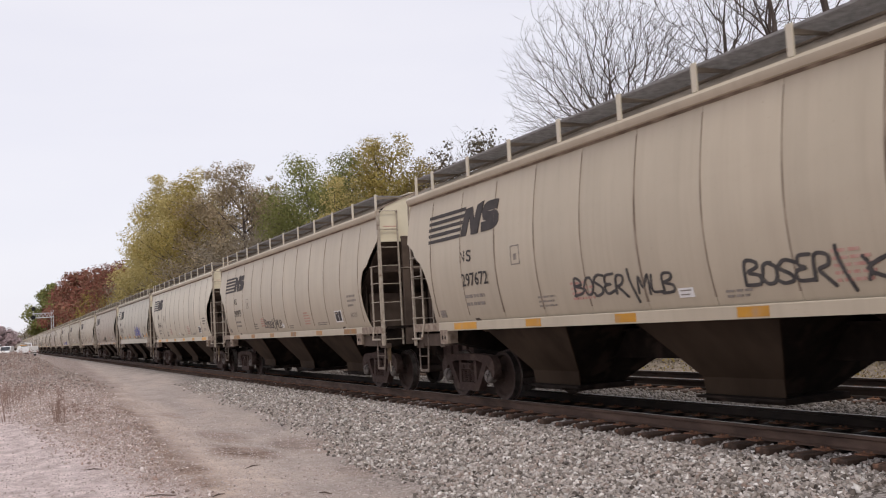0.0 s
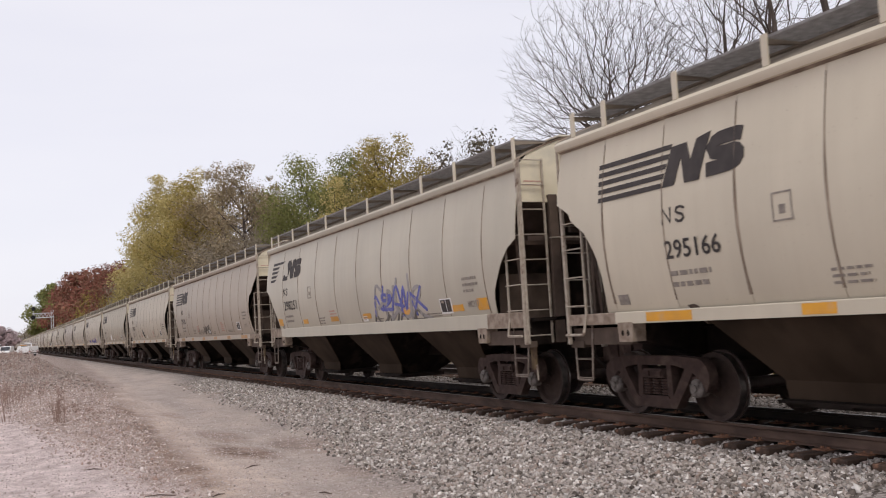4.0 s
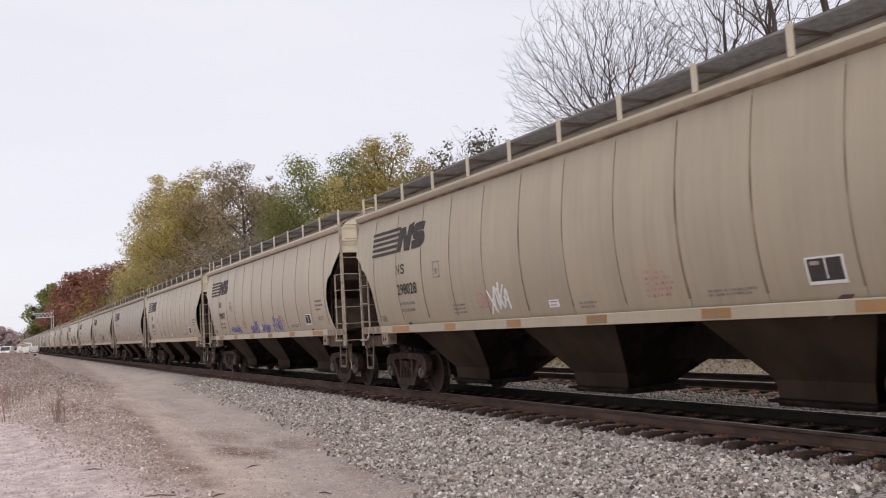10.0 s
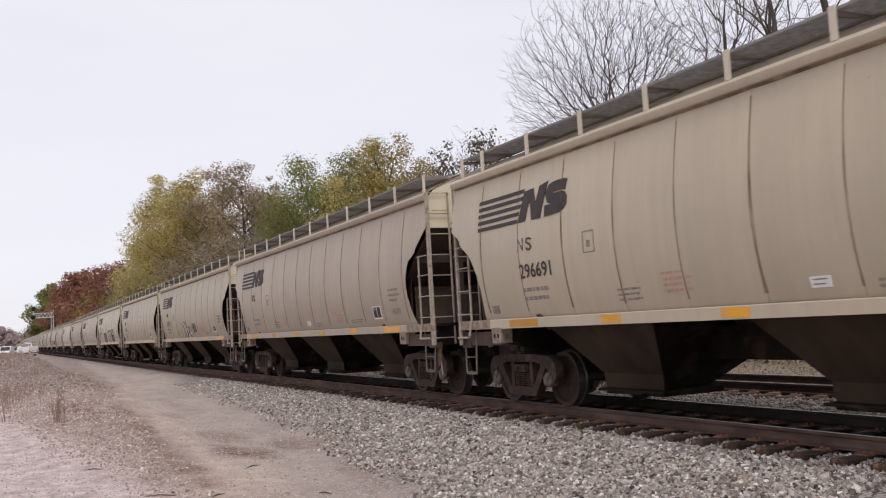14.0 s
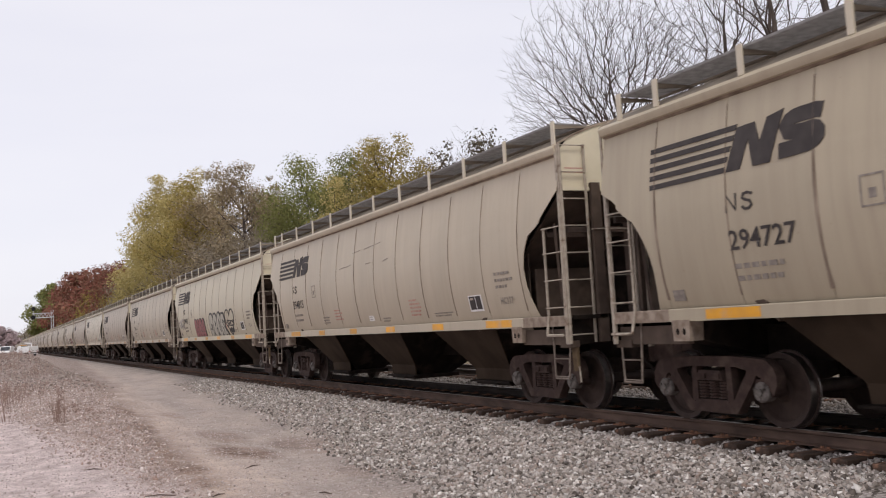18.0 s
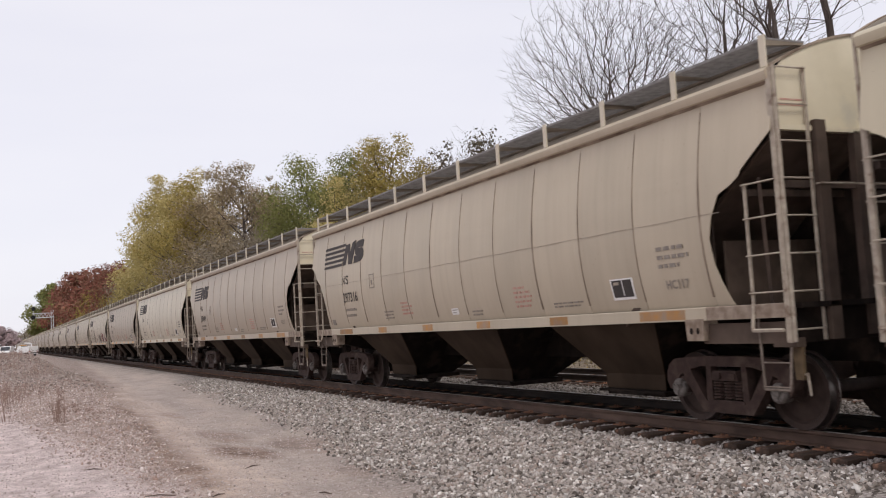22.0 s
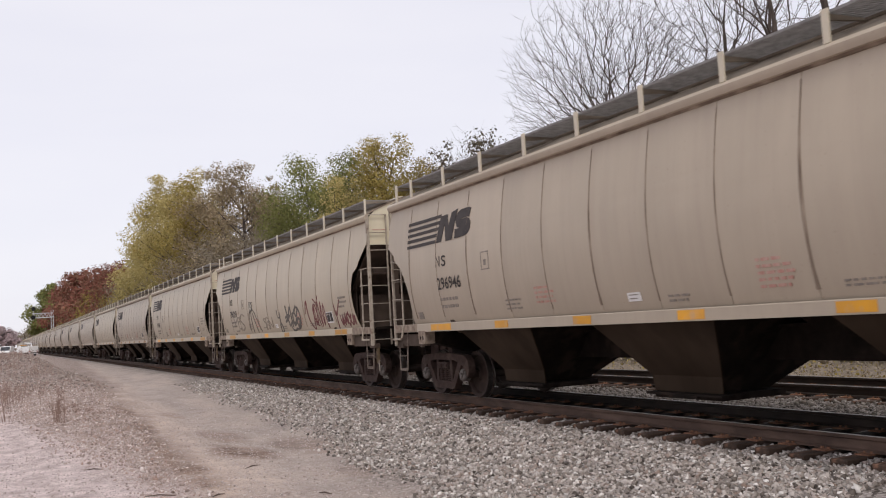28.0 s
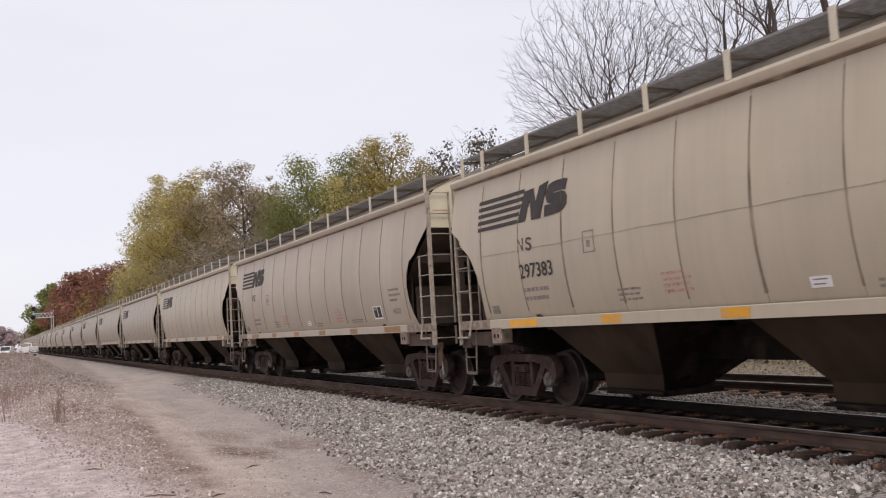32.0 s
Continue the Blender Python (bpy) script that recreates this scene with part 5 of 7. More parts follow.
def mark_car(car, number, seed, shift=0.0, size=0.225):
    """Stencilling, placards and small data, for one car."""
    rng = random.Random(seed)
    lead = 2 * HALF - 16.74
    zig = [(2.49, 2.58), (2.50, 2.77), (2.64, 2.59), (2.65, 2.77)]
    bow = [(2.90, 2.745), (2.84, 2.765), (2.77, 2.755), (2.755, 2.71), (2.80, 2.685), (2.87, 2.665), (2.895, 2.62), (2.85, 2.585), (2.79, 2.585), (2.75, 2.61)]
    for path in (zig, bow):
        part("owner_mark", on_side_strip([(d + shift, z) for d, z in path], 0.032, 0.005), M_MARK, car, "small black zigzag mark" if path is zig else "small black bow mark")
    if number:
        me = text_mesh(number, size, 2.47 + shift, 2.14, 1.06 if not shift else 1.25)
        part("car_number", me, M_MARK, car, "black stencilled car number")
    tagged(part("weight_data", bars_shape(2.50 + shift, 1.92, [0.75, 0.70], 0.06, 0.14, rng), M_TEXT, car), kind="stuff")
    box = Shape()
    for r in (rect(4.35, 4.37, 2.38, 2.70), rect(4.62, 4.64, 2.38, 2.70), rect(4.37, 4.62, 2.38, 2.40), rect(4.37, 4.62, 2.68, 2.70)):
        on_side(box, r, 0.005)
    on_side(box, rect(4.45, 4.54, 2.46, 2.56), 0.005)
    part("plate_mark", box, M_TEXT, car)
    tagged(part("red_data", bars_shape(6.0, 1.95, [0.42, 0.55, 0.50, 0.55], 0.035, 0.075, rng), M_RED, car), kind="stuff")
    tagged(part("test_data", bars_shape(5.0, 1.80, [0.5, 0.45, 0.5], 0.03, 0.07, rng), M_TEXT, car), kind="stuff")
    part("white_placard", on_side(Shape(), rect(8.38, 8.66, 1.64, 1.76), 0.006), M_WHITE, car)
    part("placard_text", on_side(on_side(Shape(), rect(8.42, 8.62, 1.72, 1.735), 0.010), rect(8.42, 8.58, 1.67, 1.685), 0.010), M_TEXT, car)
    tagged(part("red_data", bars_shape(10.85, 1.98, [0.38, 0.50, 0.55, 0.50, 0.45], 0.035, 0.075, rng), M_RED, car), kind="stuff")
    tagged(part("test_data", bars_shape(9.22, 1.66, [0.42, 0.36], 0.03, 0.06, rng), M_TEXT, car), kind="stuff")
    tagged(part("test_data", bars_shape(12.0, 1.68, [0.8, 0.7], 0.025, 0.05, rng), M_TEXT, car), kind="stuff")
    tag = part("data_plate", on_side(Shape(), rect(13.60 + lead, 14.06 + lead, 1.68, 1.95), 0.006), M_MARK, car)
    part("plate_border", on_side(on_side(on_side(on_side(Shape(), rect(13.58 + lead, 14.08 + lead, 1.94, 1.96), 0.010), rect(13.58 + lead, 14.08 + lead, 1.67, 1.705), 0.010), rect(13.58 + lead, 13.605 + lead, 1.69, 1.94), 0.010), rect(14.055 + lead, 14.08 + lead, 1.69, 1.94), 0.010), M_WHITE, car)
    part("plate_text", on_side(Shape(), rect(13.645 + lead, 13.765 + lead, 1.875, 1.915), 0.010), M_LADDER, tag)
    part("plate_line", on_side(Shape(), rect(13.835 + lead, 13.850 + lead, 1.725, 1.94), 0.010), M_WHITE, tag)
    tagged(part("end_data", bars_shape(14.68 + lead, 2.25, [0.55, 0.6, 0.40], 0.05, 0.11, rng), M_TEXT, car), kind="stuff")
    part("end_code", text_mesh("HC114" if seed in (0, 2, 10, 12) else "HC117", 0.11, 14.76 + lead, 1.76, 0.95), M_TEXT, car)
    part("small_plate", on_side(Shape(), rect(1.30, 1.52, 1.60, 1.74), 0.006), M_TEXT, car)
    for y in (-1, 1):
        part("warning_text", Shape().box(-1.50, -1.15, y * (HALF + 0.013) - 0.003, y * (HALF + 0.013) + 0.003, 3.74, 3.76).box(-1.52, -1.12, y * (HALF + 0.013) - 0.003, y * (HALF + 0.013) + 0.003, 3.68, 3.70), M_RED, car)


def rounded(p):
    """A flowing line through the points."""
    out = []
    for i in range(len(p) - 1):
        a, b, c, d = p[max(i - 1, 0)], p[i], p[i + 1], p[min(i + 2, len(p) - 1)]
        for t in (0.0, 0.25, 0.5, 0.75):
            out.append(tuple(0.5 * (2 * b[j] + (c[j] - a[j]) * t + (2 * a[j] - 5 * b[j] + 4 * c[j] - d[j]) * t * t + (3 * b[j] - a[j] - 3 * c[j] + d[j]) * t ** 3) for j in (0, 1)))
    return out + [p[-1]]


def hoop(cx, cz, w, h, a0, a1, n=11):
    return [(cx + w * math.cos(radians(a0 + (a1 - a0) * i / n)), cz + h * math.sin(radians(a0 + (a1 - a0) * i / n))) for i in range(n + 1)]


# hand-sprayed letter strokes in a unit cell
STROKES = {
    "B": [[(0.10, 0.0), (0.12, 1.0), (0.65, 0.98), (0.70, 0.72), (0.22, 0.55), (0.85, 0.42), (0.82, 0.08), (0.02, 0.0)]],
    "O": [hoop(0.5, 0.5, 0.40, 0.46, 70, 430)],
    "S": [[(0.95, 0.92), (0.40, 1.0), (0.14, 0.72), (0.70, 0.45), (0.82, 0.12), (0.30, 0.0), (0.0, 0.12)]],
    "E": [[(0.85, 0.98), (0.25, 0.92), (0.20, 0.60), (0.65, 0.52), (0.15, 0.40), (0.20, 0.05), (0.95, 0.08)]],
    "R": [[(0.12, 0.0), (0.18, 1.0), (0.75, 0.95), (0.72, 0.60), (0.25, 0.48), (0.60, 0.20), (1.0, -0.18)]],
    "/": [[(0.25, 1.35), (0.45, 0.75), (0.95, -0.45)]],
    "M": [[(0.02, 0.0), (0.18, 1.0), (0.48, 0.30), (0.80, 1.05), (0.98, -0.05)]],
    "L": [[(0.25, 1.0), (0.20, 0.08), (0.90, 0.05)]],
    "K": [[(0.12, 1.15), (0.30, 0.60), (0.22, 0.0)], [(0.98, 1.2), (0.30, 0.52), (1.0, -0.1)]],
    "U": [[(0.08, 1.0), (0.12, 0.25), (0.45, 0.0), (0.80, 0.25), (0.85, 1.05)]],
    "N": [[(0.05, 0.0), (0.12, 1.0), (0.75, 0.05), (0.90, 1.1)]],
    "C": [[(0.9, 0.85), (0.5, 1.0), (0.12, 0.55), (0.35, 0.02), (0.95, 0.12)]],
    "4": [[(0.10, 1.2), (0.20, 0.55), (0.85, 0.62)], [(0.75, 0.95), (0.85, 0.0)]],
    "6": [[(0.75, 1.05), (0.25, 0.65), (0.15, 0.25), (0.5, 0.0), (0.85, 0.25), (0.5, 0.5), (0.15, 0.3)]],
    "#": [[(0.35, 1.1), (0.55, -0.25)], [(0.0, 0.62), (1.0, 0.85)], [(0.1, 0.15), (1.05, 0.5)]],
    "1": [[(0.1, 0.75), (0.65, 1.2), (0.70, 0.0)]],
    "A": [[(0.02, 0.0), (0.45, 1.1), (0.90, -0.05)], [(0.15, 0.40), (0.85, 0.45)]],
    "X": [[(0.05, 0.95), (0.90, 0.0)], [(0.90, 1.0), (0.05, 0.05)]],
    "T": [[(0.0, 0.95), (1.0, 1.0)], [(0.55, 1.0), (0.45, 0.0)]],
    "Y": [[(0.05, 1.0), (0.45, 0.5), (0.95, 1.05)], [(0.45, 0.5), (0.40, -0.1)]],
    "V": [[(0.02, 1.0), (0.45, 0.0), (0.92, 1.1)]],
    "Q": [hoop(0.5, 0.5, 0.42, 0.46, 70, 430), [(0.45, 0.35), (1.05, -0.2)]],
    "D": [[(0.1, 0.0), (0.1, 1.0), (0.7, 0.85), (0.85, 0.45), (0.5, 0.05), (0.05, 0.0)]],
    "F": [[(0.85, 1.0), (0.15, 0.95), (0.10, 0.0)], [(0.12, 0.5), (0.7, 0.55)]],
}


def spray(car, paths, colour, width, proud=0.009, name="graffiti_stroke", label=""):
    for p in paths:
        part(name, on_side_strip(p, width, proud), M_GRAPH[colour], car, label or colour + " sprayed stroke")


def graffiti(car, word, d0, d1, z0, z1, colour, width, seed, fall=0.0, wild=0.05, slant=0.12):
    """Sprayed letters along the side; fall is how far the line drops from end to end."""
    rng = random.Random(seed)
    step = (d1 - d0) / len(word)
    for i, letter in enumerate(word):
        if letter == " ":
            continue
        foot, tall = z0 - fall * i / len(word) + rng.uniform(-0.06, 0.06) * (z1 - z0), (z1 - z0) * rng.uniform(0.88, 1.08)
        paths = [rounded([(d0 + step * (i + 0.04 + (0.95 + 2.0 * wild) * (u + rng.uniform(-wild, wild))) + slant * tall * v, foot + tall * (v + rng.uniform(-wild, wild))) for u, v in path]) for path in STROKES[letter]]
        spray(car, paths, colour, width, 0.008 + 0.0006 * (i % 3))


def blob(cx, cz, w, h, lean=0.0, square=2.6, n=26):
    """Rounded fat letter body."""
    out = []
    for i in range(n):
        a = 2 * math.pi * i / n
        c, q = math.cos(a), math.sin(a)
        x, z = math.copysign(abs(c) ** (2 / square), c) * w, math.copysign(abs(q) ** (2 / square), q) * h
        out.append((cx + x + lean * z, cz + z))
    return out


def fat_letter(car, cx, cz, w, h, colour, holes, rim=0.06, lean=0.0, lift=0.0, foot=None):
    """A bubble letter: black rim, filled body, black counters; the foot stops at the sill."""
    low = 1.52 if foot is None else foot

    def keep(o):
        return [(d, max(z, low)) for d, z in o]
    part("graffiti_rim", on_side(Shape(), keep(blob(cx, cz, w + rim, h + rim, lean)), 0.0075 + lift), M_GRAPH["black"], car, "black rim of a sprayed bubble letter")
    part("graffiti_body", on_side(Shape(), keep(blob(cx, cz, w, h, lean)), 0.0090 + lift), M_GRAPH[colour], car, colour + " filling of a sprayed bubble letter")
    for p in holes:
        part("graffiti_counter", on_side_strip(rounded([(cx + w * u, max(cz + h * v, low)) for u, v in p]), rim * 0.9, 0.0105 + lift), M_GRAPH["black"], car)


SLACK = {0: -0.34, 1: 0.16, 2: 0.49, 3: -0.38, 4: -0.15, 5: 0.1, 6: 0.2, 7: 0.22, 8: 0.22, 9: 0.15, 10: 0.11, 13: -0.12, 14: 0.12, 15: 0.15, 17: 0.13, 18: 0.11}     # coupler slack, metres


def tail_position(t, k):
    """Where the trailing corner of car k is along the track."""
    return 18.08 - (10.7618 * t - 0.01966 * t ** 2 + 9.848e-5 * t ** 3) + PITCH * k + SLACK.get(k, 0.0)


NUMBERS = ["297672", "297973", "295166", "298251", "297176", "297438", "298028", "296921", "296691", "", "294727", "294815", "294935", "297316", "297649", "", "296946", "296243", "297383"]
SHADES = ["tan", "tan", "cream", "grey", "brown", "tan", "khaki", "tan", "tan", "brown", "khaki", "tan", "sand", "tan", "rosy", "cream", "rosy", "tan", "tan", "rosy", "tan", "rosy"]
WORDS = {"tan": "weathered tan", "cream": "pale cream", "brown": "dusty brownish", "grey": "light grey", "khaki": "dusty khaki", "sand": "warm sandy", "rosy": "dusty rose-tan"}
DETAILED, TOTAL = 20, 50
cars = []
rng_cars = random.Random(21)
proto = build_car(True)
# the smooth-sided car is of a shorter build
LONG, SHORT = HALF, 7.95
HALF, TRUCK_TAIL, TRUCK_LEAD = SHORT, SHORT - 1.30, SHORT - 1.62
odd = build_car(True, "smooth")
HALF, TRUCK_TAIL, TRUCK_LEAD = LONG, LONG - 1.30, LONG - 1.62
HALVES = {3: SHORT}
plain = build_car(False)
for k in range(TOTAL):
    near = k < DETAILED
    source = proto if near else plain
    place = pose(CAR_X, tail_position(0, k) - HALVES.get(k, LONG), 0)
    if k == 3:
        car = odd
        car.matrix_basis = place
    elif k == 0 or k == DETAILED:
        car = source
        car.matrix_basis = place
    else:
        car = copy_thing(source, place)
    shade = SHADES[k] if k < len(SHADES) else rng_cars.choice(["brown", "rosy", "brown", "rosy", "rosy", "brown", "tan"])
    tagged(car, WORDS[shade] + (" covered hopper freight car with smooth curved sides" if k == 3 else " covered hopper freight car with curved seamed sides"), "freight car", "hopper cars of the train")
    cars.append(car)
for k, car in enumerate(cars):
    shade = SHADES[k] if k < len(SHADES) else random.Random(100 + k).choice(["brown", "rosy", "brown", "rosy", "rosy", "brown", "tan"])
    if shade != "tan":
        for o in car.children:
            if o.type == "MESH" and o.data.materials and o.data.materials[0] == PAINT["tan"]:
                o.material_slots[0].link = "OBJECT"
                o.material_slots[0].material = PAINT[shade]
    if k not in (0, 2, 3, 8, 9, 10, 11, 12, 16, 17, 18):
        for o in car.children:
            if o.name.startswith("reflector"):
                o.material_slots[0].link = "OBJECT"
                o.material_slots[0].material = M_AMBER_DULL
    if k < DETAILED:
        HALF = HALVES.get(k, LONG)
        mark_car(car, NUMBERS[k] if k < len(NUMBERS) else "", k, *((-0.55, 0.26) if k == 3 else ()))

HALF = LONG
# sprayed tags: car, letters, from and to along the side, foot and head, colour, stroke width, fall
TAGS = [
    (0, "BOSER/MLB", 6.05, 8.32, 1.78, 2.03, "black", 0.036, 0.06), (0, "BOSER/", 9.55, 11.05, 1.72, 2.00, "black", 0.042, 0.04), (0, "K", 11.12, 11.50, 1.68, 1.90, "black", 0.042, 0.0),
    (1, "BOSER/MLB", 6.45, 8.45, 1.68, 1.90, "dark", 0.028, 0.04), (4, "RAEUB", 6.1, 7.3, 1.62, 1.80, "haze", 0.028, 0.0), (4, "XAMVKN", 7.35, 8.70, 1.62, 1.90, "dark", 0.028, 0.0),
    (5, "XMNEO", 6.80, 7.50, 1.92, 2.14, "black", 0.038, 0.34), (6, "XNXA", 6.43, 7.13, 1.68, 2.04, "white", 0.034, 0.0),
    (7, "FUBKRAS", 4.18, 5.63, 1.62, 1.78, "blue", 0.020, 0.06), (7, "SUE", 7.06, 7.54, 1.56, 1.76, "blue", 0.030, 0.0), (7, "X", 7.58, 7.74, 1.57, 1.70, "blue", 0.030, 0.0), (7, "AB", 7.74, 8.06, 1.57, 1.90, "blue", 0.030, 0.0),
    (7, "BARMS", 8.62, 9.56, 1.58, 1.76, "blue", 0.036, 0.0), (7, "A", 9.97, 10.40, 1.56, 1.96, "blue", 0.030, 0.0), (7, "UN/", 10.45, 11.0, 1.60, 1.90, "blue", 0.026, 0.0),
    (10, "XEAKMX", 8.17, 8.80, 1.86, 2.06, "grey", 0.020, 0.20), (10, "BANUSA", 9.16, 9.92, 1.84, 2.08, "dark", 0.022, 0.0), (10, "SUMEN", 9.22, 9.90, 1.74, 1.84, "dark", 0.020, 0.0),
    (17, "BES", 2.9, 4.25, 1.70, 2.20, "haze", 0.050, 0.0), (17, "SBN", 6.95, 8.0, 1.66, 1.96, "haze", 0.028, 0.0), (17, "4", 8.72, 9.12, 1.76, 2.12, "dark", 0.040, 0.0),
    (17, "#1O6", 9.70, 11.05, 1.72, 2.14, "dark", 0.075, 0.06), (17, "Y", 14.08, 14.50, 1.60, 2.18, "red", 0.040, 0.0), (17, "VNXKYUM", 14.60, 15.66, 1.62, 1.86, "red", 0.034, 0.04),
    (12, "UNDE", 1.3, 2.4, 1.95, 2.28, "grey", 0.045, 0.0), (12, "SECS", 11.42, 12.60, 1.86, 2.06, "black", 0.045, 0.0), (12, "XOXO", 11.72, 12.32, 1.63, 1.76, "black", 0.045, 0.0),
]
for i, (k, word, a, b, z0, z1, colour, width, fall) in enumerate(TAGS):
    graffiti(cars[k], word, a, b, z0, z1, colour, width, 50 + i, fall, 0.06 if word[:3] in ("BOS", "SEC", "K", "4") else 0.19)
HALF = SHORT
for word, z0, z1, colour, width, seed in (("NEAMX", 1.78, 2.26, "blue", 0.07, 81), ("BOUR", 1.66, 2.36, "grey", 0.08, 82), ("MUNA", 1.50, 1.74, "dark", 0.05, 83)):
    graffiti(cars[3], word, 9.18, 11.83, z0, z1, colour, width, seed, 0.0, 0.2)
HALF = LONG
# tall looped red scrawl, a four-legged scribble and a looped tail
spray(cars[17], [rounded([(11.76, 1.98), (11.96, 2.32), (12.02, 1.85), (12.25, 1.60), (12.42, 1.58), (12.60, 2.16), (12.68, 1.70), (12.82, 1.62)]), rounded([(12.75, 1.7), (12.98, 2.26), (13.10, 1.60), (13.20, 2.24), (13.30, 1.62), (13.42, 2.18), (13.58, 1.56)]),
                 rounded([(12.62, 1.66), (12.50, 2.05), (12.70, 2.20), (12.90, 1.80), (12.98, 1.60)]), rounded([(12.62, 2.34), (12.80, 2.24)]), rounded([(12.86, 2.18), (13.02, 2.40)])], "red", 0.036)
spray(cars[17], [rounded(p) for p in ([(5.50, 2.30), (5.28, 2.14), (5.20, 1.85), (5.17, 1.57)], [(5.56, 2.30), (5.54, 1.95), (5.52, 1.54)], [(5.72, 2.32), (5.92, 1.95), (6.10, 1.55)], [(5.75, 2.34), (6.05, 2.20), (6.35, 1.85), (6.58, 1.58)])], "dark", 0.034)
part("graffiti_blot", on_side(Shape(), blob(5.60, 2.42, 0.17, 0.13, 0, 2.0, 14), 0.008), M_GRAPH["pale"], cars[17], "pale sprayed blot")
spray(cars[17], [hoop(5.60, 2.42, 0.19, 0.145, 0, 350, 14), rounded([(5.40, 2.58), (5.52, 2.50), (5.70, 2.36)]), rounded([(5.52, 2.40), (5.68, 2.52), (5.84, 2.56)])], "dark", 0.024, 0.010)
spray(cars[17], [hoop(9.08, 1.62, 0.12, 0.15, 80, 430, 12), hoop(10.40, 1.66, 0.26, 0.13, 40, 330, 12), rounded([(10.62, 1.58), (10.95, 1.60), (11.20, 1.80), (11.15, 2.10), (10.85, 2.22)])], "dark", 0.06)
# bubble letters: red run, pale run, outlined run
for i, (cx, w) in enumerate(((5.26, 0.27), (5.80, 0.25), (6.36, 0.27), (6.95, 0.27))):
    hole = ([(0.5, 0.35), (0.1, 0.45), (-0.05, 0.1), (0.5, -0.1)], [(-0.3, 0.25), (0.15, 0.55), (0.35, 0.2), (-0.3, 0.1)], [(0.5, 0.4), (-0.1, 0.35), (0.35, -0.05), (-0.3, -0.2)], [(-0.1, 0.25), (0.15, 0.6), (0.4, 0.2), (-0.1, 0.15)])[i]
    fat_letter(cars[12], cx, 1.86, w, 0.40, "rose", [hole, [(-0.1, -0.25), (0.3, -0.35), (0.7, -0.3)]], 0.035, 0.06, 0.004 * i)
for i, (cx, cz, w, h) in enumerate(((8.58, 1.92, 0.36, 0.46), (9.34, 1.92, 0.36, 0.44), (10.12, 1.94, 0.34, 0.44), (10.78, 1.92, 0.33, 0.42))):
    holes = ([[(0.7, -0.02), (0.1, 0.12), (0.1, -0.10), (0.6, -0.12)], [(-0.6, -0.30), (0.2, -0.28), (0.55, -0.55), (0.2, -0.85)]], [[(-0.1, 0.05), (0.1, 0.35), (0.35, 0.12), (0.0, -0.02)], [(0.9, -0.25), (0.3, -0.35), (0.55, -0.75)]],
             [[(0.1, 0.45), (-0.15, 0.0), (0.15, -0.6), (0.35, -0.2), (0.2, 0.3)]], [[(0.9, 0.2), (0.1, 0.45), (0.0, 0.2), (0.6, -0.05)], [(-0.4, -0.2), (0.1, -0.45), (-0.1, -0.75)]])[i]
    fat_letter(cars[12], cx, cz, w, h, "pale", holes, 0.075, 0.10, 0.004 * i)
spray(cars[12], [rounded([(10.95, 1.86), (11.22, 1.72), (11.42, 1.55)])], "black", 0.085, 0.022)
spray(cars[12], [rounded([(11.0, 1.66), (11.2, 1.58)])], "pale", 0.11, 0.021)
for i, (cx, cz, w, h, lean) in enumerate(((6.66, 1.86, 0.24, 0.30, -0.45), (6.98, 1.82, 0.12, 0.28, -0.40), (7.34, 1.88, 0.11, 0.36, -0.30), (7.64, 1.87, 0.13, 0.34, 0.10), (8.06, 1.84, 0.17, 0.14, 0.1))):
    holes = ([[(-0.3, 0.35), (0.0, 0.5), (0.5, 0.45)], [(-0.1, 0.2), (0.05, -0.5)]], [[(0.0, 0.1), (0.1, -0.8)]], [[(0.3, -0.2), (0.5, -0.85)]], [[(0.0, -0.3), (-0.2, -0.9)]], [[(-0.4, -0.4), (0.0, -0.3), (0.5, -0.5)]])[i]
    fat_letter(cars[10], cx, cz, w, h, "pale", holes, 0.020, lean, 0.003 * i)
fat_letter(cars[10], 8.22, 1.57, 0.28, 0.13, "pale", [], 0.020, 0.0, 0.015)
heart = [(11.97 + 0.046 * 16 * math.sin(a) ** 3, 2.04 + 0.036 * (13 * math.cos(a) - 5 * math.cos(2 * a) - 2 * math.cos(3 * a) - math.cos(4 * a))) for a in [6.2832 * i / 28 for i in range(29)]]
spray(cars[12], [heart], "black", 0.05, 0.0085, "graffiti_heart", "black sprayed heart outline")
part("red_marker", Shape().box(-1.645, -1.634, -HALF + 0.62, -HALF + 0.75, SILL_BOT + 0.02, SILL_TOP - 0.01), M_GRAPH["red"], cars[8], "small red marker")
# long scrapes on two of the cars
for k, lines in ((11, [(6.7, 7.5, 2.97, 3.01), (8.4, 9.4, 3.31, 3.37), (7.6, 8.1, 3.28, 3.31), (8.5, 8.8, 2.95, 2.97), (9.6, 9.9, 2.93, 2.97)]), (5, [(1.2, 15.9, 2.60, 2.60)]), (18, [(1.2, 15.9, 2.60, 2.60)]), (13, [(1.2, 15.9, 2.60, 2.60)])):
    for a, b, z0, z1 in lines:
        n = max(3, int((b - a) / 0.5))
        w = 0.006 if b - a > 5 else 0.014
        path = [(a + (b - a) * i / n, z0 + (z1 - z0) * i / n + 0.006 * math.sin(2.3 * i)) for i in range(n + 1)]
        part("scrape", on_side_strip(path, w, 0.004), M_LADDER if k != 11 else M_TEXT, cars[k], "long shallow scrape in the paint")

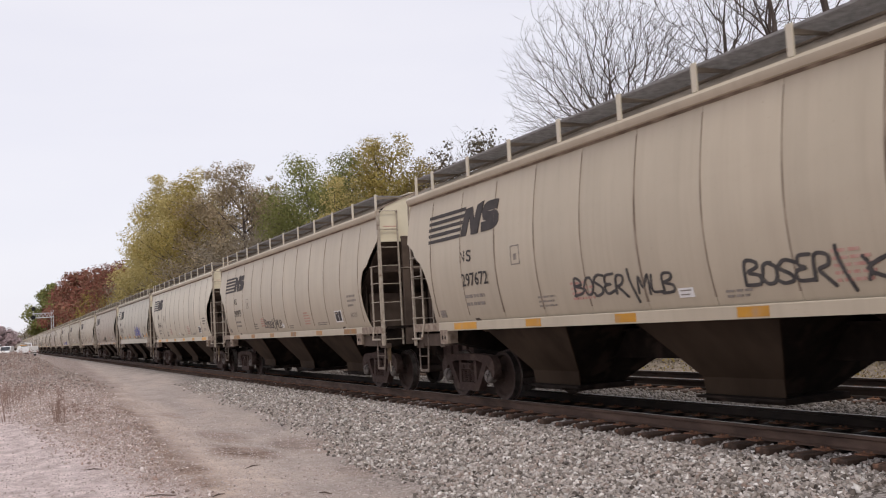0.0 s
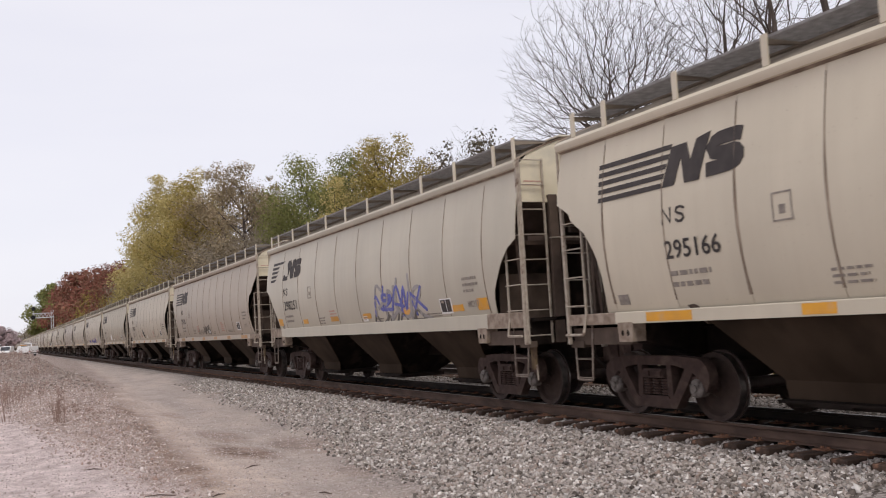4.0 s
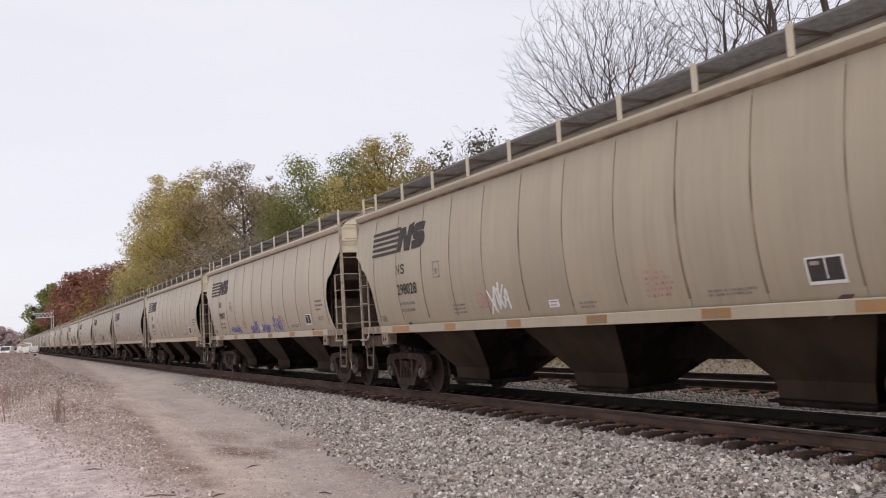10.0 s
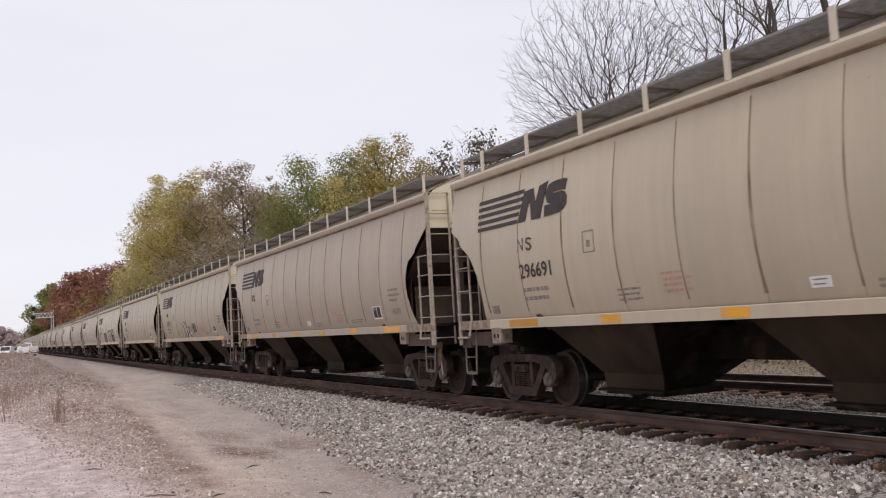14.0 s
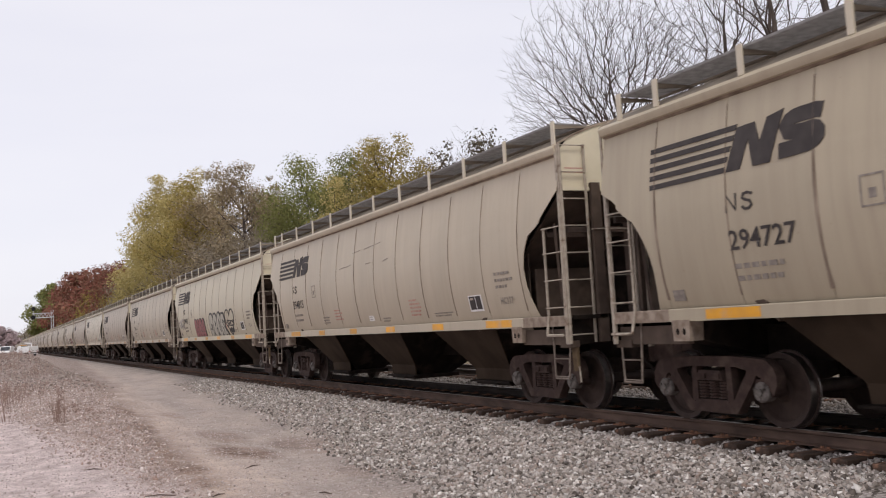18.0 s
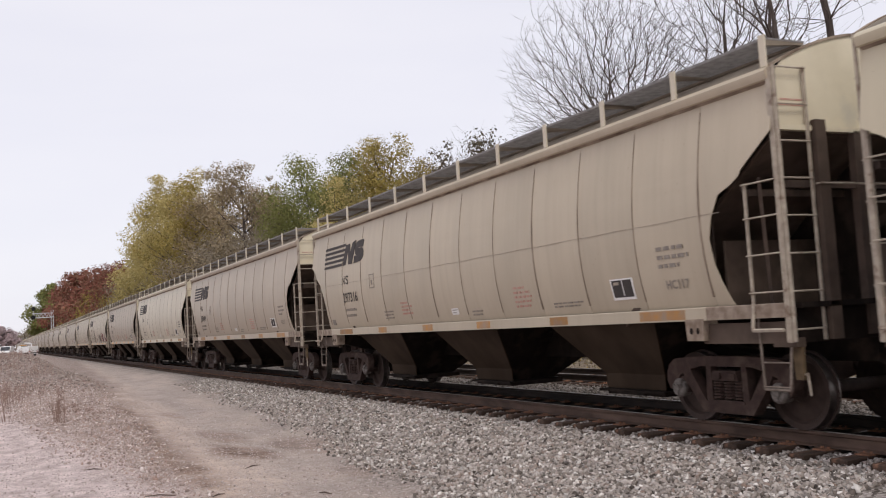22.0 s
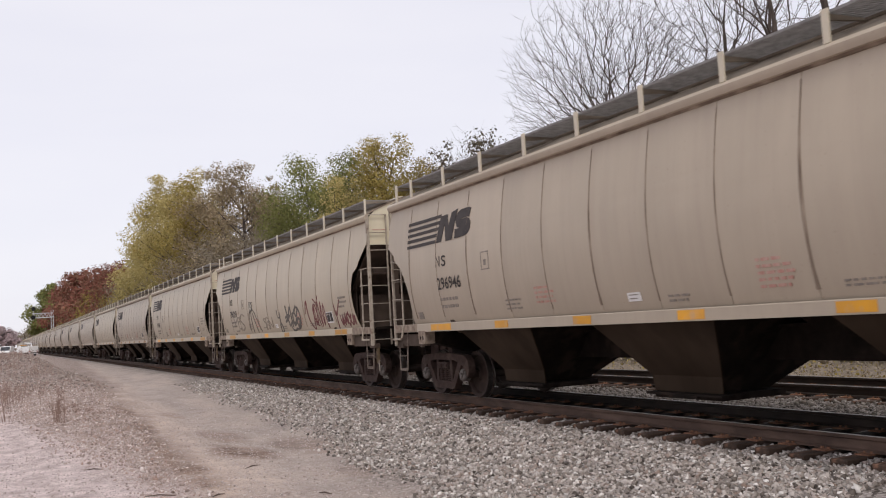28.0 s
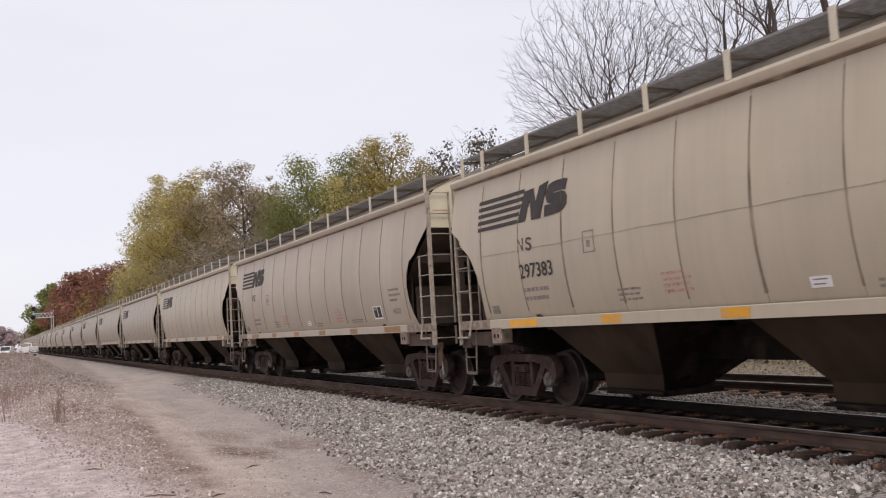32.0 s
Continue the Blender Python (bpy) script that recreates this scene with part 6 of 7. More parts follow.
# ---------- woods beyond the tracks ----------
M_BARK = material("grey_brown_bark", [(0.055, 0.042, 0.036), (0.12, 0.095, 0.082)], scale=3, stretch=(1, 1, 0.3), rough=0.95, bump=0.4, bump_scale=14)
M_TWIG = material("brown_twigs", [(0.060, 0.045, 0.040), (0.105, 0.082, 0.073)], scale=2, rough=0.95)
LEAVES = {
    "yellow": island_material("yellow_green_leaves", [(0.37, 0.31, 0.125), (0.45, 0.375, 0.15), (0.51, 0.42, 0.19), (0.42, 0.345, 0.14), (0.57, 0.48, 0.25)], translucent=0.42, patch=0.22),
    "green": island_material("green_leaves", [(0.175, 0.185, 0.065), (0.205, 0.215, 0.073), (0.25, 0.245, 0.085), (0.185, 0.19, 0.07)], translucent=0.25, patch=0.22),
    "olive": island_material("olive_gold_leaves", [(0.26, 0.207, 0.062), (0.31, 0.245, 0.072), (0.36, 0.272, 0.084), (0.285, 0.23, 0.07), (0.345, 0.242, 0.086)], translucent=0.25, patch=0.22),
    "red": island_material("rust_red_leaves", [(0.23, 0.085, 0.065), (0.29, 0.110, 0.08), (0.21, 0.115, 0.075), (0.25, 0.14, 0.09)], translucent=0.2, patch=0.22),
    # Mauve twigs, lightened so the distance haze sits in the colour.
    "mauve": island_material("hazy_mauve_bare_twigs", [(0.32, 0.245, 0.25), (0.40, 0.31, 0.315), (0.36, 0.265, 0.265)], patch=0.22),
    "brown": island_material("brown_leaves", [(0.25, 0.20, 0.125), (0.31, 0.245, 0.155), (0.36, 0.285, 0.185), (0.29, 0.21, 0.125)], translucent=0.2, patch=0.22),
    "dark": island_material("dark_withered_leaves", [(0.10, 0.083, 0.055), (0.15, 0.125, 0.08), (0.12, 0.095, 0.07)], translucent=0.1, patch=0.22),
    "grey": island_material("bare_grey_twig_haze", [(0.225, 0.185, 0.14), (0.29, 0.24, 0.185), (0.25, 0.22, 0.15)]),
}


def leaf_quads(rng, centres, size, facing=None):
    """Small four-cornered leaves; facing turns their faces roughly that way."""
    n = len(centres)
    a = rng.normal(size=(n, 3))
    if facing is not None:
        out = facing + rng.normal(size=(n, 3)) * 0.38
        a = np.cross(out, a)
    a /= np.linalg.norm(a, axis=1)[:, None]
    b = np.cross(a, rng.normal(size=(n, 3)) if facing is None else out)
    b /= np.linalg.norm(b, axis=1)[:, None] + 1e-9
    s = (size * rng.uniform(0.55, 1.25, n))[:, None]
    a, b = a * s * 0.5, b * s * 0.36
    return np.stack([centres - a, centres + b * 1.1, centres + a, centres - b], 1)


def leafy_tree(x, y, top, radius, kind, count, leaf, seed, label, low=0.22, density=0.30):
    """A tapered trunk with limbs and a broken crown of leaves gathered in tufts along its boughs."""
    rng = np.random.default_rng(seed)
    base = float(ground_height(np.array([x]), np.array([y]))[0]) - 0.05
    height = top - base
    tree = tagged(new("tree"), label, "tree", "trees beyond the tracks")
    tree.location = (x, y, base)
    s = Shape()
    r0 = 0.018 * height
    lean = rng.uniform(-0.03, 0.03, 2) * height
    s.tube([(0, 0, 0), (lean[0] * 0.3, lean[1] * 0.3, height * 0.3), (lean[0] * 0.7, lean[1] * 0.7, height * 0.6), (lean[0], lean[1], height * 0.84)], [r0, r0 * 0.75, r0 * 0.45, r0 * 0.1], 7)
    tufts = []
    boughs = 26
    for i in range(boughs):
        u = (i + 0.5) / boughs
        z0 = height * (low + (0.80 - low) * u)
        a = i * 2.4 + rng.uniform(-0.5, 0.5)
        w = math.sin(math.pi * min(1.0, 0.28 + 0.68 * u)) ** 0.8
        reach = radius * w * rng.uniform(0.55, 1.08)
        rise = height * rng.uniform(0.04, 0.17) * (1.15 - 0.3 * u)
        tip = np.array([lean[0] * u + reach * math.cos(a), lean[1] * u + reach * math.sin(a), min(z0 + rise, height * 0.97)])
        mid = np.array([reach * 0.5 * math.cos(a + 0.2), reach * 0.5 * math.sin(a + 0.2), z0 + rise * 0.35])
        s.tube([(lean[0] * u, lean[1] * u, z0), tuple(mid), tuple(tip)], [r0 * 0.38 * (1.1 - 0.7 * u), r0 * 0.2, r0 * 0.05], 5)
        for f in (0.35, 1.0):
            tufts.append((mid + (tip - mid) * f, radius * rng.uniform(0.22, 0.36)))
    for _ in range(5):
        tufts.append((np.array([lean[0] + rng.uniform(-0.25, 0.25) * radius, lean[1] + rng.uniform(-0.25, 0.25) * radius, height * rng.uniform(0.86, 0.97)]), radius * rng.uniform(0.12, 0.24)))
    part("trunk", s, M_BARK, tree, smooth=True)
    pts = []
    weights = np.array([t[1] ** 2 for t in tufts]) * rng.uniform(0.45, 1.0, len(tufts))
    pick = rng.choice(len(tufts), size=count, p=weights / weights.sum())
    centres = np.array([t[0] for t in tufts])[pick]
    radii = np.array([t[1] for t in tufts])[pick]
    d = rng.normal(size=(count, 3))
    d /= np.linalg.norm(d, axis=1)[:, None]
    r = radii * rng.uniform(0, 1, count) ** density * (1 + 0.16 * np.sin(6 * d[:, 0] + 4 * d[:, 2] + pick) + 0.10 * np.sin(11 * d[:, 1] + pick))
    p = centres + d * r[:, None] * np.array([1.0, 1.0, 0.8])
    p[:, 2] = np.minimum(p[:, 2], height * 1.0)
    part("crown", quads_mesh("crown", leaf_quads(rng, p, leaf, d + np.array([0, 0, 0.35])), LEAVES[kind]), None, tree)
    return tree


def bare_tree(x, y, crown, radii, count, seed, label, trunk_r=0.16, low=-0.55, twig=0.5):
    """A leafless tree: limbs reach from the trunk to every part of a rounded crown, each as thick as the twigs it carries."""
    rng = np.random.default_rng(seed)
    base = float(ground_height(np.array([x]), np.array([y]))[0]) - 0.05
    tree = tagged(new("tree"), label, "tree", "trees beyond the tracks")
    tree.location = (x, y, base)
    mid = np.array([crown[0] - x, crown[1] - y, crown[2] - base])
    d = rng.normal(size=(count * 3, 3))
    d /= np.linalg.norm(d, axis=1)[:, None]
    p = d * rng.uniform(0.02, 1.0, count * 3)[:, None] ** 0.45 * (1 + 0.10 * np.sin(5 * d[:, :1] + seed) + 0.08 * np.sin(7 * d[:, 1:2]))
    p = p[p[:, 2] > low + 0.25 * rng.uniform(-1, 1, len(p))][:count]
    p = mid + p * np.array(radii)
    foot = mid + np.array([0, 0, -0.62 * radii[2]])
    stem = [foot * f + np.array([0.10 * math.sin(3 * f + seed), 0.10 * math.cos(2.3 * f + seed), 0]) * f for f in (0.0, 0.2, 0.4, 0.6, 0.8, 1.0)]
    lead = [foot + (mid - foot) * f + rng.normal(0, 0.10, 3) for f in (0.3, 0.6, 1.0)]
    p = p[np.argsort(np.linalg.norm(p - foot, axis=1))]
    nodes = np.concatenate([np.array(stem), np.array(lead), p])
    first = len(stem) + len(lead)
    parent = np.arange(-1, len(nodes) - 1)
    path = np.zeros(len(nodes))
    for i in range(1, first):
        path[i] = path[i - 1] + np.linalg.norm(nodes[i] - nodes[i - 1])
    path[:len(stem)] = path[len(stem) - 1]
    for i in range(first, len(nodes)):
        gap = np.linalg.norm(nodes[4:i] - nodes[i], axis=1)
        j = 4 + int(np.argmin(gap + 0.64 * path[4:i]))
        parent[i], path[i] = j, path[j] + gap[j - 4]
    load = np.ones(len(nodes))
    for i in range(len(nodes) - 1, 0, -1):
        load[parent[i]] += load[i]
    tip = 0.0047
    r = tip * load ** (math.log(trunk_r / tip) / math.log(load[0]))
    trunk, twigs = Shape(), Shape()
    trunk.tube([tuple(q) for q in nodes[:first]], [float(v) for v in r[:first]], 8)
    for i in range(first, len(nodes)):
        a, b = nodes[parent[i]], nodes[i]
        l = float(np.linalg.norm(b - a))
        bend = (a + b) / 2 + rng.normal(0, 0.045, 3) * l + np.array([0, 0, -0.03 * l])
        ra = min(r[parent[i]], r[i] * 1.35)
        (trunk if load[i] > 30 else twigs).tube([tuple(a), tuple(bend), tuple(b)], [float(ra), float((ra + r[i]) / 2), float(r[i])], 5 if load[i] > 30 else 3)
        if load[i] < 3:
            out = (b - a) / (l + 1e-6)
            for _ in range(2):
                e = out + rng.normal(0, 0.36, 3) + np.array([0, 0, 0.12])
                e *= twig * rng.uniform(0.4, 1.0) / np.linalg.norm(e)
                twigs.tube([tuple(b), tuple(b + e)], [tip * 0.9, tip * 0.5], 3)
    part("trunk", trunk, M_BARK, tree, smooth=True)
    tagged(part("twig_crown", twigs.mesh("twig_crown", recalc=False), M_TWIG, tree), kind="stuff")
    return tree


# x, y, top, crown radius, leaves, count, leaf size
WOODS = [
    (17.5, 425, 27, 6.0, "green", 4600, 1.0, "tall dark green tree at the end of the woods"),
    (21.0, 305, 23.8, 7.0, "red", 7500, 0.75, "rust-red autumn tree above the train"),
    (22.5, 236, 19.4, 6.4, "red", 5000, 0.65, "dull red autumn tree in the woods"),
    (22.5, 345, 17, 5.0, "green", 3000, 0.75, "dark green tree below the red crowns"),
    (21.0, 202, 17.3, 5.0, "red", 4500, 0.50, "dull red-brown autumn tree"),
    (19.5, 215, 12.5, 5.0, "olive", 3500, 0.5, "olive tree leaning over the train"),
    (22.0, 152, 18.0, 4.2, "yellow", 5000, 0.36, "yellow-green autumn tree by the tracks"),
    (22.0, 140, 24.6, 5.0, "yellow", 8500, 0.34, "tall yellow-green autumn tree"),
    (22, 125, 23.2, 5.0, "yellow", 7000, 0.32, "yellow-green autumn tree with dark limbs"),
    (21, 112, 19.8, 4.6, "olive", 5500, 0.30, "olive autumn tree in the wood's edge"),
    (23, 106, 20.9, 4.2, "brown", 4200, 0.28, "thinning brown autumn tree"),
    (22.5, 93, 18.8, 3.4, "brown", 3800, 0.25, "thinning orange-brown autumn tree"),
    (24, 88, 16.6, 2.4, "brown", 2600, 0.24, "nearly bare brown tree"),
    (23.5, 76, 15.9, 3.5, "green", 7500, 0.22, "green tree still in full leaf"),
    (24.5, 69, 15.4, 3.3, "green", 7000, 0.21, "green tree still in full leaf"),
    (25, 62, 15.2, 3.4, "olive", 9000, 0.19, "golden olive autumn tree in leaf"),
    (22, 63, 11.9, 2.8, "yellow", 5500, 0.19, "low yellow-green tree at the wood's edge"),
    (24.5, 55.5, 12.2, 2.6, "olive", 5500, 0.18, "golden olive autumn tree in leaf"),
    (21, 130, 13.5, 4.5, "grey", 5500, 0.24, "grey twiggy thicket tree"),
    (21, 100, 12.5, 4.2, "grey", 6500, 0.20, "grey twiggy thicket tree"),
    (21.5, 84, 11.5, 3.6, "grey", 6500, 0.17, "grey twiggy thicket tree"),
    (21.5, 74, 9.5, 3.2, "grey", 5000, 0.16, "grey twiggy thicket tree"),
    (21, 170, 13.0, 5.0, "grey", 4500, 0.3, "grey twiggy thicket tree"),
    (21, 240, 14.0, 6.0, "grey", 4000, 0.42, "grey twiggy thicket tree"),
    (20.5, 182, 10.5, 4.2, "olive", 3500, 0.40, "low olive tree by the track"),
    (20, 270, 13, 5.0, "olive", 3200, 0.55, "low olive tree by the track"),
    (27, 560, 19, 11, "grey", 3000, 1.2, "distant grey-brown woodland tree"),
    (26, 480, 16, 8, "brown", 2600, 1.0, "distant brown woodland tree"),
    (25, 700, 17, 12, "grey", 2600, 1.4, "distant grey-brown woodland tree"),
    (24, 118, 17.5, 4.6, "olive", 5000, 0.30, "olive autumn tree behind the front row"),
    (26, 98, 16.0, 3.4, "brown", 4500, 0.28, "brownish tree behind the front row"),
    (27, 80, 14.5, 4.0, "olive", 6000, 0.24, "olive tree behind the front row"),
    (27.5, 66, 12.5, 3.6, "green", 6500, 0.21, "green tree behind the front row"),
    (23, 160, 19.0, 5.0, "yellow", 5000, 0.40, "yellow-green tree behind the front row"),
    (27, 50, 10.0, 3.0, "olive", 5000, 0.18, "low olive tree behind the thickets"),
    (-0.5, 400, 9.6, 4.0, "mauve", 4200, 0.7, "mauve leafless tree, paled for haze, beside the far lane"),
    (-12, 440, 13, 6, "brown", 3500, 0.9, "bare brownish tree beside the far lane"),
]
for i, (x, y, top, radius, kind, count, leaf, label) in enumerate(WOODS):
    leafy_tree(x, y, top * 1.04, radius * (1.65 if kind in ("green", "red") else 1.42), kind, int(count * (4.4 if kind == "brown" else 3.5 if y < 165 else 2.4)), leaf * (0.80 if y < 165 else 0.88), 300 + i, label, low=0.08 if kind in ("grey", "olive", "red") else 0.14)
# x, y, middle of the crown, its half-widths, branch ends, trunk, label
BARE = [
    (25.9, 34.8, (25.6, 34.7, 11.5), (5.2, 5.6, 5.1), 3500, 0.20, "spreading leafless tree with fine twigs"),
    (26.8, 26.9, (26.6, 28.4, 12.8), (3.4, 4.2, 5.2), 900, 0.12, "slender leafless tree with fine twigs"),
    (25.0, 24.2, (25.2, 24.4, 14.5), (3.2, 3.0, 6.5), 240, 0.13, "thick-trunked leafless tree beside the tracks"),
    (26.0, 22.3, (25.6, 22.4, 15.0), (3.2, 3.2, 6.5), 220, 0.12, "leafless tree with a dark trunk"),
    (27.8, 27.0, (27.8, 27.2, 14.5), (3.4, 3.0, 6.0), 220, 0.10, "leafless tree behind the front row"),
    (25.5, 19.2, (25.5, 19.4, 15.0), (3.2, 3.2, 6.0), 240, 0.12, "leafless tree beside the tracks"),
    (24, 44.3, (24, 44.3, 7.6), (3.0, 3.0, 4.3), 900, 0.09, "small dense leafless thicket tree"),
    (23.5, 48.0, (23.5, 48.0, 7.4), (3.0, 3.0, 4.2), 900, 0.09, "small dense leafless thicket tree"),
    (25, 40.5, (25, 40.5, 6.6), (3.0, 3.0, 4.2), 800, 0.09, "small dense leafless thicket tree"),
    (26, 51.0, (26, 51.0, 8.4), (3.0, 3.0, 4.2), 800, 0.09, "small dense leafless thicket tree"),
    (22.5, 90.0, (22.5, 90.0, 11.0), (3.4, 3.4, 5.0), 700, 0.13, "pale leafless tree among the thickets"),
    (23.5, 82.0, (23.5, 82.0, 10.5), (3.2, 3.2, 4.6), 700, 0.13, "pale leafless tree among the thickets"),
]
for i, (x, y, crown, radii, count, r, label) in enumerate(BARE):
    bare_tree(x, y, crown, radii, count, 500 + i, label, r)

leafy_tree(24.0, 44.4, 12.9, 2.5, "dark", 2700, 0.18, 390, "half-bare tree with dark withered leaves", low=0.35, density=0.45)
leafy_tree(24.0, 48.8, 12.6, 2.0, "dark", 1300, 0.18, 391, "half-bare tree with dark withered leaves", low=0.45, density=0.45)
# a few last orange leaves in one of the bare crowns
rng_n = np.random.default_rng(9)
few = np.array([24.6, 23.2, 13.4]) + rng_n.normal(size=(260, 3)) * np.array([0.6, 0.6, 0.45])
tagged(new("clinging_leaves", quads_mesh("clinging_leaves", leaf_quads(rng_n, few, 0.12), LEAVES["olive"])), "last orange leaves clinging to bare twigs", "leaves", kind="stuff")


def thicket(name, label, x0, x1, y0, y1, count, height, kind, size, seed):
    """Undergrowth along the wood's edge."""
    rng = np.random.default_rng(seed)
    y = y0 * (y1 / y0) ** rng.uniform(0, 1, count)
    x = rng.uniform(x0, x1, count)
    z = ground_height(x, y)
    p = np.stack([x, y, z + height * rng.uniform(0, 1, count) ** 1.4 * (0.55 + 0.45 * np.sin(y * 0.7) * np.sin(y * 0.23 + 1))], 1)
    q = leaf_quads(rng, p, size * np.clip(y / 40, 0.6, 6)[:, None][:, 0])
    return tagged(new(name, quads_mesh(name, q, LEAVES[kind])), label, "undergrowth", kind="stuff")


thicket("undergrowth", "grey-brown leafless undergrowth along the wood's edge", 19.0, 27, 7, 420, 36000, 4.4, "grey", 0.17, 31)
thicket("undergrowth", "olive undergrowth along the wood's edge", 19.5, 26, 12, 420, 9000, 3.4, "olive", 0.16, 32)
thicket("undergrowth", "dense brown brush deep in the woods", 27, 42, 7, 300, 34000, 7.0, "brown", 0.34, 34)
thicket("undergrowth", "brown understorey of the near woods", 24, 44, 5, 60, 42000, 8.5, "grey", 0.62, 36)
thicket("leaf_litter", "fallen brown leaves and dry grass past the second track", 17.0, 20, 10, 200, 14000, 0.35, "brown", 0.10, 33)
thicket("far_woods", "hazy far woods at the end of the line", -70, 70, 900, 1500, 2600, 13, "grey", 0.12, 35)

# ---------- dry weeds on the gravel ----------
M_WEED = island_material("dry_weed_stalks", [(0.20, 0.13, 0.105), (0.31, 0.215, 0.18), (0.27, 0.185, 0.155), (0.40, 0.30, 0.255)])


def weed_stalk(s, rng, at, height, wide):
    bx, by = at[0] + rng.gauss(0, wide), at[1] + rng.gauss(0, wide)
    h = height * rng.uniform(0.5, 1.0)
    lx, ly = rng.gauss(0, 0.14) * h, rng.gauss(0, 0.14) * h
    s.tube([(bx, by, at[2] - 0.03), (bx + lx * 0.4, by + ly * 0.4, at[2] + h * 0.55), (bx + lx, by + ly, at[2] + h)], [0.006, 0.005, 0.002], 3)
    for j in range(4):
        f = rng.uniform(0.35, 1.0)
        p = Vector((bx + lx * f, by + ly * f, at[2] + h * f))
        d = Vector((rng.uniform(-1, 1), rng.uniform(-1, 1), rng.uniform(0, 0.8))) * 0.10
        s.tube([p, p + d], [0.004, 0.009 if rng.random() < 0.5 else 0.002], 3)
    return s


def weed_clump(x, y, height, stalks, seed, label, wide=0.07):
    rng = random.Random(seed)
    ob = tagged(new("weed_clump"), label, "weed", "dry weeds on the gravel")
    ob.location = (x, y, float(ground_height(np.array([x]), np.array([y]))[0]))
    for i in range(stalks):
        part("stalk", weed_stalk(Shape(), rng, (0, 0, 0), height, wide).mesh("stalk", recalc=False), M_WEED, ob)
    return ob


weed_clump(1.18, 24.6, 0.95, 26, 1, "clump of dry dark brown weed stalks")
weed_clump(0.10, 33.0, 0.95, 18, 2, "clump of dry reddish weed stalks")
weed_clump(0.02, 26.0, 0.9, 7, 3, "few dry reddish weed stalks")
rw = random.Random(17)
field = Shape()
for i in range(52):
    x, y, h, n, w = (rw.uniform(-0.6, 1.7), rw.uniform(32, 62), rw.uniform(0.2, 0.55), rw.randint(6, 12), 0.35) if i < 42 else (rw.uniform(1.2, 2.2), rw.uniform(24, 30), rw.uniform(0.05, 0.12), rw.randint(4, 8), 0.2)
    z = float(ground_height(np.array([x]), np.array([y]))[0])
    for j in range(n):
        weed_stalk(field, rw, (x, y, z), h, w)
ob = tagged(new("dry_weeds", field.mesh("dry_weeds", recalc=False)), "sparse dry reddish-brown weeds on the gravel", "weeds", kind="stuff")
ob.data.materials.append(M_WEED)
M_STICK = material("dead_sticks", [(0.08, 0.055, 0.045), (0.14, 0.10, 0.08)], scale=8, rough=0.9)
for i in range(6):
    yy = rw.uniform(10.5, 20)
    xx = rw.uniform(0.4, 4.2)
    a, l = rw.uniform(0, 3.14), rw.uniform(0.08, 0.22)
    s = Shape().tube([(-l * math.cos(a), -l * math.sin(a), 0.01), (0, 0.03, 0.022), (l * math.cos(a), l * math.sin(a), 0.012)], [0.006, 0.010, 0.004], 4)
    ob = tagged(new("twig", s.mesh("twig")), "dead brown twig lying on the gravel", "twig", "fallen twigs")
    ob.data.materials.append(M_STICK)
    ob.location = (xx, yy, float(ground_height(np.array([xx]), np.array([yy]))[0]))

# ---------- cantilever signal far down the line ----------
M_SILVER = material("aluminium_paint", [(0.50, 0.50, 0.51), (0.62, 0.62, 0.63)], scale=4, rough=0.5, metal=0.3)
M_BLACK = material("black_enamel", [(0.012, 0.012, 0.013), (0.03, 0.03, 0.03)], scale=6, rough=0.5)
M_GLASS = material("dark_window_glass", [(0.02, 0.022, 0.026), (0.05, 0.052, 0.058)], scale=2, rough=0.12, spec=0.6)
M_VWHITE = material("white_vehicle_paint", [(0.74, 0.73, 0.73), (0.82, 0.81, 0.81)], scale=3, rough=0.3, spec=0.5)
M_TYRE = material("tyre_rubber", [(0.018, 0.018, 0.018), (0.035, 0.034, 0.033)], scale=9, rough=0.9)
M_LENS = material("red_lamp_lens", [(0.35, 0.02, 0.02), (0.5, 0.04, 0.03)], scale=4, rough=0.2)


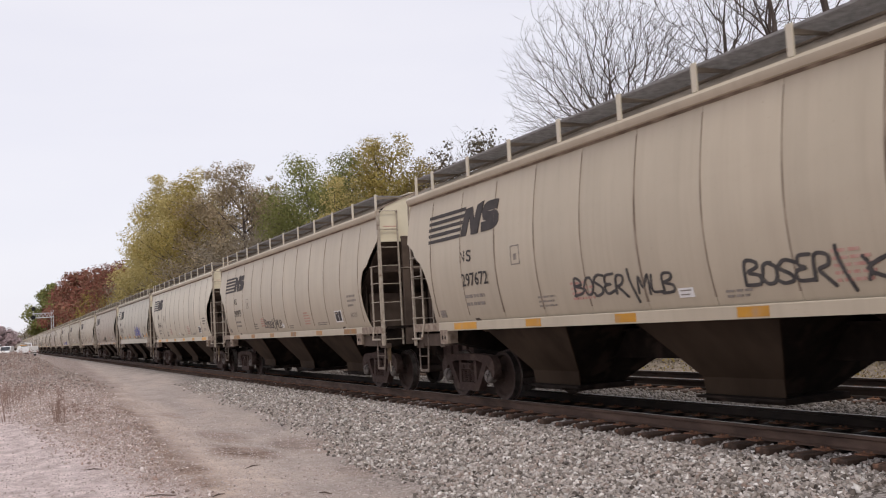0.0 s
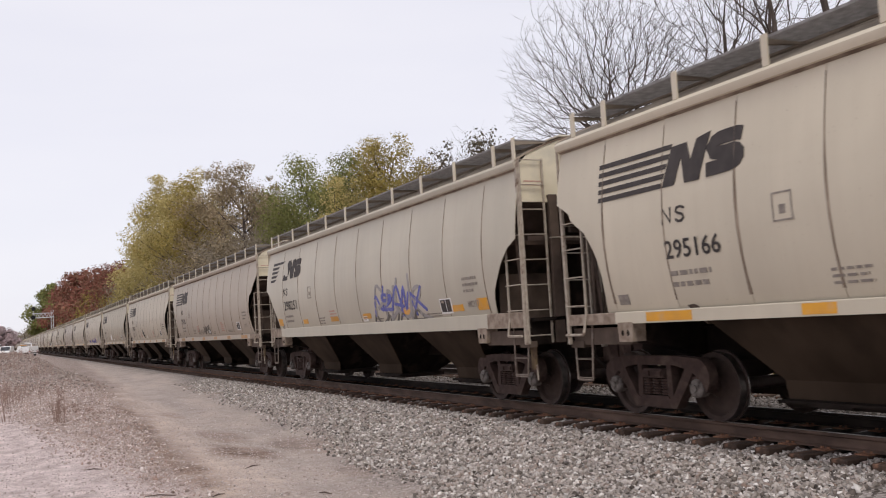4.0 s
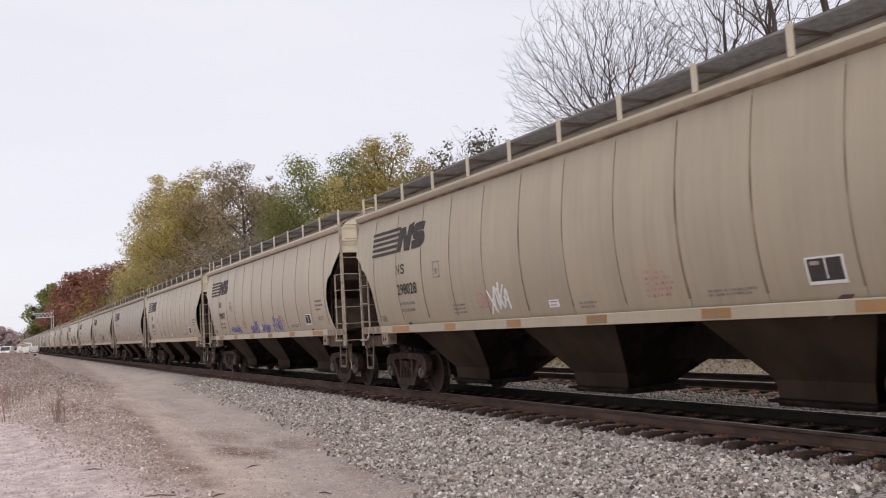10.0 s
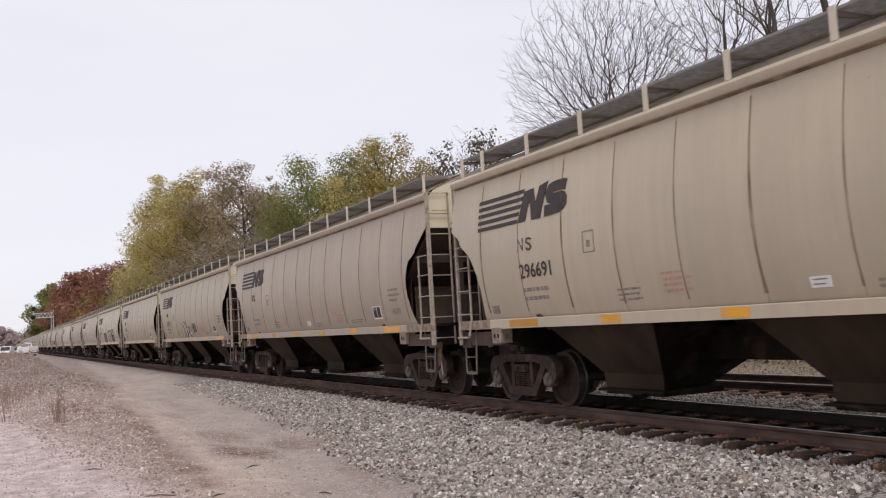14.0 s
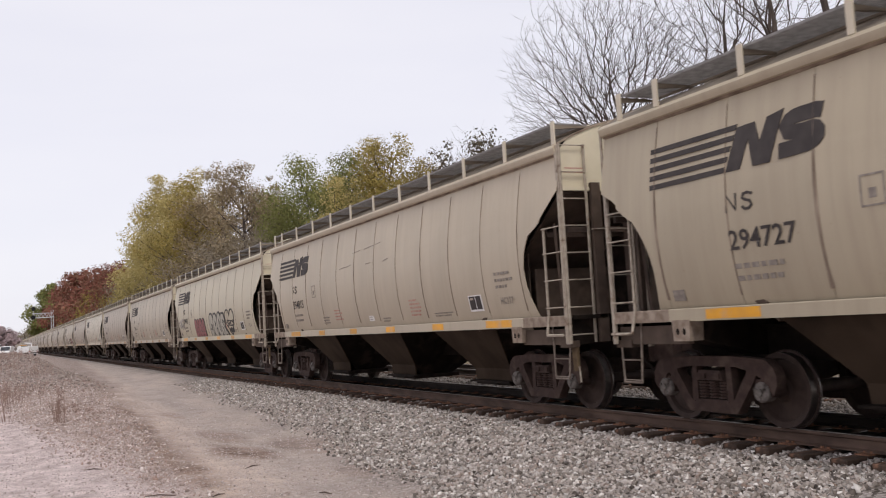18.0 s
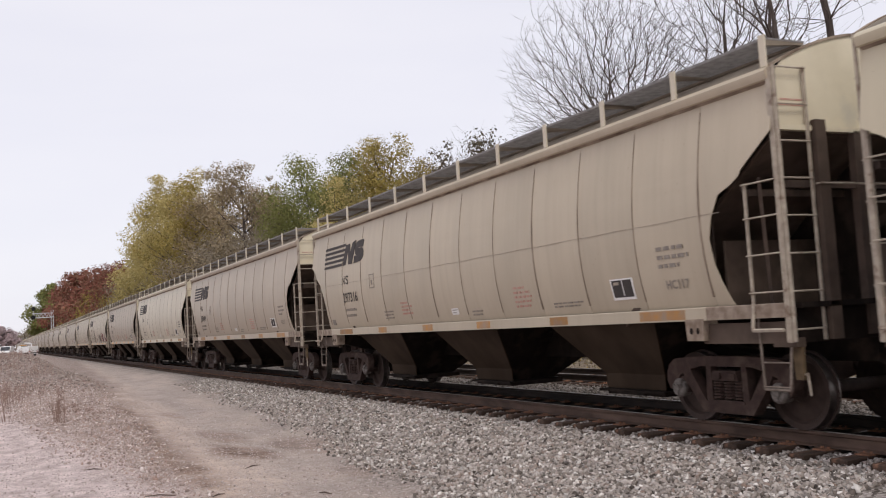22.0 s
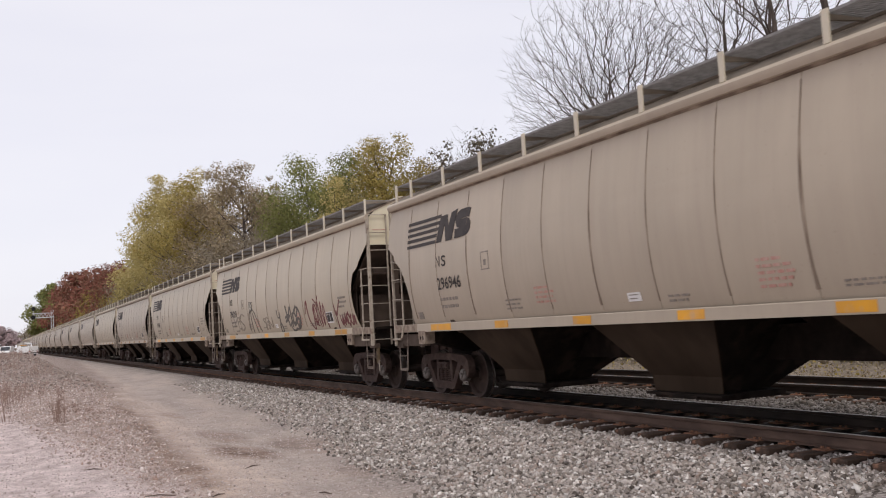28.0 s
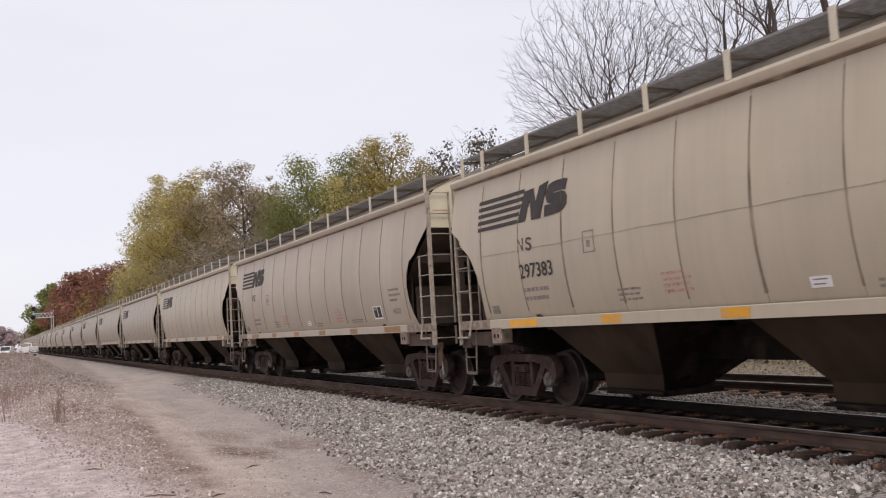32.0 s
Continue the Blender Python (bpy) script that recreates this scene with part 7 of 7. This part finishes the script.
def build_signal():
    sig = tagged(new("signal_cantilever"), "silver cantilever signal mast reaching over the tracks", "railway signal")
    sig.location = (-1.3, 240, -0.25)
    s = Shape()
    for dx in (-0.25, 0.25):
        for dy in (-0.25, 0.25):
            s.tube([(12.0 + dx, dy, 0), (12.0 + dx, dy, 10.2)], 0.07, 6)
    for i in range(10):
        for dy in (-0.25, 0.25):
            s.tube([(11.75, dy, i), (12.25, dy, i + 1)], 0.03, 4)
    part("mast", s, M_SILVER, sig)
    s = Shape()
    for z in (8.5, 9.5):
        for dy in (-0.3, 0.3):
            s.tube([(7.6, dy, z), (12.3, dy, z)], 0.07, 5)
    for i in range(6):
        for dy in (-0.3, 0.3):
            s.tube([(7.6 + 0.8 * i, dy, 8.5), (8.0 + 0.8 * i, dy, 9.5)], 0.045, 4)
            s.tube([(8.0 + 0.8 * i, dy, 9.5), (8.4 + 0.8 * i, dy, 8.5)], 0.045, 4)
    s.box(7.4, 12.0, -0.5, 0.5, 8.40, 8.46)
    part("arm", s, M_SILVER, sig)
    for x in (7.9,):
        part("head_pole", Shape().tube([(x, -0.5, 7.9), (x, -0.5, 11.8)], 0.06, 6), M_SILVER, sig)
        for z in (8.6, 10.6):
            h = part("signal_head", Shape().lathe([(0.0, 0.0), (0.0, 0.5), (0.04, 0.5), (0.04, 0.0)], 0, 16).mesh("signal_head"), M_BLACK, sig, "round black signal head")
            h.location, h.rotation_euler = (x, -0.65, z), (0, 0, radians(90))
            for j in range(3):
                q = part("lamp_hood", Shape().tube([(0, 0, 0), (0, -0.25, -0.03)], 0.12, 8), M_BLACK, h)
                q.rotation_euler = (0, 0, radians(-90))
                q.location = (0.02, 0.22 * math.cos(j * 2.09), 0.22 * math.sin(j * 2.09))
        part("finial", Shape().tube([(x, -0.5, 11.7), (x, -0.5, 12.0)], [0.12, 0.02], 6), M_SILVER, sig)
    return sig


build_signal()


def vehicle(kind, x, y, turn, label):
    """A parked road vehicle: body with cab, glass, lamps and wheels."""
    z = float(ground_height(np.array([x]), np.array([y]))[0])
    car = tagged(new(kind), label, "truck" if kind == "utility_truck" else "car", "vehicles parked by the line")
    car.matrix_basis = pose(x, y, z, 0, 0, turn)
    if kind == "utility_truck":
        part("body", Shape().chamfered(-1.05, 1.05, -2.9, 0.6, 0.75, 2.0, 0.06).chamfered(-1.0, 1.0, 0.6, 2.9, 0.65, 1.25, 0.08), M_VWHITE, car)
        part("cab", Shape().prism([(0.6, 1.25), (2.2, 1.25), (1.7, 2.15), (0.7, 2.2)], -0.92, 0.92), M_VWHITE, car)
        part("rear_window", Shape().box(-0.75, 0.75, 0.585, 0.60, 2.02, 2.15), M_GLASS, car)
        part("light_bar", Shape().chamfered(-0.6, 0.6, 0.9, 1.2, 2.2, 2.36, 0.04), M_AMBER, car)
        part("rack", Shape().tube([(-0.9, -2.8, 2.0), (-0.9, -2.8, 2.5), (0.9, -2.8, 2.5), (0.9, -2.8, 2.0)], 0.04, 5).tube([(-0.9, -2.8, 2.5), (-0.9, 0.5, 2.5)], 0.04, 5).tube([(0.9, -2.8, 2.5), (0.9, 0.5, 2.5)], 0.04, 5), M_SILVER, car)
        part("boom", Shape().tube([(0.3, -1.5, 2.0), (0.3, -1.5, 2.6), (0.3, 1.0, 2.75)], 0.12, 6), M_VWHITE, car)
        axles, rear = (-1.9, 1.9), -2.905
    else:
        part("body", Shape().prism([(-2.3, 0.4), (2.3, 0.4), (2.35, 0.95), (1.9, 1.15), (-2.2, 1.2), (-2.35, 1.0)], -0.98, 0.98), M_VWHITE, car)
        part("cabin", Shape().prism([(-2.2, 1.2), (1.0, 1.16), (0.4, 1.92), (-2.0, 1.98)], -0.88, 0.88), M_VWHITE, car)
        part("rear_window", Shape().prism([(-2.22, 1.25), (-2.18, 1.25), (-2.02, 1.85), (-2.06, 1.85)], -0.72, 0.72), M_GLASS, car)
        part("windscreen", Shape().prism([(0.98, 1.2), (1.03, 1.2), (0.49, 1.86), (0.44, 1.86)], -0.78, 0.78), M_GLASS, car)
        axles, rear = (-1.4, 1.4), -2.34
    for sx in (-1, 1):
        part("tail_lamp", Shape().box(sx * 0.8 - 0.12, sx * 0.8 + 0.12, rear - 0.02, rear + 0.03, 0.85, 1.0), M_LENS, car)
        for a in axles:
            w = part("wheel", Shape().lathe([(-0.12, 0.0), (-0.12, 0.30), (-0.09, 0.35), (0.09, 0.35), (0.12, 0.30), (0.12, 0.0)], sx * 0.82, 16), M_TYRE, car)
            w.location = (0, a, 0.35)
            part("rim", Shape().lathe([(0.0, 0.0), (0.0, 0.2), (0.02, 0.2)], sx * 0.945, 12), M_SILVER, w)
    part("bumper", Shape().box(-0.85, 0.85, rear - 0.06, rear, 0.42, 0.62), M_SILVER, car)
    return car


vehicle("utility_truck", 4.4, 215, 28, "white utility truck parked beside the line")
vehicle("sport_utility_car", 0.55, 185, 168, "tall white car parked on the far gravel")

# ---------- movement ----------
def motions():
    """The train rolls past, slowing a little; the wheels of the cars that pass near turn with it."""
    times = [float(i) for i in range(0, 33)]
    for k, car in enumerate(cars):
        walk(car, [(t, pose(CAR_X, tail_position(t, k) - HALVES.get(k, LONG), 0)) for t in times])
    start = tail_position(0, 0)
    for k, car in enumerate(cars[:DETAILED]):
        frames = [f for f in range(0, 961) if -14 < tail_position(f / 30, k) - HALF < 48]
        if frames and frames[0] > 0:
            frames = [0] + frames
        if frames and frames[-1] < 960:
            frames = frames + [960]
        for truck in car.children:
            if not truck.name.startswith("truck"):
                continue
            for w in truck.children:
                if w.name.startswith("wheelset"):
                    y = WHEELBASE / 2 * (1 if w.location.y > 0 else -1)
                    rows = []
                    for f in frames:
                        turn = math.degrees((start - tail_position(f / 30, 0)) / WHEEL_R)
                        rows.append((f / 30, pose(0, y, WHEEL_R, turn % 360, 0, 0)))
                    if len(rows) > 1:
                        rows[0] = (rows[0][0], rows[1][1]) if frames[0] == 0 and frames[1] > 1 else rows[0]
                        rows[-1] = (rows[-1][0], rows[-2][1]) if frames[-1] == 960 and frames[-2] < 959 else rows[-1]
                    walk(w, rows)


motions()
